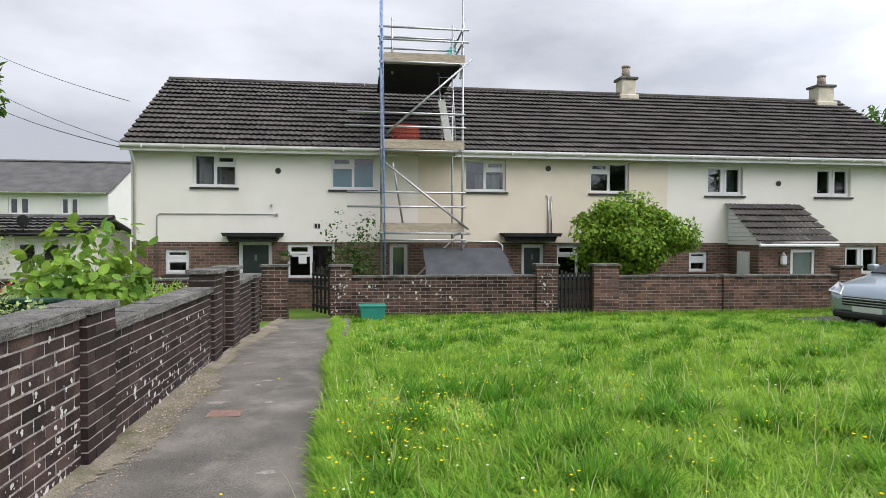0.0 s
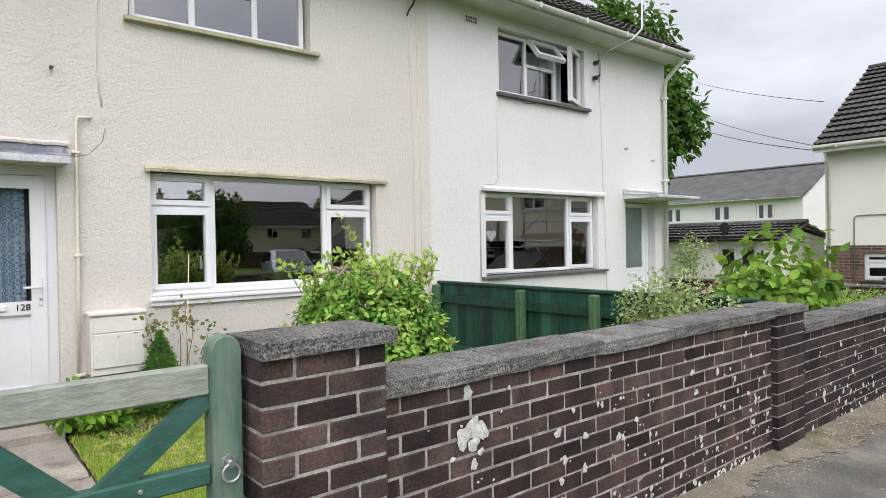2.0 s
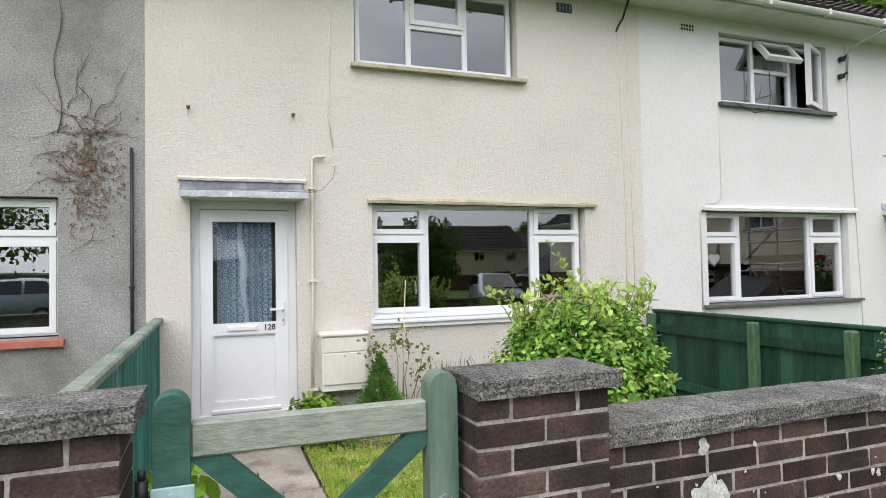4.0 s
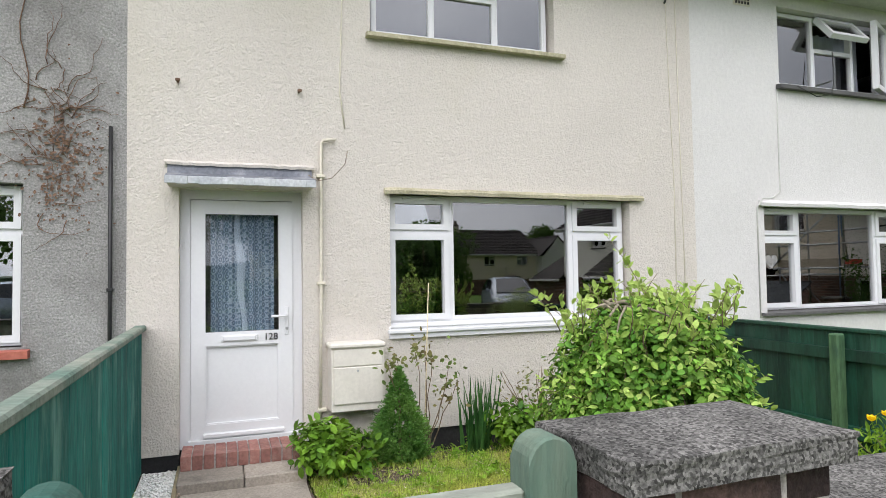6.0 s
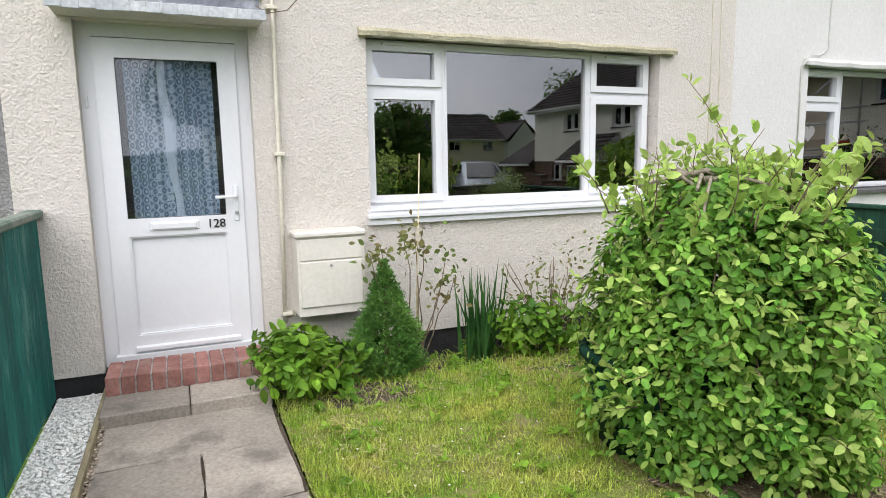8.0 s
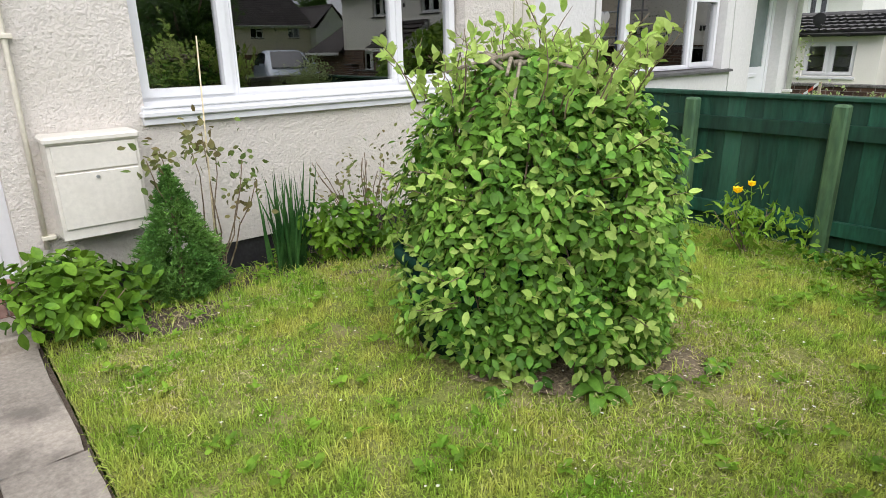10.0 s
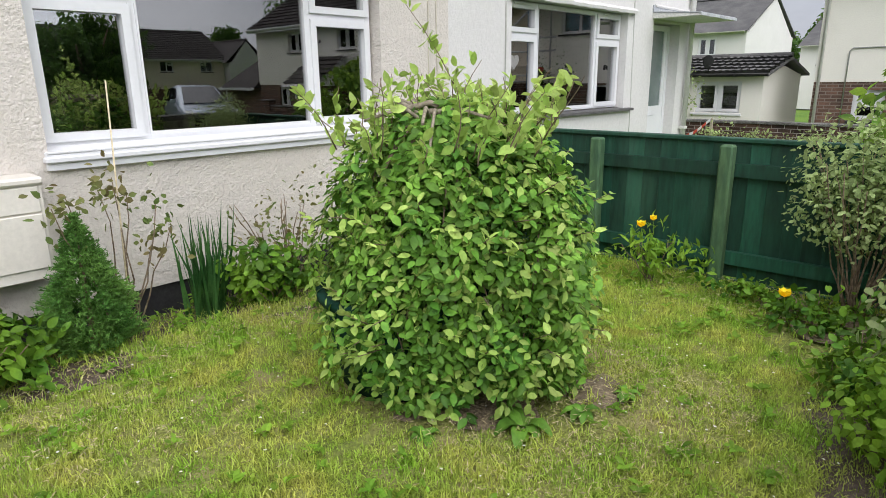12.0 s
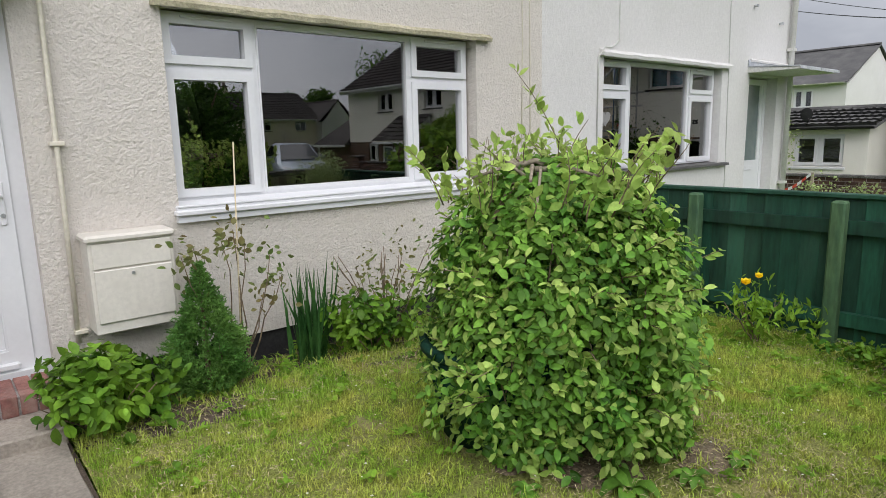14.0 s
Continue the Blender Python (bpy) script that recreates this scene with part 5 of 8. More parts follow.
rbox(bm, 0.035, 0.043, 0.066, 0.168, 0.86, 0.91, 0.003)
tube(bm, [(0.041, 0.115, 0.885), (0.05, 0.115, 0.885)], 0.011, 8)
part("hinge_strap", bm, M_HINGE, gate)
bm = bmesh.new()
tube(bm, [(0.02, 0.045, 0.85), (0.02, 0.045, 0.93)], 0.016, 10)
tube(bm, [(0.02, 0.045, 0.93), (0.02, 0.045, 0.955)], 0.010, 10)
rbox(bm, 0.005, 0.035, 0.0, 0.07, 0.865, 0.885, 0.004)
part("hinge_pin", bm, M_BLACK, gate, "dark steel hinge pin")
bm = bmesh.new()
for i in range(24):
    a, b = 2 * math.pi * i / 24, 2 * math.pi * (i + 1) / 24
    tube(bm, [(0.056, 0.84 + 0.026 * math.sin(a), 0.738 + 0.026 * math.cos(a)), (0.056, 0.84 + 0.026 * math.sin(b), 0.738 + 0.026 * math.cos(b))], 0.0055, 6, caps=False)
tube(bm, [(0.035, 0.84, 0.766), (0.062, 0.84, 0.766)], 0.010, 8)
for i in range(7):
    a = 2 * math.pi * i / 7
    tube(bm, [(0.034, 0.84 + 0.016 * math.sin(a), 0.766 + 0.016 * math.cos(a)), (0.040, 0.84 + 0.016 * math.sin(a), 0.766 + 0.016 * math.cos(a))], 0.009, 8)
part("ring_latch", bm, M_STEEL, gate, "galvanised ring latch")
for y, z in ((0.30, 0.735), (0.60, 0.735)):
    bm = bmesh.new()
    tube(bm, [(0.020, y, z), (0.030, y, z)], 0.009, 8, 0.006)
    part("bolt", bm, M_STEEL, gate)

# ---- fences ----
M_GREENL = surf("teal_stained_timber", (0.006, 0.10, 0.086), (0.02, 0.175, 0.148), 3.0, 0.7, 0.4, 60, fine=0.3, fscale=30, stain=(0.20, 0.40, 0.34), sscale=7.0, samt=0.6, rand=0.25, spec=0.15, stretch=(1, 1, 0.22))
fence_l = thing("timber_fence", "dark green close-boarded fence with a weathered capping rail", "fence")
y_f = -0.21
x = -5.44
rng = random.Random(8)
board = []
for k in range(3):
    bm = bmesh.new()
    box(bm, -0.07, 0.07, -0.009, 0.009, 0, 1.0)
    bmesh.ops.bevel(bm, geom=bm.edges[:], offset=0.003, segments=1, affect="EDGES")
    board.append(finish("board", bm, M_GREENL))
while x < -1.62:
    piece("board", board[rng.randrange(3)], fence_l, pose(x + 0.07, y_f + rng.uniform(-0.0015, 0.0015), 0.03, 0, 0, rng.uniform(-0.4, 0.4)))
    x += 0.1405
bm = bmesh.new()
rbox(bm, -5.49, -3.652, y_f - 0.045, y_f + 0.035, 1.03, 1.072, 0.010)
rbox(bm, -3.648, -1.62, y_f - 0.043, y_f + 0.036, 1.028, 1.074, 0.010)
part("capping_rail", bm, M_GREENT, fence_l, "pale weathered capping rail")
for xp in (-5.42, -3.6, -1.75):
    bm = bmesh.new()
    rbox(bm, xp - 0.04, xp + 0.04, y_f - 0.10, y_f - 0.02, -0.05, 1.03, 0.006)
    part("fence_post", bm, M_GREENW, fence_l)

fence_r = thing("timber_fence", "dark green feather-board fence with round-topped mossy posts", "fence")
y_f = 4.87
x = -5.46
fboard = []
for k in range(3):
    bm = bmesh.new()
    box(bm, -0.065, 0.065, -0.007, 0.007, 0, 0.90)
    bmesh.ops.bevel(bm, geom=bm.edges[:], offset=0.003, segments=1, affect="EDGES")
    fboard.append(finish("board", bm, M_GREENW))
while x < -1.68:
    piece("board", fboard[rng.randrange(3)], fence_r, pose(x + 0.06, y_f + rng.uniform(0, 0.006), 0.02 + rng.uniform(-0.006, 0.006), 0, 0, 3))
    x += 0.118
for xp in (-5.40, -4.02, -3.10, -1.80):
    bm = bmesh.new()
    rbox(bm, xp - 0.042, xp + 0.042, y_f - 0.13, y_f - 0.045, -0.2, 0.905, 0.012)
    part("fence_post", bm, M_GREENP, fence_r, "mossy green fence post")
for z in (0.70, 0.12):
    bm = bmesh.new()
    prism(bm, [(-5.46, z), (-1.68, z), (-1.68, z + 0.085), (-5.46, z + 0.085)], y_f - 0.055, y_f - 0.008)
    part("rail", bm, M_GREENW, fence_r)
bm = bmesh.new()
rbox(bm, -5.46, -1.68, y_f - 0.035, y_f + 0.035, 0.915, 0.945, 0.006)
part("capping_rail", bm, M_GREENW, fence_r)
bm = bmesh.new()
rbox(bm, -5.46, -1.68, y_f - 0.03, y_f + 0.0, -0.16, 0.015, 0.006)
part("gravel_board", bm, M_GREENW, fence_r)

# ---- garden path, steps and gravel ----
garden_path = thing("garden_path", "riven sandstone slab path to the door", "path", kind="structure")
rng = random.Random(4)
SLAB_ROWS = ((-5.03, -4.44, (0.07, 0.88)), (-4.44, -3.92, (0.07, 0.51, 0.88)), (-3.92, -3.36, (0.07, 0.63, 0.89)), (-3.36, -2.80, (0.07, 0.89)), (-2.80, -2.22, (0.07, 0.42, 0.89)), (-2.22, -1.60, (0.07, 0.60, 0.89)))
for x0, x1, cuts in SLAB_ROWS:
    l = x1 - x0
    for a, b in zip(cuts, cuts[1:]):
        bm = bmesh.new()
        box(bm, -l / 2 + 0.006, l / 2 - 0.006, -(b - a) / 2 + 0.006, (b - a) / 2 - 0.006, -0.05, 0)
        bmesh.ops.subdivide_edges(bm, edges=bm.edges[:], cuts=4, use_grid_fill=True)
        for v in bm.verts:
            v.co += Vector((rng.uniform(-0.005, 0.005), rng.uniform(-0.005, 0.005), rng.uniform(-0.003, 0.002)))
        ob = part("slab", bm, M_SLAB, garden_path)
        ob.matrix_basis = pose((x0 + x1) / 2, (a + b) / 2, 0.006 + rng.uniform(-0.003, 0.003), rng.uniform(-0.2, 0.2), rng.uniform(-0.2, 0.2), 0)
bm = bmesh.new()
box(bm, -5.0, -1.6, 0.075, 0.895, -0.06, -0.010)
part("jointing", bm, M_SOIL, garden_path)
step = thing("door_step", "red brick door step on a stone slab", "step", kind="structure")
for a, b in ((0.055, 0.475), (0.48, 0.89)):
    bm = bmesh.new()
    rbox(bm, -5.40, -4.93, a, b, -0.02, 0.075, 0.008)
    part("slab", bm, M_SLAB, step)
M_STEPB = surf("red_step_brick", (0.22, 0.095, 0.08), (0.30, 0.145, 0.12), 9, 0.8, 0.4, 90, fine=0.2, rand=0.25, stain=(0.42, 0.32, 0.28), sscale=6, samt=0.5)
sb = brick_mesh(0.30, 0.066, 0.10, M_STEPB, "brick", 90)
for i in range(11):
    piece("brick", sb, step, pose(-5.36, 0.10 + 0.076 * i, 0.076, 0, 0, rng.uniform(-0.6, 0.6)))
bm = bmesh.new()
box(bm, -5.50, -5.22, 0.065, 0.90, 0.07, 0.168)
part("mortar", bm, M_MORTAR, step)
bm = bmesh.new()
rbox(bm, -5.45, -1.62, 0.035, 0.060, -0.03, 0.055, 0.004)
solid("timber_edging", bm, surf("weathered_edging_board", (0.24, 0.20, 0.12), (0.32, 0.27, 0.17), 6, 0.9, fine=0.3, stretch=(0.2, 1, 1)), "weathered timber edging board beside gravel", "edging")


def pebbles(name, x0, x1, y0, y1, z, n, size, mats, seed, label):
    """Small angular stones in a strip, each an irregular octahedron."""
    rg = np.random.RandomState(seed)
    c = np.column_stack([rg.uniform(x0, x1, n), rg.uniform(y0, y1, n), z + rg.rand(n) * 0.02])
    base = np.array([[1, 0, 0], [-1, 0, 0], [0, 1, 0], [0, -1, 0], [0, 0, 0.45], [0, 0, -0.45]])
    v = c[:, None] + base[None] * (size * rg.uniform(0.5, 1.2, (n, 1, 1))) * rg.uniform(0.6, 1.3, (n, 6, 1))
    f = np.array([[0, 2, 4], [2, 1, 4], [1, 3, 4], [3, 0, 4], [2, 0, 5], [1, 2, 5], [3, 1, 5], [0, 3, 5]])[None] + (np.arange(n) * 6)[:, None, None]
    ob = new(name, raw_mesh(name, v.reshape(-1, 3), f.reshape(-1, 3), mats))
    return tagged(ob, label, "gravel", kind="stuff")


M_CHIP = surf("white_stone_chippings", (0.90, 0.89, 0.86), (0.84, 0.83, 0.80), 20, 0.85, fine=0.08, island=0.1)
M_PEA = surf("brown_pea_gravel", (0.30, 0.23, 0.17), (0.46, 0.39, 0.31), 20, 0.85, fine=0.2, island=0.4)
pebbles("white_gravel", -5.45, -1.7, -0.19, 0.035, 0.006, 8500, 0.014, M_CHIP, 2, "white stone chippings along the fence")
pebbles("pea_gravel", -5.0, -1.7, 0.058, 0.080, 0.0, 900, 0.011, M_PEA, 3, "brown pea gravel beside the path")
bm = bmesh.new()
box(bm, -5.48, -1.62, -0.2, 0.04, -0.05, 0.012)
solid("gravel_bed", bm, M_CHIP, "pale bed under white chippings", "gravel", kind="structure")

# ---- weeping willow shrub ----
bush = thing("weeping_willow_shrub", "bushy weeping dwarf willow drooping over its pot", "shrub", Matrix.Translation((-3.52, 2.66, 0)))
rn = np.random.RandomState(11)
BH = 1.20


def bush_radius(ang, s):
    """Radius of the hanging curtain at a height share s (0 top, 1 foot)."""
    lump = 1 + 0.05 * np.sin(3 * ang + 1.3) + 0.05 * np.sin(5 * ang + s * 4) + 0.04 * np.sin(9 * ang - s * 7)
    return lump * np.interp(s, [0, 0.06, 0.14, 0.28, 0.5, 0.75, 1.0], [0.14, 0.26, 0.37, 0.475, 0.54, 0.555, 0.50])


pos, way, nor, size = [], [], [], []
ypos, yway, ynor, ysize = [], [], [], []
# leaves set in two ranks along hanging shoots
for k in range(470):
    a0 = 2 * math.pi * (k + rn.rand()) / 470
    depth = rn.choice([1.0, 0.94, 0.86], p=[0.45, 0.3, 0.25]) * rn.uniform(0.90, 1.12)
    gap = abs((a0 - 3.7 + math.pi) % (2 * math.pi) - math.pi)
    foot = 0.97 + 0.05 * math.sin(4 * a0) - 0.27 * math.exp(-(gap / 0.36) ** 4) + rn.uniform(-0.06, 0.05)
    s0 = rn.choice([0.0, 0.12, 0.3], p=[0.5, 0.3, 0.2])
    m = int((foot - s0) * BH / 0.029)
    s = np.linspace(s0, foot, m) + rn.normal(size=m) * 0.006
    ang = a0 + 0.10 * np.sin(s * 6 + k) + rn.normal() * 0.02
    r = bush_radius(ang, np.clip(s, 0, 1)) * depth * (1 + 0.05 * np.sin(s * 11 + k * 1.7) + rn.normal(size=m) * 0.02)
    out = np.column_stack([np.cos(ang), np.sin(ang), np.zeros(m)])
    tan = np.column_stack([-np.sin(ang), np.cos(ang), np.zeros(m)]) * np.where(np.arange(m) % 2, 1, -1)[:, None]
    p = np.column_stack([r * np.cos(ang), r * np.sin(ang), np.maximum(1.24 - s * BH, 0.05)])
    w = tan * rn.uniform(0.3, 1.1, (m, 1)) + out * rn.uniform(0.1, 0.7, (m, 1)) + np.array([0, 0, -0.45]) + rn.normal(size=(m, 3)) * 0.42
    nn = out * 0.75 + np.array([0, 0, 0.85]) + rn.normal(size=(m, 3)) * 0.42
    z = rn.uniform(0.031, 0.060, m)
    young = np.arange(m) > m - 5 if k % 3 == 0 else np.zeros(m, bool)
    young |= rn.rand(m) > 0.80
    there = np.sin(9 * ang + 1) * np.sin(s * 17 + 2 * np.sin(3 * ang)) < 0.74
    p, w, nn, z, young = p[there], w[there], nn[there], z[there], young[there]
    for dst, sel in (((pos, way, nor, size), ~young), ((ypos, yway, ynor, ysize), young)):
        for q, v in zip(dst, (p, w, nn, z)):
            q.append(v[sel])
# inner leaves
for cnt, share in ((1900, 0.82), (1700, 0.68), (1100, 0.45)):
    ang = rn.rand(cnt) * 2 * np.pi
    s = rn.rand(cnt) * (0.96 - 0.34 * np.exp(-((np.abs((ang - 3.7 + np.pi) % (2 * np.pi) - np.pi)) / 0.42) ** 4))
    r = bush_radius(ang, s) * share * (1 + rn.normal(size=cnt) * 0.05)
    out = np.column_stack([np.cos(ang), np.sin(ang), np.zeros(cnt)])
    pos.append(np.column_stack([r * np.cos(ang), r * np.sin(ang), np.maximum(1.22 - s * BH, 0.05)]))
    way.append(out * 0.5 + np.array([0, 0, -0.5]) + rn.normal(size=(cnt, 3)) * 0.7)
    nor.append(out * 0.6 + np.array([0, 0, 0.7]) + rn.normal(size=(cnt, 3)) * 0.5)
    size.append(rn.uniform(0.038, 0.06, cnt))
# upright shoots above the crown
shoots = []
for k in range(74):
    a, q = rn.rand() * 6.28, rn.rand() ** 0.5 * 0.54
    p0 = np.array([q * math.cos(a), q * math.sin(a), 1.14 - 0.45 * max(0, q - 0.3)])
    h = rn.uniform(0.08, 0.26) if k else 0.46
    if k == 0:
        p0 = np.array([0.10, -0.02, 1.15])
    tilt = np.array([rn.normal() * 0.25 + p0[0] * 0.9, rn.normal() * 0.25 + p0[1] * 0.9, 1.0])
    pts = [p0 + tilt * h * t + np.array([0.03 * math.sin(3 * t + k), 0.03 * math.cos(2 * t + k), 0]) * t for t in np.linspace(0, 1, 6)]
    shoots.append(pts)
    m = int(8 + h * 26) if k else 38
    t = rn.rand(m)
    b = p0 + tilt * (h * t)[:, None]
    ypos.append(b)
    yway.append(rn.normal(size=(m, 3)) * 0.8 + np.array([0, 0, 0.6]))
    ynor.append(rn.normal(size=(m, 3)) * 0.6 + np.array([0, 0, 0.8]))
    ysize.append(rn.uniform(0.036, 0.066, m))
# short side shoots that break the outline
for k in range(70):
    a, s = rn.rand() * 6.28, rn.uniform(0.12, 0.85)
    r = float(bush_radius(np.array(a), np.array(s)))
    b0 = np.array([r * math.cos(a), r * math.sin(a), 1.24 - s * BH])
    go = np.array([math.cos(a), math.sin(a), rn.uniform(-0.2, 0.8)]) * rn.uniform(0.06, 0.15)
    shoots.append([b0, b0 + go * 0.5, b0 + go])
    m = 7
    ypos.append(b0 + go * np.linspace(0.1, 1, m)[:, None])
    yway.append(go * 5 + rn.normal(size=(m, 3)) * 0.6)
    ynor.append(rn.normal(size=(m, 3)) * 0.4 + np.array([0, 0, 1.0]))
    ysize.append(rn.uniform(0.034, 0.06, m))
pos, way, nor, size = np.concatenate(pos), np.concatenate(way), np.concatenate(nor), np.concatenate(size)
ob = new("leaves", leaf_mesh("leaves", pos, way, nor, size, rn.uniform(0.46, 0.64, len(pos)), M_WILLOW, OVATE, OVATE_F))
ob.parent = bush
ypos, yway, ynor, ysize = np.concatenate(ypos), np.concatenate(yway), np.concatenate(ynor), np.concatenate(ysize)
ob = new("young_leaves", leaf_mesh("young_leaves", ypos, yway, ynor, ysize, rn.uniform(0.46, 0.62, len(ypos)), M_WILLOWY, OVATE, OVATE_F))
ob.parent = bush
bm = bmesh.new()
for pts in shoots:
    tube(bm, [tuple(p) for p in pts], 0.0035, 5, 0.0012)
for k in range(46):
    a = 2 * math.pi * k / 46 + rn.normal() * 0.06
    end = rn.uniform(0.7, 0.97)
    pts = [(0, 0, 1.13)]
    for s in np.linspace(0.08, end, 9):
        r = float(bush_radius(np.array(a), np.array(s))) * 0.84
        pts.append((r * math.cos(a + 0.15 * math.sin(s * 5 + k)), r * math.sin(a + 0.15 * math.sin(s * 5 + k)), 1.24 - s * BH))
    tube(bm, pts, 0.005, 5, 0.0018)
part("branchwork", bm, M_BARK, bush)
bm = bmesh.new()
tube(bm, [(0.02, -0.02, 0.3), (0.0, 0.0, 0.7), (-0.01, -0.12, 1.05), (0.0, -0.2, 1.17)], 0.022, 8, 0.014)
for k in range(6):
    a = k * 1.05
    tube(bm, [(0, -0.15, 1.13), (0.12 * math.cos(a), -0.15 + 0.12 * math.sin(a), 1.22), (0.32 * math.cos(a), -0.12 + 0.3 * math.sin(a), 1.17)], 0.011, 6, 0.006)
for k in range(5):
    ph = k * 1.3
    tube(bm, [(-0.10 + (0.11 + 0.02 * k) * math.cos(ph + 0.5 * t), -0.08 + 0.12 * math.sin(ph + 0.5 * t), 1.215 + 0.022 * math.sin(t * 1.7 + k)) for t in range(7)], 0.015, 7, 0.009)
tube(bm, [(0.06, -0.20, 1.21), (0.13, -0.29, 1.15), (0.15, -0.33, 1.05), (0.14, -0.34, 0.97)], 0.007, 6, 0.004)
part("trunk", bm, surf("grey_willow_bark", (0.20, 0.17, 0.12), (0.30, 0.26, 0.20), 20.0, 0.9, 0.4, 80, fine=0.3), bush, "gnarled grey-brown grafted stem")
bm = bmesh.new()
M_POTG = surf("dark_green_plastic", (0.005, 0.038, 0.024), (0.008, 0.046, 0.030), 5, 0.8, spec=0.2)
pot = thing("plant_pot", "dark green plastic tub under the willow", "pot", pose(-3.68, 2.49, 0.01))


def lathe(bm, prof, seg=28):
    rings = [[bm.verts.new((r * math.cos(2 * math.pi * i / seg), r * math.sin(2 * math.pi * i / seg), z)) for i in range(seg)] for r, z in prof]
    for a, b in zip(rings, rings[1:]):
        for i in range(seg):
            bm.faces.new((a[i], a[(i + 1) % seg], b[(i + 1) % seg], b[i])).smooth = True
    return rings


rings = lathe(bm, [(0.31, 0.0), (0.385, 0.42), (0.365, 0.42), (0.36, 0.36)])
bm.faces.new(rings[0])
bm.faces.new(rings[-1])
part("body", bm, M_POTG, pot)
bm = bmesh.new()
lathe(bm, [(0.388, 0.40), (0.405, 0.40), (0.405, 0.44), (0.37, 0.44), (0.37, 0.42)])
part("rim", bm, M_POTG, pot)

# ---- smaller garden plants ----
spruce = thing("dwarf_spruce", "small dense cone-shaped dwarf spruce", "conifer", Matrix.Translation((-5.10, 1.60, -0.03)))
# sprays of needles at the ends of short twigs
ns, npn = 2100, 26
hh = 1 - rn.rand(ns) ** 0.62
ang = rn.rand(ns) * 2 * np.pi
rad = np.interp(hh, [0, 0.10, 0.25, 0.45, 0.65, 0.82, 1.0], [0.15, 0.205, 0.215, 0.172, 0.11, 0.062, 0.008]) * (1 + 0.15 * np.sin(ang * 5 + hh * 19) + 0.07 * np.sin(ang * 9 - hh * 31)) * rn.uniform(0.70, 1.06, ns) + 0.006
tip = np.column_stack([rad * np.cos(ang), rad * np.sin(ang), 0.05 + hh * 0.70])
axis = unit(np.column_stack([np.cos(ang), np.sin(ang), rn.uniform(-0.1, 1.0, ns)]))
back = rn.rand(ns, npn) * 0.055
pos = (tip[:, None] - axis[:, None] * back[:, :, None]).reshape(-1, 3)
way = (np.repeat(axis, npn, 0) * 0.9 + rn.normal(size=(ns * npn, 3)) * 0.55)
n = len(pos)
ob = new("needles", leaf_mesh("needles", pos, way, rn.normal(size=(n, 3)) + np.array([0, 0, 1.0]), rn.uniform(0.012, 0.024, n), np.full(n, 0.30), M_SPRUCE, NEEDLE, NEEDLE_F))
ob.parent = spruce
bm = bmesh.new()
tube(bm, [(0, 0, 0), (0, 0, 0.4), (0, 0, 0.72)], 0.02, 6, 0.004)
part("trunk", bm, M_BARK, spruce)


def stems(parent, base, tops, r=0.004, mat=None, seed=0, name="branchwork"):
    rg = random.Random(seed)
    bm = bmesh.new()
    for t in tops:
        b = Vector(base) + Vector((rg.uniform(-0.03, 0.03), rg.uniform(-0.03, 0.03), 0))
        t = Vector(t)
        pts = [b.lerp(t, k / 5) + Vector((rg.uniform(-1, 1), rg.uniform(-1, 1), 0)) * 0.02 * (1 if 0 < k < 5 else 0) for k in range(6)]
        tube(bm, pts, r, 5, r * 0.4)
    return part(name, bm, mat or M_BARK, parent)


def shrub(name, label, centre, radii, n, size, mat, seed, droop=0.2, lumps=9, width=0.62, twigs=10):
    s = thing(name, label, "shrub", Matrix.Translation((centre[0], centre[1], -0.03 if centre[0] < -4.9 and centre[1] < 4.8 else 0)))
    leaf_cloud("leaves", s, (0, 0, centre[2]), radii, n, size, mat, seed, droop, lumps, width=width, shape=OVATE, tris=OVATE_F)
    rg = random.Random(seed)
    stems(s, (0, 0, -0.02), [(rg.uniform(-0.7, 0.7) * radii[0], rg.uniform(-0.7, 0.7) * radii[1], centre[2] + rg.uniform(-0.1, 0.6) * radii[2]) for _ in range(twigs)], 0.006, seed=seed)
    return s


shrub("hydrangea", "low sprawling green hydrangea beside the step", (-4.98, 1.04, 0.19), (0.38, 0.37, 0.21), 1250, 0.066, M_HYDR, 21, 0.2, 14, width=0.66, twigs=16)
shrub("leafy_perennial", "mixed leafy border plants under the window", (-5.06, 2.66, 0.20), (0.30, 0.46, 0.30), 900, 0.062, M_HYDR, 22, 0.2, 10)
shrub("spindly_shrub", "spindly pale shrub against the wall", (-5.2, 2.85, 0.44), (0.20, 0.52, 0.42), 330, 0.034, M_ROSE, 23, 0.2, 12, twigs=18)
shrub("grey_green_shrub", "open grey-green shrub by the fence", (-2.26, 4.52, 0.76), (0.58, 0.40, 0.42), 5200, 0.034, M_GREYLEAF, 24, 0.1, 18, twigs=30)
shrub("border_plant", "leafy yellow-flowered border plant by the fence", (-2.35, 4.28, 0.10), (0.42, 0.26, 0.15), 520, 0.05, M_HYDR, 25, 0.1, 9, twigs=6)
shrub("border_plant", "leafy shrub in the corner of the front border", (-1.95, 3.9, 0.22), (0.28, 0.45, 0.28), 700, 0.05, M_GREYLEAF, 26, 0.1, 9, twigs=8)
shrub("poppy_plant", "yellow-flowered poppy foliage by the fence", (-3.42, 4.50, 0.16), (0.34, 0.26, 0.22), 420, 0.06, M_SHRUB, 27, -0.3, 9, width=0.35, twigs=8)
shrub("leafy_perennial", "large-leaved green plants behind the gate", (-2.0, 0.12, 0.44), (0.22, 0.26, 0.40), 260, 0.13, M_SHRUB, 28, 0.2, 8)
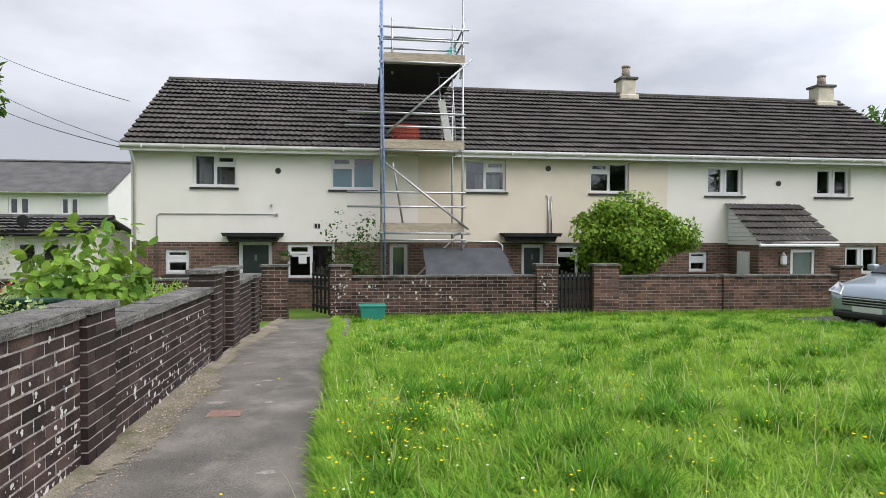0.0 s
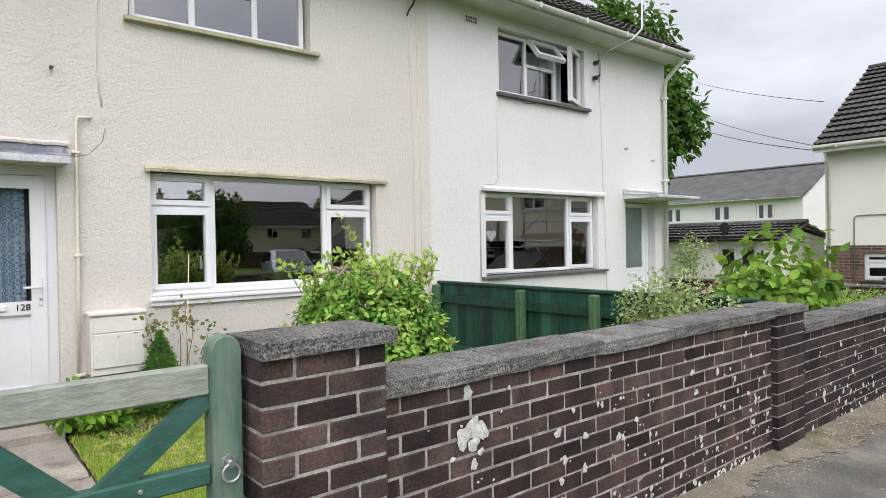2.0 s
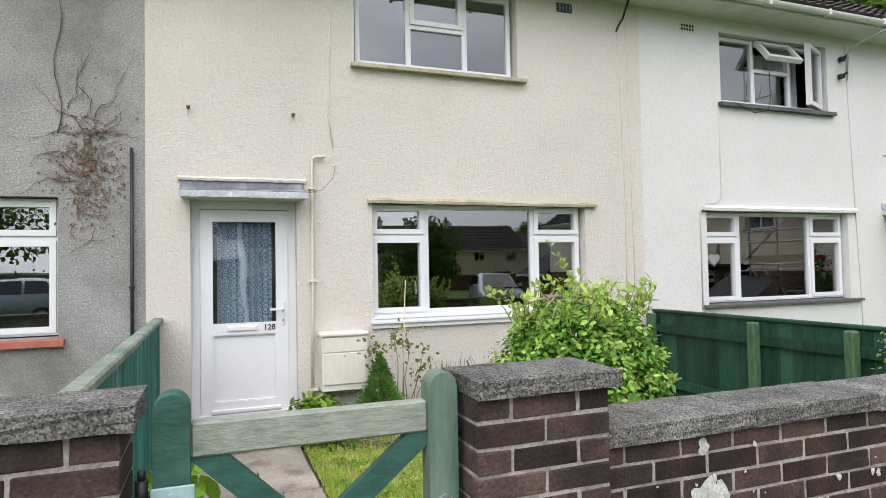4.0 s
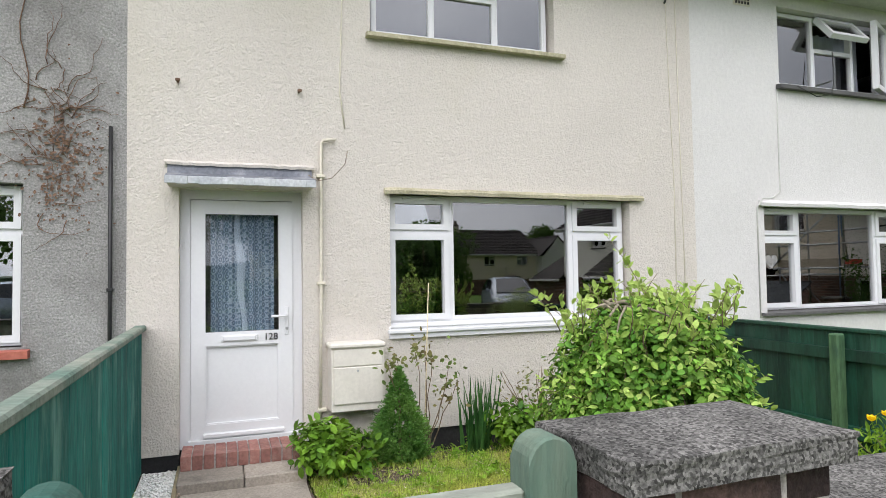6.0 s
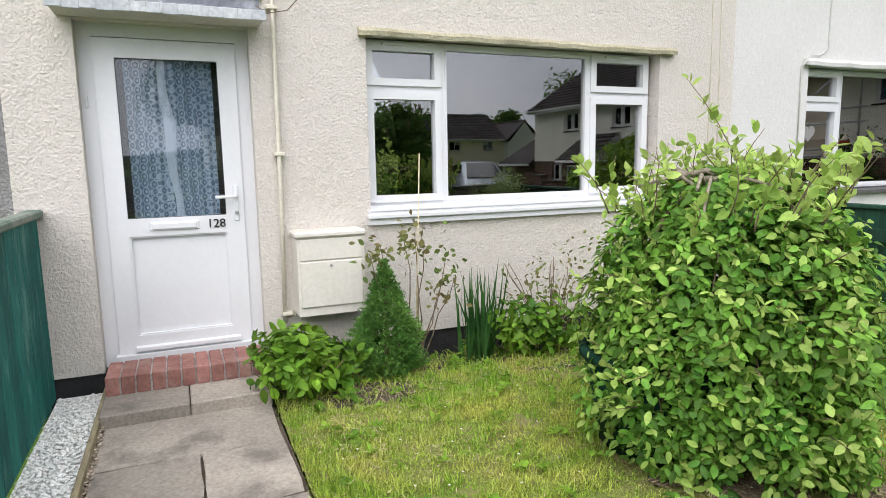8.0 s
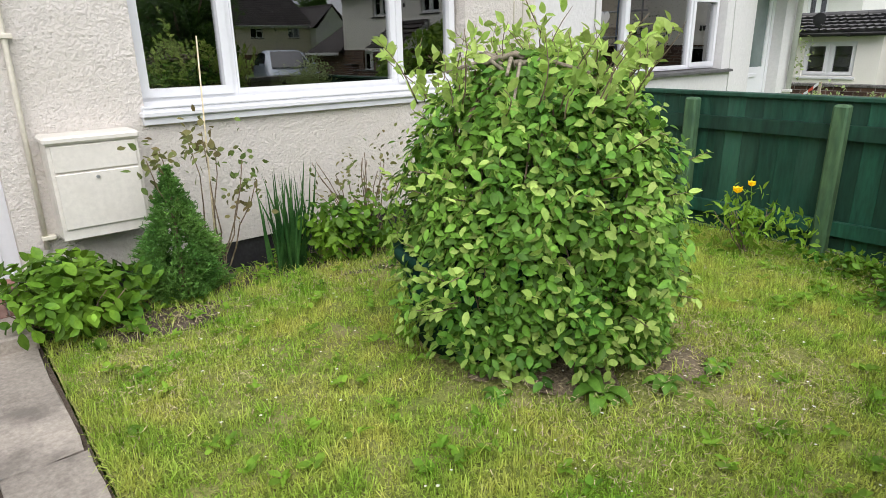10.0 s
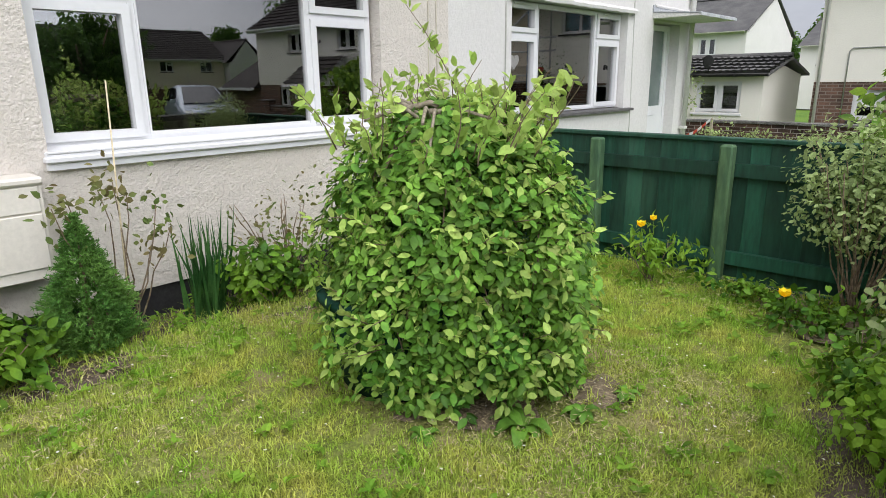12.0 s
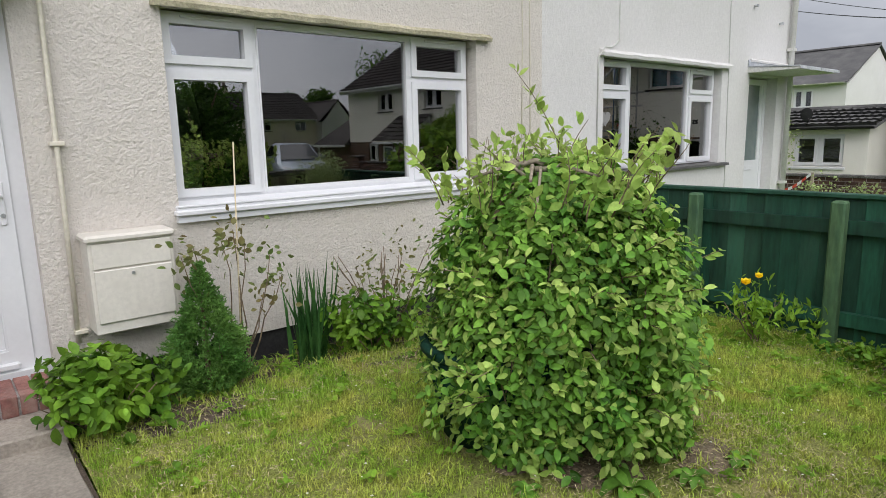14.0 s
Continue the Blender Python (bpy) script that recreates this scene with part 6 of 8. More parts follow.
shrub("leafy_perennial", "large-leaved green plants behind the gate", (-2.3, 0.06, 0.22), (0.22, 0.14, 0.24), 110, 0.12, M_SHRUB, 29, 0.2, 8)
shrub("border_plant", "dark leafy plant in the front border", (-1.88, 3.15, 0.20), (0.20, 0.42, 0.24), 900, 0.042, M_SHRUB, 34, 0.1, 9, twigs=6)
shrub("border_plant", "sprawling green plant by the fence foot", (-2.75, 4.45, 0.08), (0.38, 0.18, 0.09), 300, 0.042, M_HYDR, 35, 0.1, 9, twigs=5)
shrub("border_plant", "dark green leafy clump in the front border", (-2.05, 3.55, 0.14), (0.26, 0.30, 0.17), 520, 0.046, M_HYDR, 36, 0.1, 9, twigs=5)
# broad-leaved weeds at the foot of the willow
for k, (wx, wy, sc) in enumerate(((-2.98, 2.42, 0.10), (-2.86, 2.66, 0.06), (-3.22, 2.12, 0.05), (-2.80, 2.92, 0.05))):
    wd = thing("dock_weed", "broad-leaved dock weed in the lawn", "weed", Matrix.Translation((wx, wy, 0.01)))
    bm = bmesh.new()
    for j in range(13):
        a, ln, lift = j * 2.4 + rn.rand(), sc * rn.uniform(0.8, 1.5), rn.uniform(0.8, 1.7)
        o, sd = Vector((math.cos(a), math.sin(a), 0)), Vector((-math.sin(a), math.cos(a), 0))
        rows = []
        for i in range(8):
            t = i / 7
            c = o * (ln * t) + Vector((0, 0, ln * (lift * t - (lift + 0.25) * t * t * 0.8)))
            hw = ln * 0.22 * math.sin(math.pi * min(1, t * 0.9 + 0.06)) ** 0.7 + 0.002
            wv = Vector((0, 0, 0.10 * hw * math.sin(i * 2.6 + j)))
            rows.append([bm.verts.new(c - sd * hw + wv + Vector((0, 0, hw * 0.35))), bm.verts.new(c), bm.verts.new(c + sd * hw - wv + Vector((0, 0, hw * 0.35)))])
        for p, q in zip(rows, rows[1:]):
            for i in range(2):
                bm.faces.new((p[i], p[i + 1], q[i + 1], q[i])).smooth = True
    part("leaves", bm, M_WILLOW, wd)
# sword-leaved clump
iris = thing("iris_clump", "clump of dark upright sword-shaped leaves", "plant", Matrix.Translation((-5.15, 2.27, -0.04)))
m = 74
out = np.column_stack([rn.normal(size=m) * 0.10, rn.normal(size=m) * 0.11, np.ones(m)])
ob = new("leaves", leaf_mesh("leaves", np.column_stack([rn.normal(size=m) * 0.045, rn.normal(size=m) * 0.045, np.zeros(m)]), out, rn.normal(size=(m, 3)) + np.array([1.0, 0, 0]), rn.uniform(0.34, 0.74, m), np.full(m, 0.038), M_IRIS, NEEDLE, NEEDLE_F))
ob.parent = iris
# rose and its cane
rose = thing("rose_bush", "leggy rose with sparse bronze leaves tied to a cane", "rose", Matrix.Translation((-5.15, 1.80, -0.04)))
tops = [(0.10, -0.30, 0.80), (0.05, -0.22, 0.84), (0.0, 0.02, 0.90), (0.06, 0.20, 0.74), (0.02, 0.28, 0.60), (-0.05, 0.10, 0.82), (0.08, -0.08, 0.86), (0.03, 0.16, 0.52)]
stems(rose, (0, 0, 0), tops, 0.006, seed=31)
pp = np.concatenate([np.array(t)[None] * rn.uniform(0.86, 1.04, (22, 1)) + rn.normal(size=(22, 3)) * 0.05 for t in tops])
ob = new("leaves", leaf_mesh("leaves", pp, rn.normal(size=(len(pp), 3)), rn.normal(size=(len(pp), 3)) + np.array([0.3, 0, 1.0]), rn.uniform(0.03, 0.058, len(pp)), np.full(len(pp), 0.62), M_ROSE))
ob.parent = rose
bm = bmesh.new()
tube(bm, [(-5.14, 1.80, -0.06), (-5.145, 1.86, 1.34)], 0.006, 6, 0.004)
solid("garden_cane", bm, surf("pale_bamboo", (0.55, 0.46, 0.30), (0.62, 0.53, 0.36), 10, 0.7), "pale bamboo cane beside the rose", "cane")
# yellow flowers
for k, (fx, fy, fz, s) in enumerate(((-3.42, 4.30, 0.41, 0.042), (-3.37, 4.36, 0.45, 0.034), (-2.52, 4.12, 0.20, 0.046))):
    fl = thing("yellow_flower", "yellow poppy flower on a thin stem", "flower", Matrix.Translation((fx, fy, 0)))
    m = 6
    a = np.arange(m) * 2 * np.pi / m
    ob = new("petals", leaf_mesh("petals", np.tile([0, 0, fz], (m, 1)), np.column_stack([np.cos(a), np.sin(a), np.full(m, 1.5)]), np.column_stack([-np.cos(a), -np.sin(a), np.full(m, 0.6)]), np.full(m, s * 1.2), np.full(m, 1.1), M_YELLOW))
    ob.parent = fl
    stems(fl, (0, 0, 0), [(0, 0, fz)], 0.003, M_SHRUB, k, "stem")

# ---- soil, lawn blades, meadow ----
def blob(name, cx, cy, rx, ry, z, mat, label, seed, kind="structure"):
    """A thin irregular patch lying on the ground."""
    rg = random.Random(seed)
    ph = [rg.uniform(0, 6) for _ in range(4)]
    bm = bmesh.new()
    mid = bm.verts.new((cx, cy, z))
    ring = []
    for i in range(40):
        a = 2 * math.pi * i / 40
        q = 1 + 0.16 * math.sin(2 * a + ph[0]) + 0.12 * math.sin(5 * a + ph[1]) + 0.08 * math.sin(9 * a + ph[2])
        ring.append(bm.verts.new((cx + rx * q * math.cos(a), cy + ry * q * math.sin(a), z - 0.030)))
    for i in range(40):
        bm.faces.new((mid, ring[i], ring[(i + 1) % 40]))
    return solid(name, bm, mat, label, "soil", kind=kind)


M_SOILD = surf("dusty_litter_soil", (0.17, 0.13, 0.085), (0.25, 0.20, 0.13), 9.0, 0.95, 1.0, 60, fine=0.45, fscale=70, bdist=0.02)
bm = bmesh.new()
rows = []
for i in range(61):
    y = 0.92 + 3.9 * i / 60
    e = -4.93 + 0.07 * math.sin(y * 3.1) + 0.05 * math.sin(y * 7.7)
    rows.append([bm.verts.new((-5.5, y, -0.07)), bm.verts.new((-5.2, y, -0.035 + 0.012 * math.sin(y * 9))), bm.verts.new((e, y, 0.0)), bm.verts.new((e + 0.10, y, 0.014)), bm.verts.new((e + 0.14, y, -0.02))])
for a, b in zip(rows, rows[1:]):
    for k in range(4):
        bm.faces.new((a[k], a[k + 1], b[k + 1], b[k])).smooth = True
solid("soil_bed", bm, M_SOIL, "dark soil bed along the house wall", "soil", kind="structure")
blob("soil_patch", -4.80, 1.40, 0.15, 0.30, 0.034, M_SOIL, "bare soil patch in the lawn", 1)
blob("soil_patch", -2.15, 4.42, 0.42, 0.28, 0.040, M_SOILD, "soil border at the fence corner", 2)
blob("soil_patch", -1.92, 3.35, 0.28, 0.75, 0.042, M_SOIL, "dark soil of the front border", 5)
blob("soil_patch", -2.92, 2.90, 0.16, 0.14, 0.033, M_SOILD, "dry bare patch beside the willow", 6)
blob("soil_patch", -3.42, 2.55, 0.36, 0.40, 0.036, M_SOILD, "bare soil under the willow", 3)

n = 230000
xy = np.column_stack([rn.uniform(-4.95, -1.66, n), rn.uniform(0.905, 4.84, n)])
patch = np.sin(xy[:, 0] * 3.1 + 1) * np.sin(xy[:, 1] * 2.7) + 0.6 * np.sin(xy[:, 0] * 7.3 + xy[:, 1] * 5.1) + rn.normal(size=n) * 0.5
under = (np.hypot(xy[:, 0] + 3.45, xy[:, 1] - 2.6) + rn.normal(size=n) * 0.06) < 0.52
bare = (np.hypot((xy[:, 0] + 4.8) / 0.15, (xy[:, 1] - 1.40) / 0.30) < 1) | (np.hypot((xy[:, 0] + 2.75) / 0.3, (xy[:, 1] - 2.75) / 0.25) < 1) & (rn.rand(n) < 0.7) | (np.hypot((xy[:, 0] + 2.2) / 0.5, (xy[:, 1] - 4.2) / 0.4) < 1)
keep = ~under & ~bare & ((patch > -0.75) | (rn.rand(n) < 0.35))
xy, patch = xy[keep], patch[keep]
edge = (xy[:, 1] < 1.06) | (xy[:, 0] < -4.75)
ln = rn.uniform(0.006, 0.030, len(xy)) * np.clip(0.95 + 0.55 * patch, 0.5, 2.0) * np.where(edge, 1.6, 1)
ob = new("lawn_grass", grass_mesh("lawn_grass", xy, np.full(len(xy), 0.0), ln + 0.012, rn.uniform(0.003, 0.0058, len(xy)), M_LAWN, 5, 2.5))
tagged(ob, "short mown yellow-green grass blades", "grass", kind="stuff")
M_STRAW = surf("dry_straw", (0.40, 0.33, 0.18), (0.50, 0.42, 0.25), 10, 0.9, island=0.3)
n = 26000
xy = np.column_stack([rn.uniform(-4.9, -1.7, n), rn.uniform(0.95, 4.8, n)])
q = np.sin(xy[:, 0] * 2.3 + 2) * np.sin(xy[:, 1] * 2.9 + 1) + rn.normal(size=n) * 0.35
foot_r = np.hypot((xy[:, 0] + 2.85) / 0.55, (xy[:, 1] - 2.95) / 0.45)
xy = xy[(q > 0.5) | (foot_r < 1) | ((xy[:, 0] < -4.45) & (rn.rand(n) < 0.5))]
a = rn.rand(len(xy)) * 2 * np.pi
ob = new("dry_clippings", leaf_mesh("dry_clippings", np.column_stack([xy, rn.uniform(0.034, 0.046, len(xy))]), np.column_stack([np.cos(a), np.sin(a), rn.normal(size=len(xy)) * 0.25]), np.tile([0, 0, 1.0], (len(xy), 1)) + rn.normal(size=(len(xy), 3)) * 0.3, rn.uniform(0.014, 0.034, len(xy)), np.full(len(xy), 0.11), M_STRAW, NEEDLE, NEEDLE_F))
tagged(ob, "dry straw-coloured grass clippings", "grass", kind="stuff")

# taller green tufts and flat weeds in the lawn
tc = np.column_stack([rn.uniform(-4.85, -1.75, 900), rn.uniform(0.98, 4.75, 900)])
tc = tc[np.hypot(tc[:, 0] + 3.45, tc[:, 1] - 2.6) > 0.58]
tt = np.repeat(tc, 16, 0) + rn.normal(size=(len(tc) * 16, 2)) * 0.022
ob = new("lawn_tufts", blade_mesh("lawn_tufts", tt, np.full(len(tt), 0.005), rn.uniform(0.035, 0.075, len(tt)), np.full(len(tt), 0.0042), M_LAWN, 14, 1.8))
tagged(ob, "greener uncut tufts in the lawn", "grass", kind="stuff")
wc = np.column_stack([rn.uniform(-4.8, -1.72, 240), rn.uniform(1.0, 4.75, 240)])
extra = np.column_stack([rn.uniform(-2.9, -1.75, 90), rn.uniform(3.5, 4.7, 90)])
wc = np.concatenate([wc[np.hypot(wc[:, 0] + 3.45, wc[:, 1] - 2.6) > 0.55], extra])
m = 8
a = rn.rand(len(wc) * m) * 2 * np.pi
wp = np.column_stack([np.repeat(wc, m, 0) + rn.normal(size=(len(a), 2)) * 0.012, np.full(len(a), 0.032)])
ob = new("lawn_weeds", leaf_mesh("lawn_weeds", wp, np.column_stack([np.cos(a), np.sin(a), rn.uniform(0.0, 0.7, len(a))]), np.tile([0, 0, 1.0], (len(a), 1)) + rn.normal(size=(len(a), 3)) * 0.3, rn.uniform(0.02, 0.052, len(a)), rn.uniform(0.3, 0.7, len(a)), M_SHRUB, OVATE, OVATE_F))
tagged(ob, "small flat weeds among the lawn grass", "weeds", kind="stuff")
n = 260
px = np.column_stack([rn.uniform(-4.9, -1.8, n), rn.uniform(1.0, 4.7, n), np.full(n, 0.04)])
a = rn.rand(n) * 2 * np.pi
ob = new("fallen_petals", leaf_mesh("fallen_petals", px, np.column_stack([np.cos(a), np.sin(a), np.full(n, 0.1)]), np.tile([0, 0, 1.0], (n, 1)), rn.uniform(0.008, 0.016, n), np.full(n, 0.8), M_PETALW))
tagged(ob, "pale petals and crumbs on the lawn", "litter", kind="stuff")

# weeds and litter in the bed along the house
n = 3800
bx = np.column_stack([rn.uniform(-5.42, -4.72, n), rn.uniform(1.05, 4.8, n)])
bz = np.interp(bx[:, 0], [-5.5, -5.2, -4.9], [-0.07, -0.04, 0.0])
ob = new("bed_grass", blade_mesh("bed_grass", bx, bz, rn.uniform(0.03, 0.12, n), np.full(n, 0.004), M_LAWN, 15, 2.0))
tagged(ob, "straggly grass in the bed under the window", "grass", kind="stuff")
wc = np.column_stack([rn.uniform(-5.40, -4.78, 170), rn.uniform(1.25, 4.75, 170)])
m = 9
a = rn.rand(len(wc) * m) * 2 * np.pi
wp = np.column_stack([np.repeat(wc, m, 0) + rn.normal(size=(len(a), 2)) * 0.02, -0.035 + rn.rand(len(a)) * 0.08])
ob = new("bed_weeds", leaf_mesh("bed_weeds", wp, np.column_stack([np.cos(a), np.sin(a), rn.uniform(0.0, 0.9, len(a))]), np.tile([0, 0, 1.0], (len(a), 1)) + rn.normal(size=(len(a), 3)) * 0.3, rn.uniform(0.025, 0.055, len(a)), rn.uniform(0.4, 0.7, len(a)), M_SHRUB, OVATE, OVATE_F))
tagged(ob, "small leafy weeds in the bed under the window", "weeds", kind="stuff")
n = 1500
bx = np.column_stack([rn.uniform(-5.3, -4.65, n), rn.uniform(1.2, 4.6, n)])
a = rn.rand(n) * 2 * np.pi
ob = new("straw_litter", leaf_mesh("straw_litter", np.column_stack([bx, np.interp(bx[:, 0], [-5.5, -5.2, -4.9, -4.8], [-0.06, -0.025, 0.012, 0.03])]), np.column_stack([np.cos(a), np.sin(a), rn.normal(size=n) * 0.25]), np.tile([0, 0, 1.0], (n, 1)) + rn.normal(size=(n, 3)) * 0.3, rn.uniform(0.03, 0.08, n), np.full(n, 0.06), M_STRAW, NEEDLE, NEEDLE_F))
tagged(ob, "dry straw and twigs along the bed edge", "litter", kind="stuff")

# meadow of arching tussocks, denser near the path
def meadow(name, label, tx, ty, nb, ln, mat, seed, bend, reach, wide=1.0):
    """Clumps of arching blades round the given roots."""
    rg = np.random.RandomState(seed)
    ta = rg.rand(len(tx) * nb) * 2 * np.pi
    tr = rg.rand(len(ta)) ** 0.7 * (reach + np.repeat(0.006 * ty, nb))
    bx, by = np.repeat(tx, nb) + tr * np.cos(ta), np.repeat(ty, nb) + tr * np.sin(ta)
    lean = np.repeat(2.2 + 1.3 * np.sin(tx * 1.3 + 2) + 0.9 * np.sin(ty * 1.7), nb)
    turn = np.where(rg.rand(len(ta)) < 0.28, lean, ta)
    width = np.repeat(0.0062 + 0.0010 * (ty - 0.5), nb) * rg.uniform(0.7, 1.4, len(ta)) * wide
    ob = new(name, blade_mesh(name, np.column_stack([bx, by]), ground_z(by) - 0.06, np.repeat(ln, nb) * rg.uniform(0.55, 1.2, len(ta)) + 0.05, width, mat, seed + 100, bend, turn))
    return tagged(ob, label, "grass", kind="stuff")


def edge_x(y):
    """Where the grass begins beside the path."""
    return np.interp(y, [1.0, 4.0, 13.0], [0.07, 0.03, -0.22]) + 0.03 * np.sin(y * 2.3)


nt = 10500
dd = 1.8 + 11.6 * rn.rand(nt) ** 1.35
ty = 0.4 + dd
tx = edge_x(ty) + rn.rand(nt) ** 1.1 * (1.6 + dd * 1.05)
ok = (ty < 13.5) & (tx < 13) & ~((tx > 8.8) & (ty < 12.6))
tx, ty = tx[ok], ty[ok]
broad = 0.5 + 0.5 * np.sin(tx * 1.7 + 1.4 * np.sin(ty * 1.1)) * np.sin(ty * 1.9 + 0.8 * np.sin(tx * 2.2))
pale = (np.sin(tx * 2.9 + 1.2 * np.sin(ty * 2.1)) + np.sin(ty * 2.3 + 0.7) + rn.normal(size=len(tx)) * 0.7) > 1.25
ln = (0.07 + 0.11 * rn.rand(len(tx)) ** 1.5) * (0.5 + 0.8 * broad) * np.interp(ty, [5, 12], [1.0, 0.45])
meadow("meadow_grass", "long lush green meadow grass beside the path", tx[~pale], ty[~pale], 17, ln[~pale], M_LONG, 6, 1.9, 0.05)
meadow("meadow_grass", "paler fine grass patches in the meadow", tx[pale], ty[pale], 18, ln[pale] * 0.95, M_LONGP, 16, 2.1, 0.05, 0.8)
nt = 300
ty = 2.4 + 10.8 * rn.rand(nt) ** 1.3
tx = 0.05 + rn.rand(nt) * np.minimum(1.3 + ty * 0.95, 8.6)
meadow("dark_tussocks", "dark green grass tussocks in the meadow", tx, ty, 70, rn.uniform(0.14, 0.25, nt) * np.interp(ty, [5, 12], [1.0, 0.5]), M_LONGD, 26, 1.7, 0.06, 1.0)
n = 30000
xx, yy = rn.uniform(0.06, 6, n), rn.uniform(-6, 2.2, n)
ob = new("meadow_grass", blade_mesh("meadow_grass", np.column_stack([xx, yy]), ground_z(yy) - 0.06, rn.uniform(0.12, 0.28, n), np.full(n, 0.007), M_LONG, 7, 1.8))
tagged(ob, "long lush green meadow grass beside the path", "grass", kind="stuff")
# grass lapping over the path edge
n = 15000
yy = 1.2 + 12 * rn.rand(n) ** 1.3
xx = edge_x(yy) + 0.02 + rn.normal(size=n) * 0.045
ob = new("path_edge_grass", blade_mesh("path_edge_grass", np.column_stack([xx, yy]), ground_z(yy) - 0.03, rn.uniform(0.07, 0.17, n), 0.005 + 0.0006 * yy, M_LONG, 17, 1.9, np.full(n, math.pi), 0.9))
tagged(ob, "grass leaning over the edge of the path", "grass", kind="stuff")
# pale seed heads, buttercups, daisies
n = 900
d = 2.4 + 10 * rn.rand(n) ** 1.3
yy, xx = 0.4 + d, -0.1 + rn.rand(n) ** 1.2 * (1.5 + d)
M_SEED = leaf_mat("pale_grass_stalk", (0.36, 0.42, 0.16), (0.46, 0.48, 0.26), island=0.2)
ob = new("grass_stalks", blade_mesh("grass_stalks", np.column_stack([xx, yy]), ground_z(yy) - 0.06, rn.uniform(0.22, 0.38, n) * np.interp(yy, [5, 12], [1.0, 0.55]), 0.004 + 0.0005 * yy, M_SEED, 8, 0.9))
tagged(ob, "pale seed-head stalks in the meadow", "grass", kind="stuff")


def flowers(name, label, xx, yy, lift, size, mat, m=5, cup=0.6):
    zz = ground_z(yy) + lift
    pos = np.repeat(np.column_stack([xx, yy, zz]), m, 0)
    a = np.tile(np.arange(m) * 2 * np.pi / m, len(yy)) + np.repeat(rn.rand(len(yy)) * 6, m)
    ob = new(name, leaf_mesh(name, pos, np.column_stack([np.cos(a), np.sin(a), np.full(len(a), cup)]), np.tile([0, 0, 1.0], (len(a), 1)) + rn.normal(size=(len(a), 3)) * 0.2, np.repeat(size, m), np.full(len(a), 1.0), mat))
    return tagged(ob, label, "flowers", kind="stuff")


n = 260
d = 2.6 + 10 * rn.rand(n) ** 1.2
yy, xx = 0.5 + d, 0.05 + rn.rand(n) ** 1.3 * (0.5 + 0.8 * d)
yy = np.concatenate([yy, rn.normal(size=100) * 0.7 + 4.9])
xx = np.concatenate([xx, rn.normal(size=100) * 0.35 + 0.62])
flowers("buttercups", "yellow buttercups in the meadow", xx, yy, rn.uniform(0.15, 0.25, len(yy)) * np.interp(yy, [5, 12], [1.0, 0.5]), rn.uniform(0.009, 0.014, len(yy)), M_YELLOW)
n = 130
yy, xx = 2.8 + 9 * rn.rand(n) ** 1.4, 0.0 + rn.rand(n) ** 1.5 * 5
flowers("daisies", "small white daisies and clover heads in the meadow", xx, yy, rn.uniform(0.13, 0.22, n) * np.interp(yy, [5, 12], [1.0, 0.5]), rn.uniform(0.008, 0.015, n), M_PETALW, 6, 0.9)
# weeds along the far wall and the path edge
n = 9000
xx, yy = rn.uniform(-0.3, 11.3, n), 13.5 + rn.rand(n) * 0.14
ob = new("wall_weeds", grass_mesh("wall_weeds", np.column_stack([xx, yy]), ground_z(yy) - 0.05, rn.uniform(0.05, 0.17, n), np.full(n, 0.010), M_LONG, 12, 0.8))
tagged(ob, "tall grass at the foot of the brick wall", "grass", kind="stuff")

# ---- path details ----
bm = bmesh.new()
rows = []
for i in range(520):
    y = -3 + 16.5 * i / 519
    e = -1.20 + 0.07 * math.sin(y * 1.3) + 0.05 * math.sin(y * 4.1) + rn.uniform(-0.05, 0.05)
    g = float(ground_z(y))
    rows.append([bm.verts.new((-1.43, y, g + 0.03)), bm.verts.new((-1.34, y, g + 0.014)), bm.verts.new((e, y, g + 0.0045))])
for a, b in zip(rows, rows[1:]):
    for k in range(2):
        bm.faces.new((a[k], a[k + 1], b[k + 1], b[k])).smooth = True
M_GRIT = surf("sandy_path_grit", (0.17, 0.148, 0.11), (0.27, 0.235, 0.18), 3.0, 0.95, 1.0, 120, fine=0.4, fscale=90, stain=(0.075, 0.085, 0.022), sscale=2.6, samt=0.8, bdist=0.012)
solid("path_verge", bm, M_GRIT, "sandy mossy grit along the wall foot", "path", kind="structure")
M_IRON = surf("rusty_iron_cover", (0.19, 0.112, 0.088), (0.24, 0.145, 0.115), 12, 0.8, 0.6, 120, fine=0.3)
for cx, cy, w, h in ((-0.84, 5.6, 0.24, 0.17), (-0.72, 3.45, 0.26, 0.26)):
    g = float(ground_z(cy))
    mh = thing("access_cover", "small rusty iron access cover set in the path", "cover", Matrix.Translation((cx, cy, g)))
    bm = bmesh.new()
    rbox(bm, -w / 2, w / 2, -h / 2, h / 2, -0.02, 0.008, 0.003)
    part("lid", bm, M_IRON, mh)
    bm = bmesh.new()
    frame_t = bmesh.new()
    box(frame_t, -w / 2 - 0.008, w / 2 + 0.008, -h / 2 - 0.008, h / 2 + 0.008, -0.02, 0.005)
    add_mesh(bm, frame_t)
    part("surround", bm, M_GRIT, mh)
M_FLECK = surf("pale_path_scuffs", (0.22, 0.205, 0.18), (0.30, 0.28, 0.25), 9.0, 0.95, 0.5, 120, fine=0.3)
bm = bmesh.new()
rg = random.Random(8)
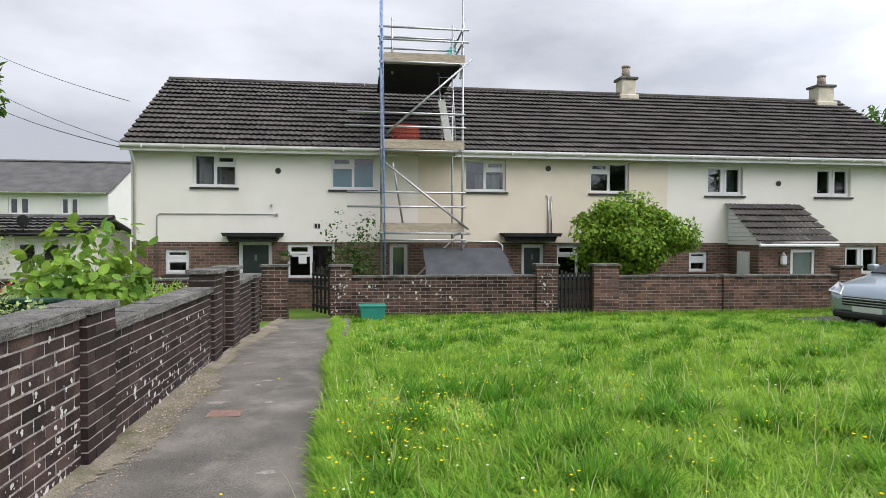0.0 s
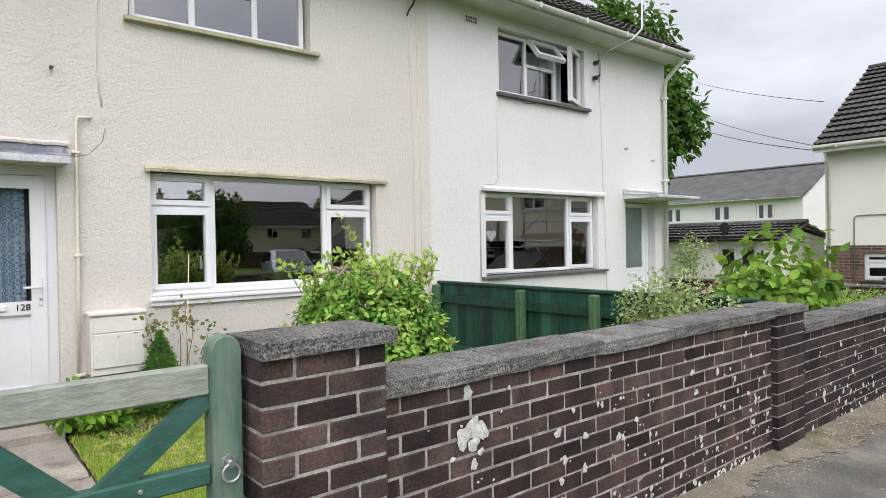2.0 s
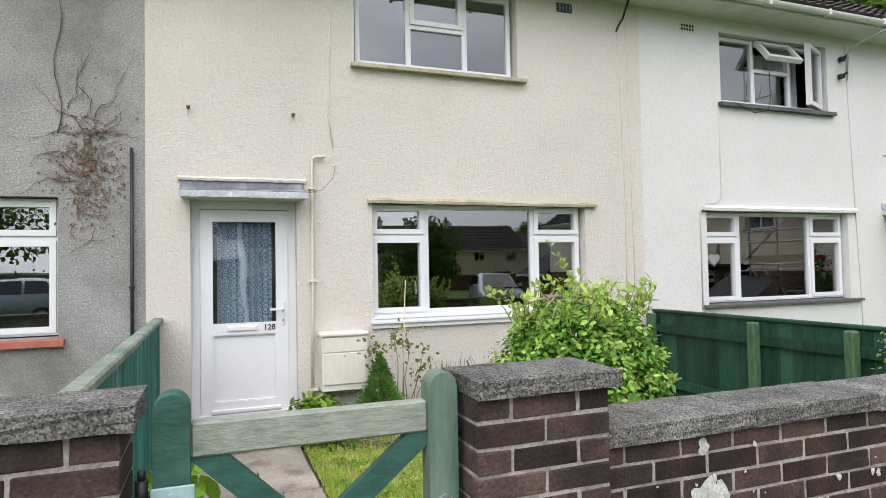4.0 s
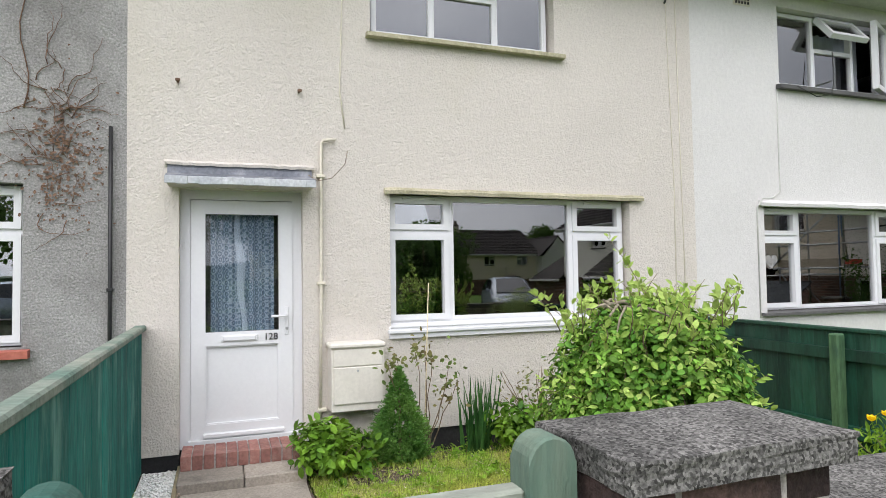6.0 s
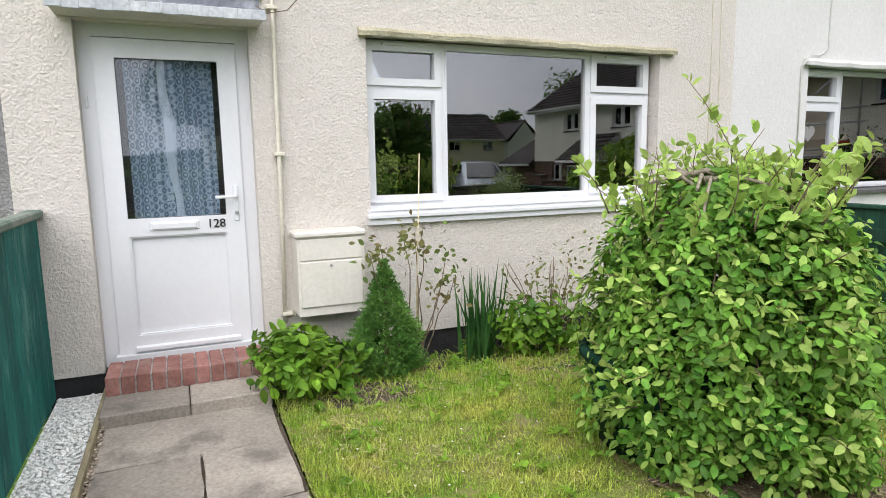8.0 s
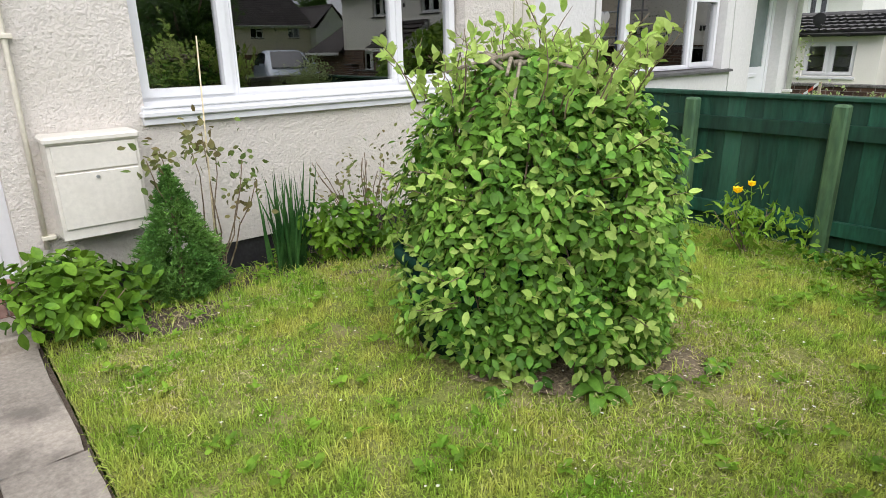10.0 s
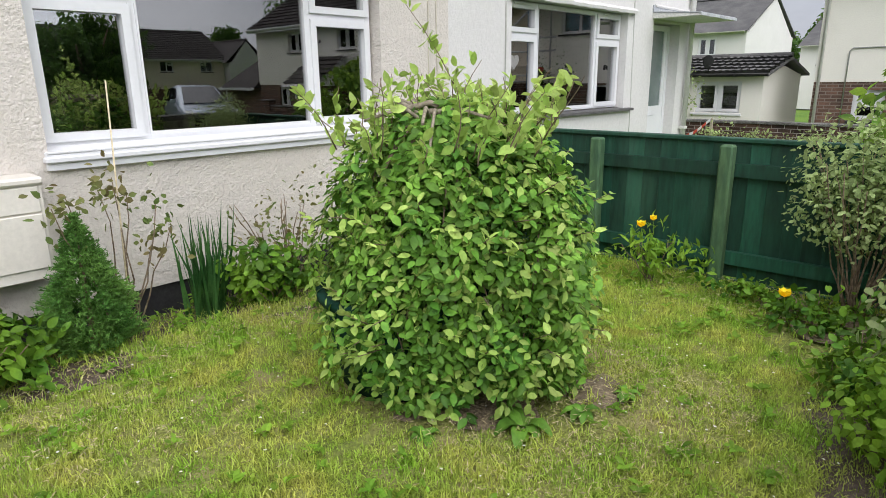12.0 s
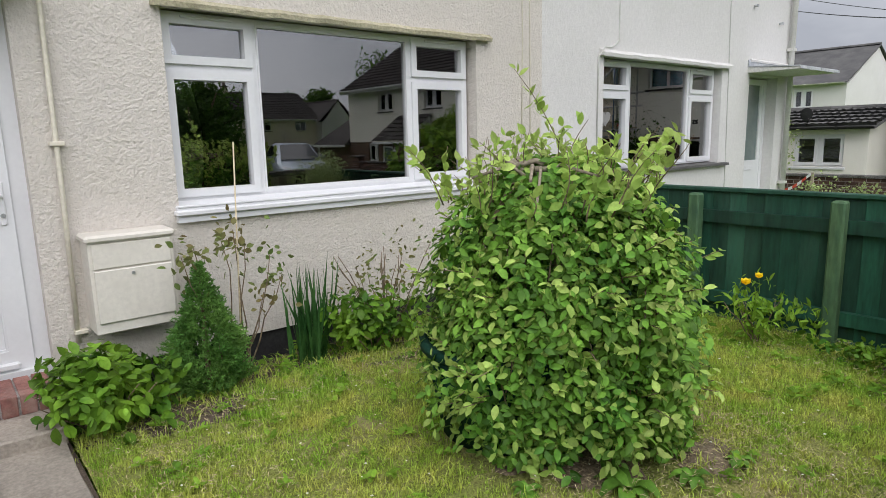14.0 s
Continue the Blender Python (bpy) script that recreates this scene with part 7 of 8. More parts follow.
for k in range(48):
    y = 1.6 + 10 * rg.random() ** 1.3
    x, r = rg.uniform(-1.1, -0.3), rg.choice((0.008, 0.012, 0.02, 0.035)) * rg.uniform(0.7, 1.4)
    el, ph = rg.uniform(0.5, 2.2), rg.uniform(0, 6)
    z = float(ground_z(y)) + 0.0045
    ring = [bm.verts.new((x + r * el * math.cos(t) * (1 + 0.3 * math.sin(3 * t + ph)), y + r * math.sin(t) * (1 + 0.3 * math.sin(5 * t + ph)), z)) for t in [2 * math.pi * i / 14 for i in range(14)]]
    bm.faces.new(ring)
solid("path_scuffs", bm, M_FLECK, "pale scuffs and crumbs on the tarmac", "marks", kind="stuff")
pebbles("path_litter", -1.40, -1.12, 1.5, 7.0, -0.045, 2600, 0.008, M_PEA, 4, "loose grit at the wall foot")


def lichens(wall, spots, face, label="pale lichen spots"):
    """Irregular crusts of lichen on a wall face: (y, z, radius) for each."""
    rg = random.Random(77)
    bm = bmesh.new()
    for y, z, r in spots:
        ph = [rg.uniform(0, 6) for _ in range(3)]
        k = 16
        mid = bm.verts.new((face + 0.0075, y, z))
        ring = []
        for i in range(k):
            a = 2 * math.pi * i / k
            q = r * (1 + 0.18 * math.sin(2 * a + ph[0]) + 0.14 * math.sin(3 * a + ph[1]) + 0.1 * math.sin(5 * a + ph[2]))
            ring.append(bm.verts.new((face + 0.0045, y + q * math.cos(a), z + q * math.sin(a))))
        for i in range(k):
            bm.faces.new((mid, ring[i], ring[(i + 1) % k]))
    return tagged(part("lichen", bm, M_LICHEN, wall, label), kind="stuff")


rg = random.Random(13)
spots = [(1.772, 0.817, 0.026), (1.745, 0.645, 0.038), (1.80, 0.668, 0.042), (1.845, 0.655, 0.034), (1.80, 0.612, 0.030), (1.815, 0.705, 0.013), (1.69, 0.575, 0.012), (1.80, 0.53, 0.020), (1.36, 0.68, 0.010), (2.0, 0.80, 0.010), (2.30, 0.55, 0.022), (2.62, 0.62, 0.014), (2.75, 0.44, 0.020)]
for k in range(260):
    y = 1.5 + 2.9 * rg.random() ** 0.8
    z = 0.80 * rg.random() ** 2.2
    spots.append((y, z, rg.choice((0.004, 0.005, 0.007, 0.009, 0.013, 0.018)) * rg.uniform(0.8, 1.2)))
lichens(near_wall, spots, FACE)
lichens(front_wall, [(0.1 + 2.1 * rg.random(), 0.44 * rg.random() - 0.02, rg.choice((0.008, 0.014, 0.024)) * rg.uniform(0.8, 1.3)) for k in range(34)], -0.047)
lichens(front_wall, [(rg.choice((-0.38, 4.07)) + 0.40 * rg.random(), -0.3 + 0.95 * rg.random(), rg.choice((0.008, 0.014, 0.02)) * rg.uniform(0.7, 1.3)) for k in range(56)], 0.003, "pale lichen on the gate piers")
lichens(mid_wall, [(4.9 + 2.75 * rg.random(), -0.05 + 0.62 * rg.random() ** 2.2, rg.choice((0.006, 0.009, 0.013, 0.022)) * rg.uniform(0.8, 1.2)) for k in range(150)], FACE)

# ---- far houses: doors, canopies, porch, chimneys ----
M_DARKDOOR = surf("dark_green_door", (0.02, 0.03, 0.028), (0.03, 0.042, 0.038), 4, 0.35, fine=0.05)
M_FELT = surf("black_felt_and_dark_boards", (0.012, 0.012, 0.012), (0.022, 0.022, 0.022), 6, 0.9, 0.4, 60, fine=0.3)


def far_door(house, u0, u1, z0, z1):
    d = new("front_door")
    d.parent = house
    tagged(d, "dark front door in a white frame")
    bm = bmesh.new()
    frame_ring(bm, u0, u1, z0, z1, 0.09, 0.10, 0.17)
    part("door_frame", bm, M_UPVC, d)
    bm = bmesh.new()
    rbox(bm, u0 + 0.09, u1 - 0.09, 0.12, 0.16, z0 + 0.09, z1 - 0.09, 0.004)
    part("door_leaf", bm, M_DARKDOOR, d)
    bm = bmesh.new()
    rbox(bm, (u0 + u1) / 2 - 0.03, (u0 + u1) / 2 + 0.03, 0.105, 0.121, z0 + 1.25, z0 + 1.40, 0.003)
    part("glazed_light", bm, M_FROST, d)
    bm = bmesh.new()
    tube(bm, [(u1 - 0.15, 0.12, z0 + 0.95), (u1 - 0.15, 0.08, z0 + 0.95), (u1 - 0.24, 0.08, z0 + 0.95)], 0.012, 6)
    part("handle", bm, M_STEEL, d)


def felt_canopy(house, u0, u1, z):
    c = new("canopy")
    c.parent = house
    tagged(c, "black felted door canopy")
    bm = bmesh.new()
    prism(bm, [(u0 + 0.12, z - 0.22), (u1 - 0.12, z - 0.22), (u1 - 0.06, z - 0.09), (u0 + 0.06, z - 0.09)], -0.42, 0.0)
    prism(bm, [(u0 - 0.0, z - 0.09), (u1 + 0.0, z - 0.09), (u1 + 0.05, z), (u0 - 0.05, z)], -0.52, 0.0)
    part("felt_roof", bm, M_FELT, c)


far_door(house_fa, -2.80, -1.98, FZ, 1.18)
far_door(house_fb, 4.48, 5.10, FZ, 1.12)
felt_canopy(house_fa, -3.06, -1.72, 1.40)
felt_canopy(house_fb, 3.92, 5.38, 1.42)
for h, u, z in ((house_fa, -1.82, 2.96), (house_fb, 5.19, 3.14), (house_fc, 11.87, 2.84)):
    bm = bmesh.new()
    tube(bm, [(u, 0.02, z), (u, -0.02, z)], 0.075, 18)
    part("vent_hole", bm, M_BLACK, h, "round black wall vent")
bm = bmesh.new()
tube(bm, [(-4.72, -0.02, 0.0), (-4.72, -0.02, 1.80), (-4.66, -0.02, 1.86), (-2.0, -0.02, 1.87), (-1.88, -0.05, 1.87)], 0.014, 6)
part("conduit", bm, M_STEEL, house_fa, "thin grey wall conduit")
for z, u in ((2.10, -1.98), (1.86, -1.85)):
    bm = bmesh.new()
    rbox(bm, u - 0.03, u + 0.03, -0.08, 0.0, z - 0.03, z + 0.03, 0.01)
    part("wall_bracket", bm, M_STEEL, house_fa)
bm = bmesh.new()
for i in range(2):
    box(bm, -0.92 + i * 0.08, -0.86 + i * 0.08, -0.012, 0.01, 1.52, 1.64)
part("air_brick", bm, M_BLACKP, house_fa)
bm = bmesh.new()
tube(bm, [(5.19, -0.03, 1.3), (5.19, -0.03, 2.4), (5.12, -0.03, 2.42)], 0.018, 6)
tube(bm, [(5.28, -0.03, 1.3), (5.28, -0.03, 2.4)], 0.018, 6)
part("wall_pipe", bm, M_STEEL, house_fb)
bm = bmesh.new()
tube(bm, [(-5.22, -0.06, -0.4), (-5.22, -0.06, 3.1), (-5.22, -0.36, 3.42)], 0.034, 8)
part("downpipe", bm, M_UPVC_OLD, house_fa, "pale corner downpipe")
bm = bmesh.new()
box(bm, -5.44, 1.71, -0.36, -0.335, FE - 0.10, FE + 0.08)
part("fascia", bm, M_UPVC_OLD, house_fa)
for h, a, b in ((house_fb, 1.71, 8.57), (house_fc, 8.57, 16.72)):
    bm = bmesh.new()
    box(bm, a, b, -0.36, -0.335, FE - 0.10, FE + 0.08)
    part("fascia", bm, M_UPVC, h)
M_BLUEBLIND = surf("blue_blind", (0.22, 0.58, 0.68), (0.28, 0.64, 0.74), 2, 0.8)
curtain(house_fa, -0.50, 0.60, 2.50, 3.15, 0.22, M_BLUEBLIND, 2)
curtain(house_fa, 1.02, 1.42, -0.2, 1.1, 0.36)
curtain(house_fa, -3.84, -3.3, 2.58, 3.3, 0.5, M_CURT, 3)
curtain(house_fb, 3.3, 3.98, 2.55, 3.0, 0.5, M_CURT, 4)
curtain(house_fc, 10.35, 10.75, 2.52, 3.28, 0.36, M_CURT, 4)
curtain(house_fc, 13.55, 14.08, 2.52, 3.28, 0.36, M_CURT, 5)
curtain(house_fc, 14.5, 15.0, 0.3, 1.05, 0.36, M_CURT, 4)
bm = bmesh.new()
rbox(bm, -1.33, -1.13, 0.085, 0.10, 0.62, 0.82, 0.003)
part("window_sticker", bm, M_UPVC, house_fa, "white square notice in the window")

M_CHIM = surf("cream_chimney_render", (0.62, 0.57, 0.45), (0.55, 0.50, 0.40), 3, 0.9, 0.5, 50, fine=0.1, stain=(0.30, 0.28, 0.24), sscale=2, samt=0.5)
M_POT = surf("clay_chimney_pot", (0.30, 0.24, 0.19), (0.36, 0.30, 0.24), 5, 0.85, fine=0.15)
for h, u0, u1, pot in ((house_fb, 8.66, 9.22, 0.36), (house_fc, 15.72, 16.38, 0.32)):
    ch = new("chimney")
    ch.parent = h
    tagged(ch, "cream rendered chimney with clay pot")
    m = (u0 + u1) / 2
    bm = bmesh.new()
    rbox(bm, u0 + 0.03, u1 - 0.03, 3.36, 3.84, 5.5, 6.50, 0.02)
    part("shaft", bm, M_CHIM, ch)
    bm = bmesh.new()
    rbox(bm, u0 - 0.03, u1 + 0.03, 3.30, 3.90, 6.47, 6.56, 0.02)
    part("cap", bm, M_COPING, ch)
    bm = bmesh.new()
    tube(bm, [(m, 3.6, 6.56), (m, 3.6, 6.58 + pot)], 0.15, 12, 0.12)
    tube(bm, [(m, 3.6, 6.54 + pot), (m, 3.6, 6.60 + pot)], 0.145, 12)
    part("pot", bm, M_POT, ch)
    bm = bmesh.new()
    rbox(bm, u0 - 0.05, u1 + 0.05, 3.28, 3.92, 5.80, 5.98, 0.03)
    part("flashing", bm, M_CHIM, ch)

basket = thing("hanging_basket", "dark hanging basket on a bracket by the door", "basket", Matrix.Translation((-1.64, 16.33, 0.80)))
bm = bmesh.new()
bmesh.ops.create_uvsphere(bm, u_segments=14, v_segments=8, radius=0.15)
for v in bm.verts:
    v.co.z = min(v.co.z, 0.03)
part("bowl", bm, M_BARK, basket)
bm = bmesh.new()
tube(bm, [(0, 0.26, 0.34), (0, 0.0, 0.36)], 0.012, 6)
for k in range(3):
    a = 2.1 * k
    tube(bm, [(0, 0, 0.36), (0.14 * math.cos(a), 0.14 * math.sin(a), 0.03)], 0.005, 4)
part("bracket", bm, M_BLACK, basket)
leaf_cloud("leaves", basket, (0, 0, 0.05), (0.17, 0.17, 0.10), 160, 0.05, M_DARKLEAF, 71)

# porch of the end house
porch = new("porch")
porch.parent = house_fc
tagged(porch, "brick porch with a tiled lean-to roof")
bm = bmesh.new()
roof_tiles(bm, 10.25, 12.48, -1.50, 1.20, -0.02, 2.24, 0.28, 0.30)
part("roof", bm, M_TILE, porch)
bm = bmesh.new()
wall_cells(bm, 10.40, 12.30, FZ, 1.12, -1.30, -1.15, [(11.30, 12.0, FZ, 1.02)])
box(bm, 10.40, 10.55, -1.15, 0.0, FZ, 1.12)
box(bm, 12.15, 12.30, -1.15, 0.0, FZ, 1.12)
part("wall", bm, M_BANDB, porch)
bm = bmesh.new()
for k in range(9):
    z0 = 1.13 + k * 0.115
    f = (z0 - 1.13) / 1.05
    box(bm, 10.36 + 0.004 * (k % 2), 10.40, -1.42 * (1 - f) + 0.0, 0.0, z0, z0 + 0.105)
rbox(bm, 10.25, 12.48, -1.58, -1.51, 1.09, 1.17, 0.02)
part("cladding", bm, M_UPVC, porch, "white plastic boarding")
bm = bmesh.new()
frame_ring(bm, 11.30, 12.0, FZ, 1.02, 0.08, -1.28, -1.20)
part("door_frame", bm, M_UPVC, porch)
bm = bmesh.new()
box(bm, 11.38, 11.92, -1.25, -1.23, FZ + 0.08, 0.94)
part("door_glass", bm, M_FROST, porch)
bm = bmesh.new()
rbox(bm, 10.98, 11.14, -1.42, -1.30, 0.62, 0.86, 0.03)
tube(bm, [(11.06, -1.36, 0.86), (11.06, -1.36, 0.95)], 0.07, 8, 0.01)
part("wall_lantern", bm, M_UPVC, porch, "white wall lantern")
bm = bmesh.new()
rbox(bm, 10.35, 10.398, -0.95, -0.45, 0.0, 0.95, 0.004)
part("side_window", bm, M_UPVC, porch)

# ---- scaffold ----
scaf = thing("scaffold_tower", "galvanised tube scaffold tower with boarded platforms", "scaffold", Matrix.Translation((0, 15.3, 0)))
M_BLUEN = surf("blue_tape_wrap", (0.12, 0.19, 0.40), (0.30, 0.38, 0.52), 9, 0.6, fine=0.2)
M_BOARD = surf("scaffold_board", (0.33, 0.28, 0.21), (0.42, 0.36, 0.28), 4, 0.9, 0.3, 50, fine=0.25, stretch=(0.2, 1, 1))


def pole(a, b, mat=None, r=0.026):
    bm = bmesh.new()
    tube(bm, [a, b], r, 8)
    return part("pole", bm, mat or M_STEEL, scaf)


for x0, y0, top in ((0.72, 0.0, 7.6), (2.66, 0.0, 7.3), (0.76, 1.0, 7.2), (2.56, 1.0, 6.7), (1.02, 0.95, 6.8)):
    pole((x0, y0, -0.45 if x0 != 1.02 else 5.4), (x0, y0, top))
for dx, z0, z1 in ((0.07, 0.4, 6.9), (-0.03, 2.2, 7.6), (0.03, 4.2, 6.9)):
    pole((0.74 + dx, -0.06, z0), (0.70 + dx * 0.4, -0.06, z1), M_BLUEN, 0.02)
for z, a, b in ((6.25, 0.66, 2.80), (5.96, 0.66, 2.80), (5.44, 0.66, 2.72), (4.24, -0.08, 2.72), (3.92, -0.14, 2.72), (3.36, 0.66, 2.72), (2.37, -0.08, 2.74), (2.03, -0.08, 2.74), (1.40, 0.66, 2.85), (1.24, 0.66, 2.74)):
    pole((a, -0.04, z), (b, -0.04, z))
    if z > 5:
        pole((a, 1.03, z + 0.1), (b - 0.1, 1.03, z + 0.1))
for x0 in (0.72, 2.62):
    for z in (6.2, 5.9, 5.4, 3.40, 1.42):
        pole((x0, -0.15, z), (x0, 1.15, z))
for a, b in (((0.84, -0.07, 3.75), (2.86, -0.07, 5.55)), ((0.82, -0.07, 3.05), (2.80, -0.07, 1.50)), ((2.6, 0.0, 5.1), (2.85, 0.9, 6.9)), ((1.3, 0.9, 1.6), (1.0, 0.2, 3.1)), ((0.9, 0.4, -0.4), (2.6, 0.3, 1.4))):
    pole(a, b)
for z, nk in ((5.46, 14), (3.42, 4), (1.45, 4)):
    for k in range(nk):
        bm = bmesh.new()
        rbox(bm, 0.70, 2.64, 0.02 + k * 0.235, 0.245 + k * 0.235, z, z + 0.038, 0.004)
        # top platform's dark underside is put into the colour of its rear boards
        part("board", bm, M_FELT if nk > 5 and k else M_BOARD, scaf)
    bm = bmesh.new()
    rbox(bm, 0.70, 2.70, -0.035, 0.0, z - 0.02, z + 0.20, 0.004)
    part("toe_board", bm, M_BOARD, scaf)
M_GNET = surf("green_debris_net", (0.05, 0.42, 0.34), (0.08, 0.50, 0.40), 4, 0.8, fine=0.3)
bm = bmesh.new()
for k in range(12):
    for j in range(10):
        x0, z0 = 2.12 + k * 0.045, 5.5 + j * 0.085
        if x0 - 2.12 > (z0 - 5.5) * 0.55:
            box(bm, x0, x0 + 0.034, 1.0, 1.006, z0, z0 + 0.07)
tagged(part("debris_net", bm, M_GNET, scaf, "torn green debris netting"), kind="stuff")
M_RED = surf("red_mesh_guard", (0.55, 0.07, 0.04), (0.62, 0.10, 0.06), 6, 0.7)
bm = bmesh.new()
for k in range(14):
    tube(bm, [(0.98 + k * 0.048, 0.05, 3.62), (0.98 + k * 0.048, 0.05, 3.98)], 0.008, 4)
for k in range(9):
    tube(bm, [(0.98, 0.05, 3.62 + k * 0.045), (1.62, 0.05, 3.62 + k * 0.045)], 0.008, 4)
part("brick_guard", bm, M_RED, scaf, "red mesh brick guard")
bm = bmesh.new()
rbox(bm, 0.75, 1.2, 0.3, 0.7, 1.5, 1.62, 0.01)
part("red_tray", bm, M_RED, scaf)
bm = bmesh.new()
for s in (0, 0.34):
    tube(bm, [(2.28 + s, 0.75, 3.45), (2.18 + s, 0.95, 5.7)], 0.02, 6)
for k in range(9):
    tube(bm, [(2.28 - k * 0.0115, 0.75 + k * 0.022, 3.6 + k * 0.25), (2.62 - k * 0.0115, 0.75 + k * 0.022, 3.6 + k * 0.25)], 0.014, 5)
part("ladder", bm, M_STEEL, scaf)
bm = bmesh.new()
t = bmesh.new()
rbox(t, -0.09, 0.09, -0.02, 0.02, 0, 1.1, 0.004)
add_mesh(bm, t, pose(2.42, 0.55, 3.6, 8, -12, 0))
part("pale_plank", bm, M_UPVC_OLD, scaf)

# ---- things in the far front gardens ----
bm = bmesh.new()
prism(bm, [(1.80, -0.45), (3.62, -0.45), (3.62, 0.42), (1.80, 0.42)], 14.55, 15.35)
store = thing("storage_shed", "low garden store with a grey felt roof", "shed")
part("body", bm, M_BOARD, store)
M_GREYF = surf("grey_roof_felt", (0.045, 0.05, 0.054), (0.066, 0.071, 0.077), 3, 0.9, 0.3, 60, fine=0.12)
for k in range(2):
    a, b = (0.43, 0.72) if k == 0 else (0.72, 1.02)
    y0, y1 = (14.4, 14.9) if k == 0 else (14.9, 15.4)
    bm = bmesh.new()
    v = [bm.verts.new(p) for p in ((1.70, y0, a), (3.74, y0, a), (3.74 - 0.06 * (k + 1), y1, b), (1.70 + 0.02, y1, b))]
    w = [bm.verts.new(q.co + Vector((0, 0, 0.035))) for q in v]
    bm.faces.new(v)
    bm.faces.new(w)
    for i in range(4):
        bm.faces.new((v[i], v[(i + 1) % 4], w[(i + 1) % 4], w[i]))
    part("roof_sheet", bm, M_GREYF, store)
bm = bmesh.new()
tube(bm, [(2.75, 15.6, 0.5), (2.75, 15.6, 1.10), (2.85, 15.6, 1.2), (3.6, 15.6, 1.2), (3.72, 15.6, 1.1), (3.72, 15.6, 0.4)], 0.022, 8)
solid("metal_rail", bm, M_STEEL, "bent galvanised rail behind the garden store", "rail")
M_TEAL = surf("green_recycling_plastic", (0.02, 0.20, 0.16), (0.03, 0.24, 0.19), 4, 0.45, fine=0.06)
rb = thing("recycling_box", "green plastic recycling box with lid by the wall", "box", pose(0.47, 13.42, -0.42, 0, 0, 4))
bm = bmesh.new()
lo = [bm.verts.new(p) for p in ((-0.22, -0.16, 0), (0.22, -0.16, 0), (0.22, 0.16, 0), (-0.22, 0.16, 0))]
hi = [bm.verts.new((p.co.x * 1.18, p.co.y * 1.15, 0.31)) for p in lo]
bm.faces.new(lo)
bm.faces.new(hi)
for i in range(4):
    bm.faces.new((lo[i], lo[(i + 1) % 4], hi[(i + 1) % 4], hi[i]))
part("body", bm, M_TEAL, rb)
bm = bmesh.new()
rbox(bm, -0.285, 0.285, -0.205, 0.205, 0.31, 0.345, 0.01)
part("lid", bm, M_TEAL, rb)


def slat_gate(m, width, height, n, label, mat):
    g = thing("slatted_gate", label, "gate", m)
    for k in range(n):
        bm = bmesh.new()
        u = width * k / (n - 1)
        top = height - 0.10 * math.sin(math.pi * k / (n - 1)) + (0.05 if k in (0, n - 1) else 0)
        rbox(bm, u - 0.03, u + 0.03, -0.015, 0.015, 0.06, top, 0.005)
        part("slat", bm, mat, g)
    for z in (0.2, height * 0.55, height - 0.22):
        bm = bmesh.new()
        rbox(bm, 0, width, 0.015, 0.045, z - 0.035, z + 0.035, 0.005)
        part("rail", bm, mat, g)
    return g


slat_gate(pose(-0.42, 13.75, -0.38, 0, 0, 118), 0.80, 1.10, 5, "black slatted timber gate standing open", M_FELT)
slat_gate(pose(4.56, 13.82, -0.42, 0, 0, 2), 0.78, 1.05, 9, "black slatted gate in the brick wall", M_FELT)
M_BRNW = surf("dark_brown_timber", (0.05, 0.035, 0.025), (0.075, 0.05, 0.035), 5, 0.8, fine=0.25)
slat_gate(pose(-1.50, 8.14, -0.1, 0, 0, 90), 0.57, 0.92, 5, "dark brown slatted gate between brick piers", M_BRNW)

shrub("climbing_rose", "straggly climbing rose by the scaffold", (0.10, 15.2, 0.95), (0.75, 0.35, 1.05), 1300, 0.08, M_DARKLEAF, 41, 0.2, 13)


def tree(name, label, x, y, z, h_trunk, r_trunk, centre_z, radii, n, size, mat, seed, lumps=22):
    t = thing(name, label, "tree", Matrix.Translation((x, y, z)))
    rg = random.Random(seed)
    bm = bmesh.new()
    tube(bm, [(0, 0, -0.1), (0.03, 0, h_trunk * 0.5), (0, 0.04, h_trunk), (0, 0, centre_z)], r_trunk, 8, r_trunk * 0.4)
    for k in range(9):
        a = k * 0.7 + rg.uniform(-0.2, 0.2)
        b = Vector((0, 0, h_trunk * rg.uniform(0.7, 1.1)))
        e = Vector((radii[0] * 0.7 * math.cos(a), radii[1] * 0.7 * math.sin(a), centre_z + radii[2] * rg.uniform(-0.3, 0.6)))
        tube(bm, [b, b.lerp(e, 0.5) + Vector((0, 0, 0.1)), e], r_trunk * 0.45, 6, r_trunk * 0.1)
    part("trunk", bm, M_BARK, t)
    leaf_cloud("crown", t, (0, 0, centre_z), radii, n, size, mat, seed, 0.4, lumps, inner=0.6, spread=(0.20, 0.36))
    return t


tree("golden_tree", "small golden-green tree in the front garden", 6.85, 15.0, -0.5, 0.7, 0.06, 1.88, (1.72, 1.1, 0.98), 30000, 0.095, M_GOLDT, 42, 60)
tree("garden_tree", "tall leafy tree behind the white house", -9.95, 15.0, -0.4, 3.2, 0.22, 5.0, (2.0, 2.2, 4.0), 30000, 0.22, M_TREE, 43, 64)
shrub("fig_shrub", "lime-green broad-leaved shrub behind the wall", (-2.22, 6.25, 0.80), (0.58, 0.62, 0.70), 1500, 0.105, M_VINE, 44, 0.5, 15, width=0.74)
shrub("hedge_shrub", "dark mixed shrubs in the next garden", (-3.3, 6.9, 0.40), (0.95, 0.95, 0.45), 2600, 0.06, M_DARKLEAF, 45, 0.2, 12)
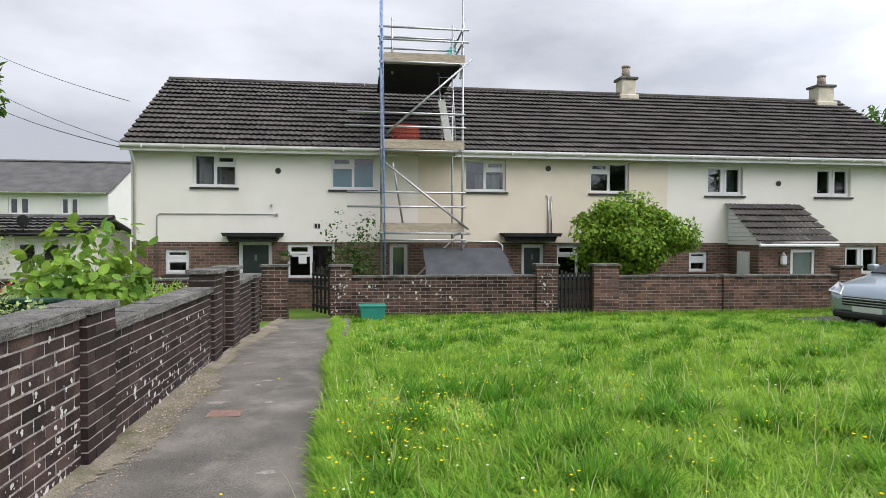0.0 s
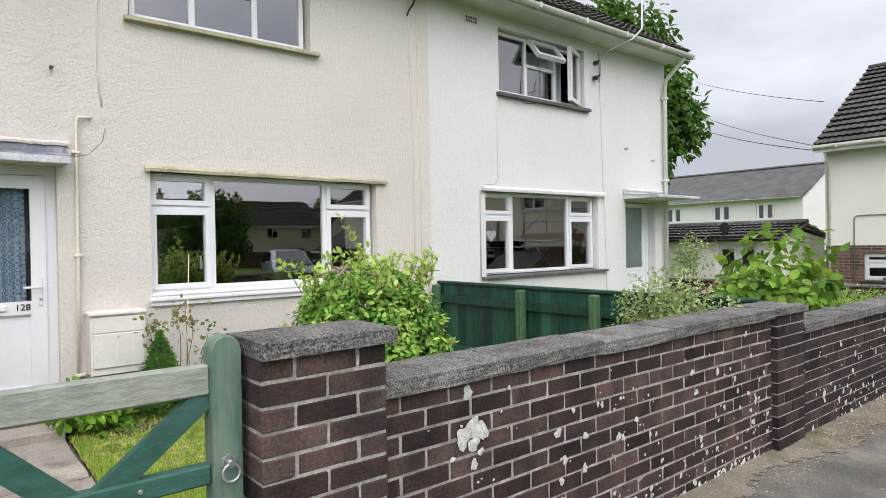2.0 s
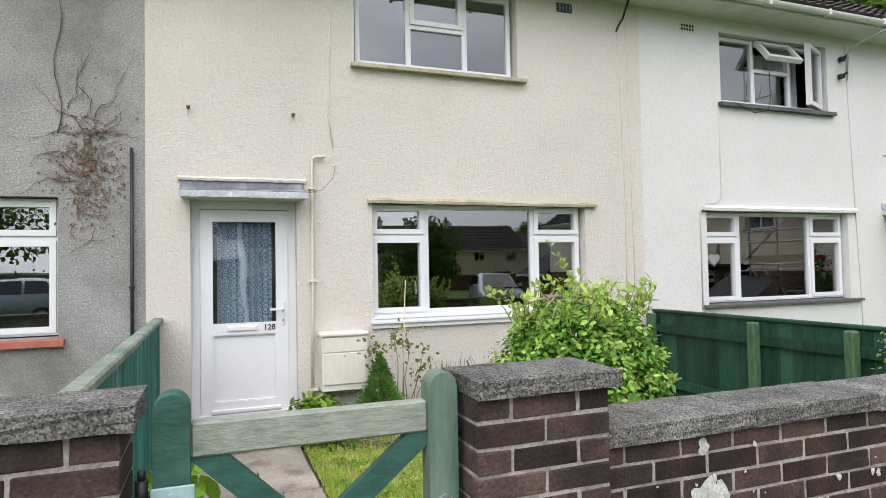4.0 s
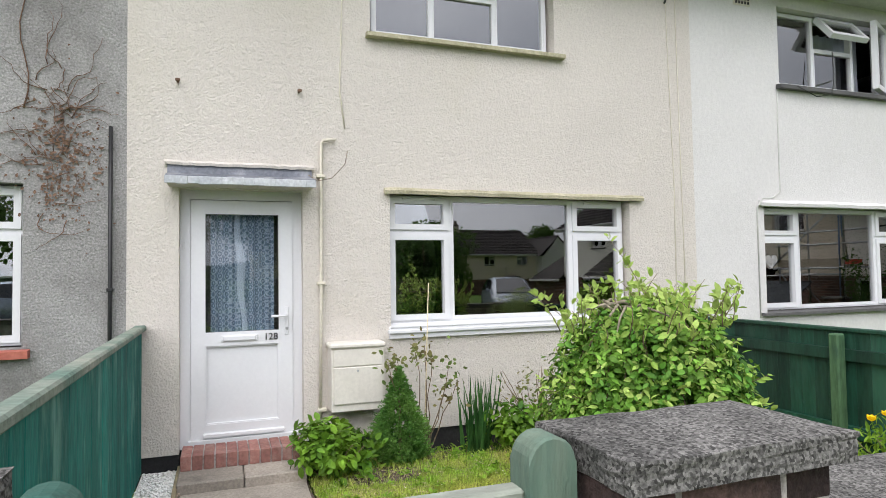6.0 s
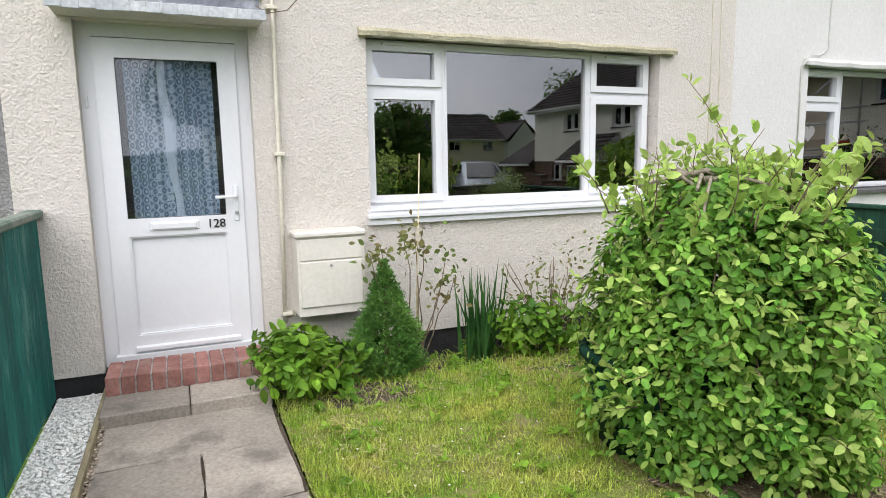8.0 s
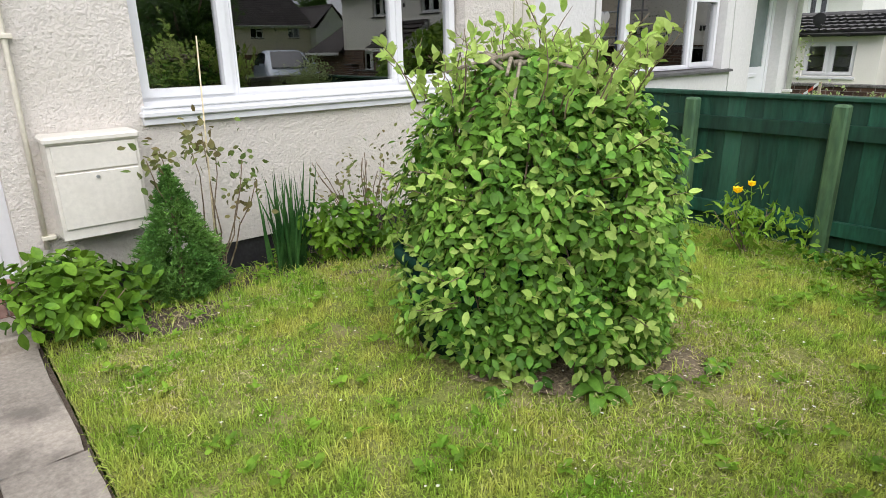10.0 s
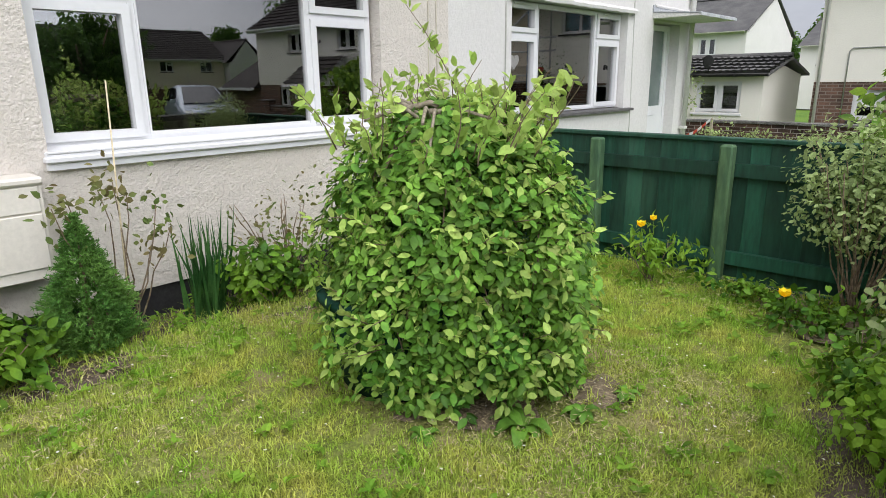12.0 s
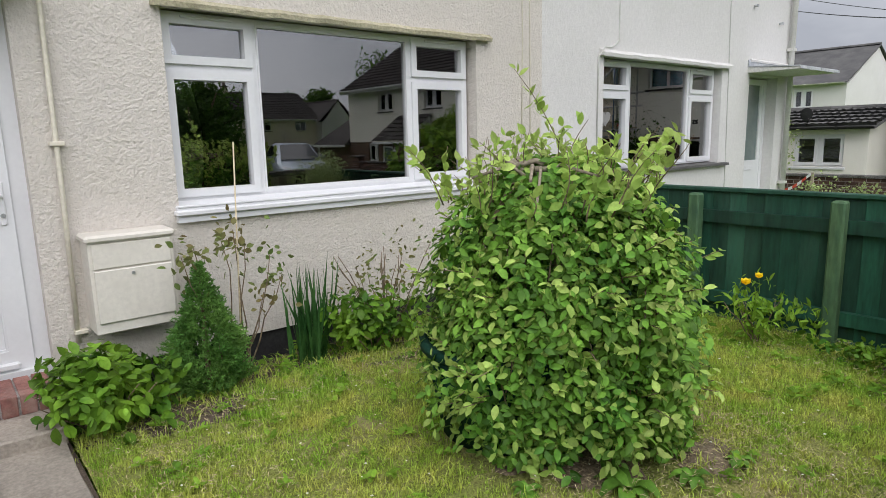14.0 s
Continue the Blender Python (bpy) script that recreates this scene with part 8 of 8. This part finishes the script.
shrub("hedge_shrub", "pale leafy shrub in the next garden", (-2.9, 5.7, 0.42), (0.55, 0.45, 0.42), 1800, 0.05, M_GREYLEAF, 46, 0.2, 12)
shrub("hedge_shrub", "straggly grey-green shrub by the end house", (-7.6, 14.6, 0.9), (0.6, 0.5, 0.85), 900, 0.07, M_GREYLEAF, 47, 0.2, 12)
shrub("grass_tuft_shrub", "tall green tufts beside the low wall", (-2.15, 8.2, 0.35), (0.4, 0.8, 0.42), 1800, 0.09, M_LONG, 48, -0.4, 12, width=0.2)

# ---- annexe, distant houses, trees and hills ----
annex = thing("outbuilding", "cream rendered outbuilding with a dark tiled roof", "outbuilding", Matrix.Translation((0, 15.9, 0)))
AH = [(-7.62, -6.60, 0.50, 1.20)]
shell(annex, -11.0, -6.15, 3.0, -0.5, 1.36, 1.66, M_FARW, AH, sides=(1, 1), th=0.2)
roof(annex, -11.0, -6.15, 3.0, 1.38, 1.76, 0.2, M_SLATE, "dark grey tiled roof", gable=(0.15, 0.15))
gutter(annex, -11.0, -6.0, -0.24, 1.36, M_FELT)
window(annex, -7.62, -6.60, 0.50, 1.20, [(-7.62, -7.11, 0.5, 1.2, True), (-7.11, -6.6, 0.5, 1.2, True)], d=0.06, glass=M_GLASSD, w=0.06, sill=(-7.7, -6.55, 0.44, 0.06, 0.04))
dish = thing("satellite_dish", "black satellite dish on the outbuilding roof", "dish", pose(-7.35, 15.85, 1.55))
bm = bmesh.new()
for r in range(4):
    for i in range(16):
        q = [(rr * 0.036, 2 * math.pi * k / 16) for rr, k in ((r, i), (r, i + 1), (r + 1, i + 1), (r + 1, i))]
        pts = [bm.verts.new((a * math.cos(b) * 0.9, -0.1 + a * a * 0.6, 0.1 + a * math.sin(b))) for a, b in q]
        bm.faces.new(pts)
bmesh.ops.remove_doubles(bm, verts=bm.verts, dist=0.0005)
part("reflector", bm, M_BLACK, dish)
bm = bmesh.new()
tube(bm, [(0.0, 0.15, -0.2), (0.0, 0.02, 0.05)], 0.02, 6)
tube(bm, [(0.0, -0.08, -0.2), (0.12, -0.28, 0.0)], 0.012, 6)
part("arm", bm, M_BLACK, dish)


def plain_house(x0, x1, y, depth, z0, ze, zr, mat, roof_mat, wins, label, turn=0.0, at=(0, 0)):
    h = thing("distant_house", label, "house", Matrix.Translation((at[0], at[1], 0)) @ Matrix.Rotation(radians(turn), 4, "Z") @ Matrix.Translation((0, y, 0)))
    shell(h, x0, x1, depth, z0, ze, zr, mat, [w[:4] for w in wins], sides=(1, 1))
    roof(h, x0, x1, depth, ze + 0.05, zr, 0.3, roof_mat, "weathered pitched roof", gable=(0.1, 0.1), fine=False)
    for a, b, lo, hi in wins:
        m = (a + b) / 2
        window(h, a, b, lo, hi, [(a, m, lo, hi, True), (m, b, lo, hi, True)], d=0.08, glass=M_GLASSD, w=0.07, sill=(a - 0.05, b + 0.05, lo - 0.08, 0.07, 0.05), sill_mat=M_BLACKP)
    gutter(h, x0, x1, -0.36, ze + 0.02, M_UPVC_OLD)
    return h


plain_house(-26, -12.4, 34, 8, -0.6, 3.4, 5.4, M_WHITE, M_SLATE, [(-17.1, -16.1, 2.3, 3.2), (-14.7, -13.8, 2.3, 3.2), (-20, -19, 2.3, 3.2), (-17.0, -16.2, -0.1, 0.8)], "white rendered house row with slate roof")
plain_house(-11.9, -5.4, 42, 8, -0.6, 2.9, 4.6, M_WHITE, M_SLATE, [(-11.0, -10.2, 1.9, 2.6), (-8.5, -7.6, 1.9, 2.6)], "white house with grey slate roof")
tree("distant_tree", "distant leafy tree beyond the houses", -11.0, 48, -0.6, 3, 0.3, 4.3, (2.4, 2.4, 2.2), 3000, 0.35, M_TREE, 51)
tree("distant_tree", "distant leafy tree beyond the houses", -16.5, 52, -0.6, 3, 0.3, 3.6, (3.0, 2.4, 2.2), 3000, 0.35, M_TREE, 52)
tree("distant_tree", "dark tree beyond the green", 30, 31, -0.4, 3, 0.35, 5.5, (5.0, 4.0, 4.2), 6000, 0.35, M_TREE, 53)
tree("distant_tree", "dark tree beyond the green", 22, 4.2, 0, 3, 0.35, 5.8, (4.2, 5.0, 4.4), 9000, 0.30, M_TREE, 54)
tree("distant_tree", "dark tree beyond the green", 20, -11, 0, 3, 0.35, 5.8, (4.2, 5.0, 4.6), 9000, 0.30, M_TREE, 55)
opp = copy_thing(house_fb, Matrix.Translation((43, 31.2, -0.35)) @ Matrix.Rotation(-math.pi / 2, 4, "Z"))
opp2 = copy_thing(house_fb, Matrix.Translation((43, 24.35, -0.35)) @ Matrix.Rotation(-math.pi / 2, 4, "Z"))
plain_house(42, 52, 29.3, 3.6, -0.5, 2.95, 4.9, M_WHITE, M_TILE, [], "white gable-fronted house across the green")
tree("distant_tree", "dark tree beyond the houses across the green", 56, 35.5, -0.5, 3, 0.4, 4.6, (3.4, 3.4, 3.2), 5000, 0.4, M_TREE, 56)
lean = thing("lean_to", "dark tiled lean-to at the end of the terrace", "outbuilding")
bm = bmesh.new()
low = [bm.verts.new(p) for p in ((16.62, 16.3, 1.05), (19.8, 16.3, 1.05), (19.8, 20.7, 1.05), (16.62, 20.7, 1.05))]
top = bm.verts.new((16.62, 18.5, 3.3))
bm.faces.new(low[::-1])
for i in range(4):
    bm.faces.new((low[i], low[(i + 1) % 4], top))
part("roof", bm, M_TILE, lean)
bm = bmesh.new()
box(bm, 16.62, 19.6, 16.6, 20.5, -0.6, 1.04)
part("wall", bm, M_BANDB, lean)
bm = bmesh.new()
box(bm, 16.62, 19.82, 16.26, 16.29, 0.94, 1.06)
part("fascia", bm, M_UPVC, lean)
tree("distant_tree", "dense dark tree across the green", 22.5, 11.2, -0.4, 1.0, 0.3, 2.5, (3.0, 2.7, 2.6), 12000, 0.22, M_TREE, 57, 40)
for k in range(5):
    shrub("garden_plants", "pale straggly plants by the low brick wall", (-6.1 + k * 0.75, 13.25 + 0.1 * (k % 2), 0.12), (0.5, 0.3, 0.34), 420, 0.06, M_GREYLEAF, 80 + k, 0.1, 9, twigs=6)
for k in range(9):
    shrub("hedge_bush", "dark leafy bush in a hedge across the green", (25 + 1.2 * math.sin(k * 2.1), -19 + k * 3.1, 0.7), (1.5, 1.9, 1.05), 1100, 0.20, M_TREE, 60 + k, 0.2, 12, twigs=6)
plain_house(0, 9, 0, 7, -0.4, 3.6, 6.2, M_FARB, M_TILE, [(1, 2, 2.5, 3.4), (4, 5, 2.5, 3.4), (7, 8, 2.5, 3.4), (1, 2, 0.3, 1.3), (6, 7.2, 0.3, 1.3)], "beige house across the green", -90, (46, 12))
bm = bmesh.new()
rg = random.Random(3)
prev = None
for k in range(120):
    a = 2 * math.pi * k / 120
    r = 260
    h = 4 + 3.5 * math.sin(a * 3 + 1) + 2.5 * math.sin(a * 7) + rg.uniform(-0.8, 0.8)
    cur = (bm.verts.new((r * math.cos(a), r * math.sin(a), -2)), bm.verts.new((r * math.cos(a), r * math.sin(a), h)), bm.verts.new(((r + 60) * math.cos(a), (r + 60) * math.sin(a), h + 1)))
    if prev:
        bm.faces.new((prev[0], cur[0], cur[1], prev[1]))
        bm.faces.new((prev[1], cur[1], cur[2], prev[2]))
    else:
        first = cur
    prev = cur
bm.faces.new((prev[0], first[0], first[1], prev[1]))
M_HILL = surf("distant_woodland", (0.05, 0.085, 0.045), (0.085, 0.12, 0.06), 0.05, 0.95, fine=0.4, fscale=0.4)
solid("backdrop", bm, M_HILL, "low wooded hills on the horizon", "hills", kind="structure")


def wire(a, b, sag, r, label):
    bm = bmesh.new()
    a, b = Vector(a), Vector(b)
    tube(bm, [a.lerp(b, k / 20) - Vector((0, 0, sag * 4 * (k / 20) * (1 - k / 20))) for k in range(21)], r, 5)
    return solid("overhead_wire", bm, M_BLACK, label, "wire", group="overhead wires")


wire((-5.3, 16.3, 3.40), (-13.6, 26, 6.2), 0.12, 0.012, "black overhead telephone wire to the terrace")
wire((-5.3, 16.3, 3.50), (-13.6, 26, 6.8), 0.12, 0.009, "thin overhead wire to the terrace")
wire((-5.6, 17.4, 4.75), (-13.6, 26, 8.2), 0.1, 0.009, "thin overhead wire to the terrace")

# ---- barrier tape by the end house ----
tape = thing("barrier_tape", "red and white barrier tape strung from a timber stake", "tape", Matrix.Translation((-6.4, 13.4, 0)))
bm = bmesh.new()
rbox(bm, 0.08, 0.13, -0.02, 0.02, -0.4, 0.52, 0.004)
part("stake", bm, M_BOARD, tape)
for k in range(7):
    bm = bmesh.new()
    a, b = (-0.46 + k * 0.078, 0.10 + 0.05 * k - 0.05 * math.sin(k * 0.5)), (-0.46 + (k + 1) * 0.078, 0.10 + 0.05 * (k + 1) - 0.05 * math.sin((k + 1) * 0.5))
    prism(bm, [(a[0], a[1]), (b[0], b[1]), (b[0], b[1] + 0.06), (a[0], a[1] + 0.06)], -0.023, -0.021)
    part("tape_stripe", bm, M_RED if k % 2 else M_UPVC, tape)

# ---- parked car ----
M_CARP = surf("silver_blue_car_paint", (0.33, 0.40, 0.46), (0.36, 0.43, 0.49), 2, 0.28, fine=0.03, metal=0.45, coat=0.8)
M_TYRE = surf("black_tyre_rubber", (0.015, 0.015, 0.016), (0.022, 0.022, 0.022), 9, 0.85)
M_CARG = surf("dark_car_glass", (0.02, 0.025, 0.028), (0.025, 0.03, 0.033), 2, 0.06, fine=0.0, spec=0.8)
M_LAMP = surf("clear_headlamp", (0.55, 0.57, 0.58), (0.65, 0.66, 0.67), 9, 0.12, fine=0.1, metal=0.5)
car = thing("parked_car", "silver-blue hatchback car parked on the grass edge", "car", pose(9.02, 10.3, -0.26, 0, 0, 14))
SEC = [(0.0, 0.30, 0.52, 0.52, 0.62, 0.55), (0.12, 0.20, 0.66, 0.68, 0.78, 0.68), (0.45, 0.18, 0.74, 0.78, 0.83, 0.74), (1.0, 0.18, 0.84, 0.88, 0.85, 0.76), (1.55, 0.18, 0.92, 1.20, 0.86, 0.66),
       (2.05, 0.18, 0.94, 1.47, 0.86, 0.60), (2.8, 0.18, 0.95, 1.50, 0.86, 0.60), (3.4, 0.20, 0.96, 1.42, 0.85, 0.58), (3.8, 0.28, 0.96, 1.05, 0.80, 0.62), (3.92, 0.34, 0.88, 0.92, 0.72, 0.60)]
bm = bmesh.new()
rings = []
for x, zb, zm, zt, wm, wt in SEC:
    prof = [(-wm * 0.92, zb), (-wm, (zb + zm) / 2), (-wm * 0.97, zm), (-wt, zt - 0.04), (-wt * 0.8, zt), (wt * 0.8, zt), (wt, zt - 0.04), (wm * 0.97, zm), (wm, (zb + zm) / 2), (wm * 0.92, zb)]
    rings.append([bm.verts.new((x, a, b)) for a, b in prof])
for a, b in zip(rings, rings[1:]):
    for i in range(10):
        f = bm.faces.new((a[i], a[(i + 1) % 10], b[(i + 1) % 10], b[i]))
        f.smooth = True
bm.faces.new(rings[0])
bm.faces.new(rings[-1])
part("body", bm, M_CARP, car)


def car_panel(name, quad, mat, off):
    bm = bmesh.new()
    o = Vector(off)
    bm.faces.new([bm.verts.new(Vector(p) + o) for p in quad])
    g = bmesh.ops.extrude_face_region(bm, geom=bm.faces[:])
    for v in [e for e in g["geom"] if isinstance(e, bmesh.types.BMVert)]:
        v.co -= o * 1.5
    return part(name, bm, mat, car)


car_panel("windscreen", [(1.08, -0.66, 0.93), (1.08, 0.66, 0.93), (1.98, 0.50, 1.43), (1.98, -0.50, 1.43)], M_CARG, (-0.012, 0, 0.02))
for s in (-1, 1):
    car_panel("side_window", [(1.62, s * 0.80, 0.98), (2.60, s * 0.82, 0.99), (2.60, s * 0.66, 1.40), (2.05, s * 0.66, 1.38)], M_CARG, (0, s * 0.02, 0.012))
    car_panel("side_window", [(2.68, s * 0.82, 0.99), (3.45, s * 0.80, 1.0), (3.25, s * 0.64, 1.38), (2.68, s * 0.66, 1.40)], M_CARG, (0, s * 0.02, 0.012))
    car_panel("headlight", [(0.03, s * 0.50, 0.56), (0.10, s * 0.78, 0.60), (0.42, s * 0.80, 0.76), (0.14, s * 0.52, 0.68)], M_LAMP, (-0.02, s * 0.01, 0.015))
    bm = bmesh.new()
    rbox(bm, 1.42, 1.58, s * 0.90 - 0.08, s * 0.90 + 0.08, 0.96, 1.08, 0.03, 2)
    part("wing_mirror", bm, M_CARP, car)
    for x in (0.72, 3.15):
        bm = bmesh.new()
        tube(bm, [(x, s * 0.70, 0.29), (x, s * 0.875, 0.29)], 0.29, 20)
        w = part("wheel", bm, M_TYRE, car)
        bm = bmesh.new()
        tube(bm, [(x, s * 0.86, 0.29), (x, s * 0.885, 0.29)], 0.19, 16, 0.17)
        part("rim", bm, M_STEEL, w)
bm = bmesh.new()
rbox(bm, -0.02, 0.03, -0.46, 0.46, 0.385, 0.545, 0.02)
gr = part("grille", bm, M_BLACK, car)
for k in range(3):
    bm = bmesh.new()
    rbox(bm, -0.035, -0.01, -0.45, 0.45, 0.41 + k * 0.048, 0.428 + k * 0.048, 0.006)
    part("grille_bar", bm, M_STEEL, gr)
bm = bmesh.new()
rbox(bm, -0.05, 0.25, -0.62, 0.62, 0.16, 0.28, 0.03)
part("lower_bumper", bm, M_BLACK, car)
bm = bmesh.new()
rbox(bm, -0.02, 0.02, -0.26, 0.26, 0.28, 0.38, 0.006)
part("number_plate", bm, M_UPVC, car, "plain white number plate")
copy_thing(car, pose(11.6, -8.0, -0.09, 0, 0, 84))
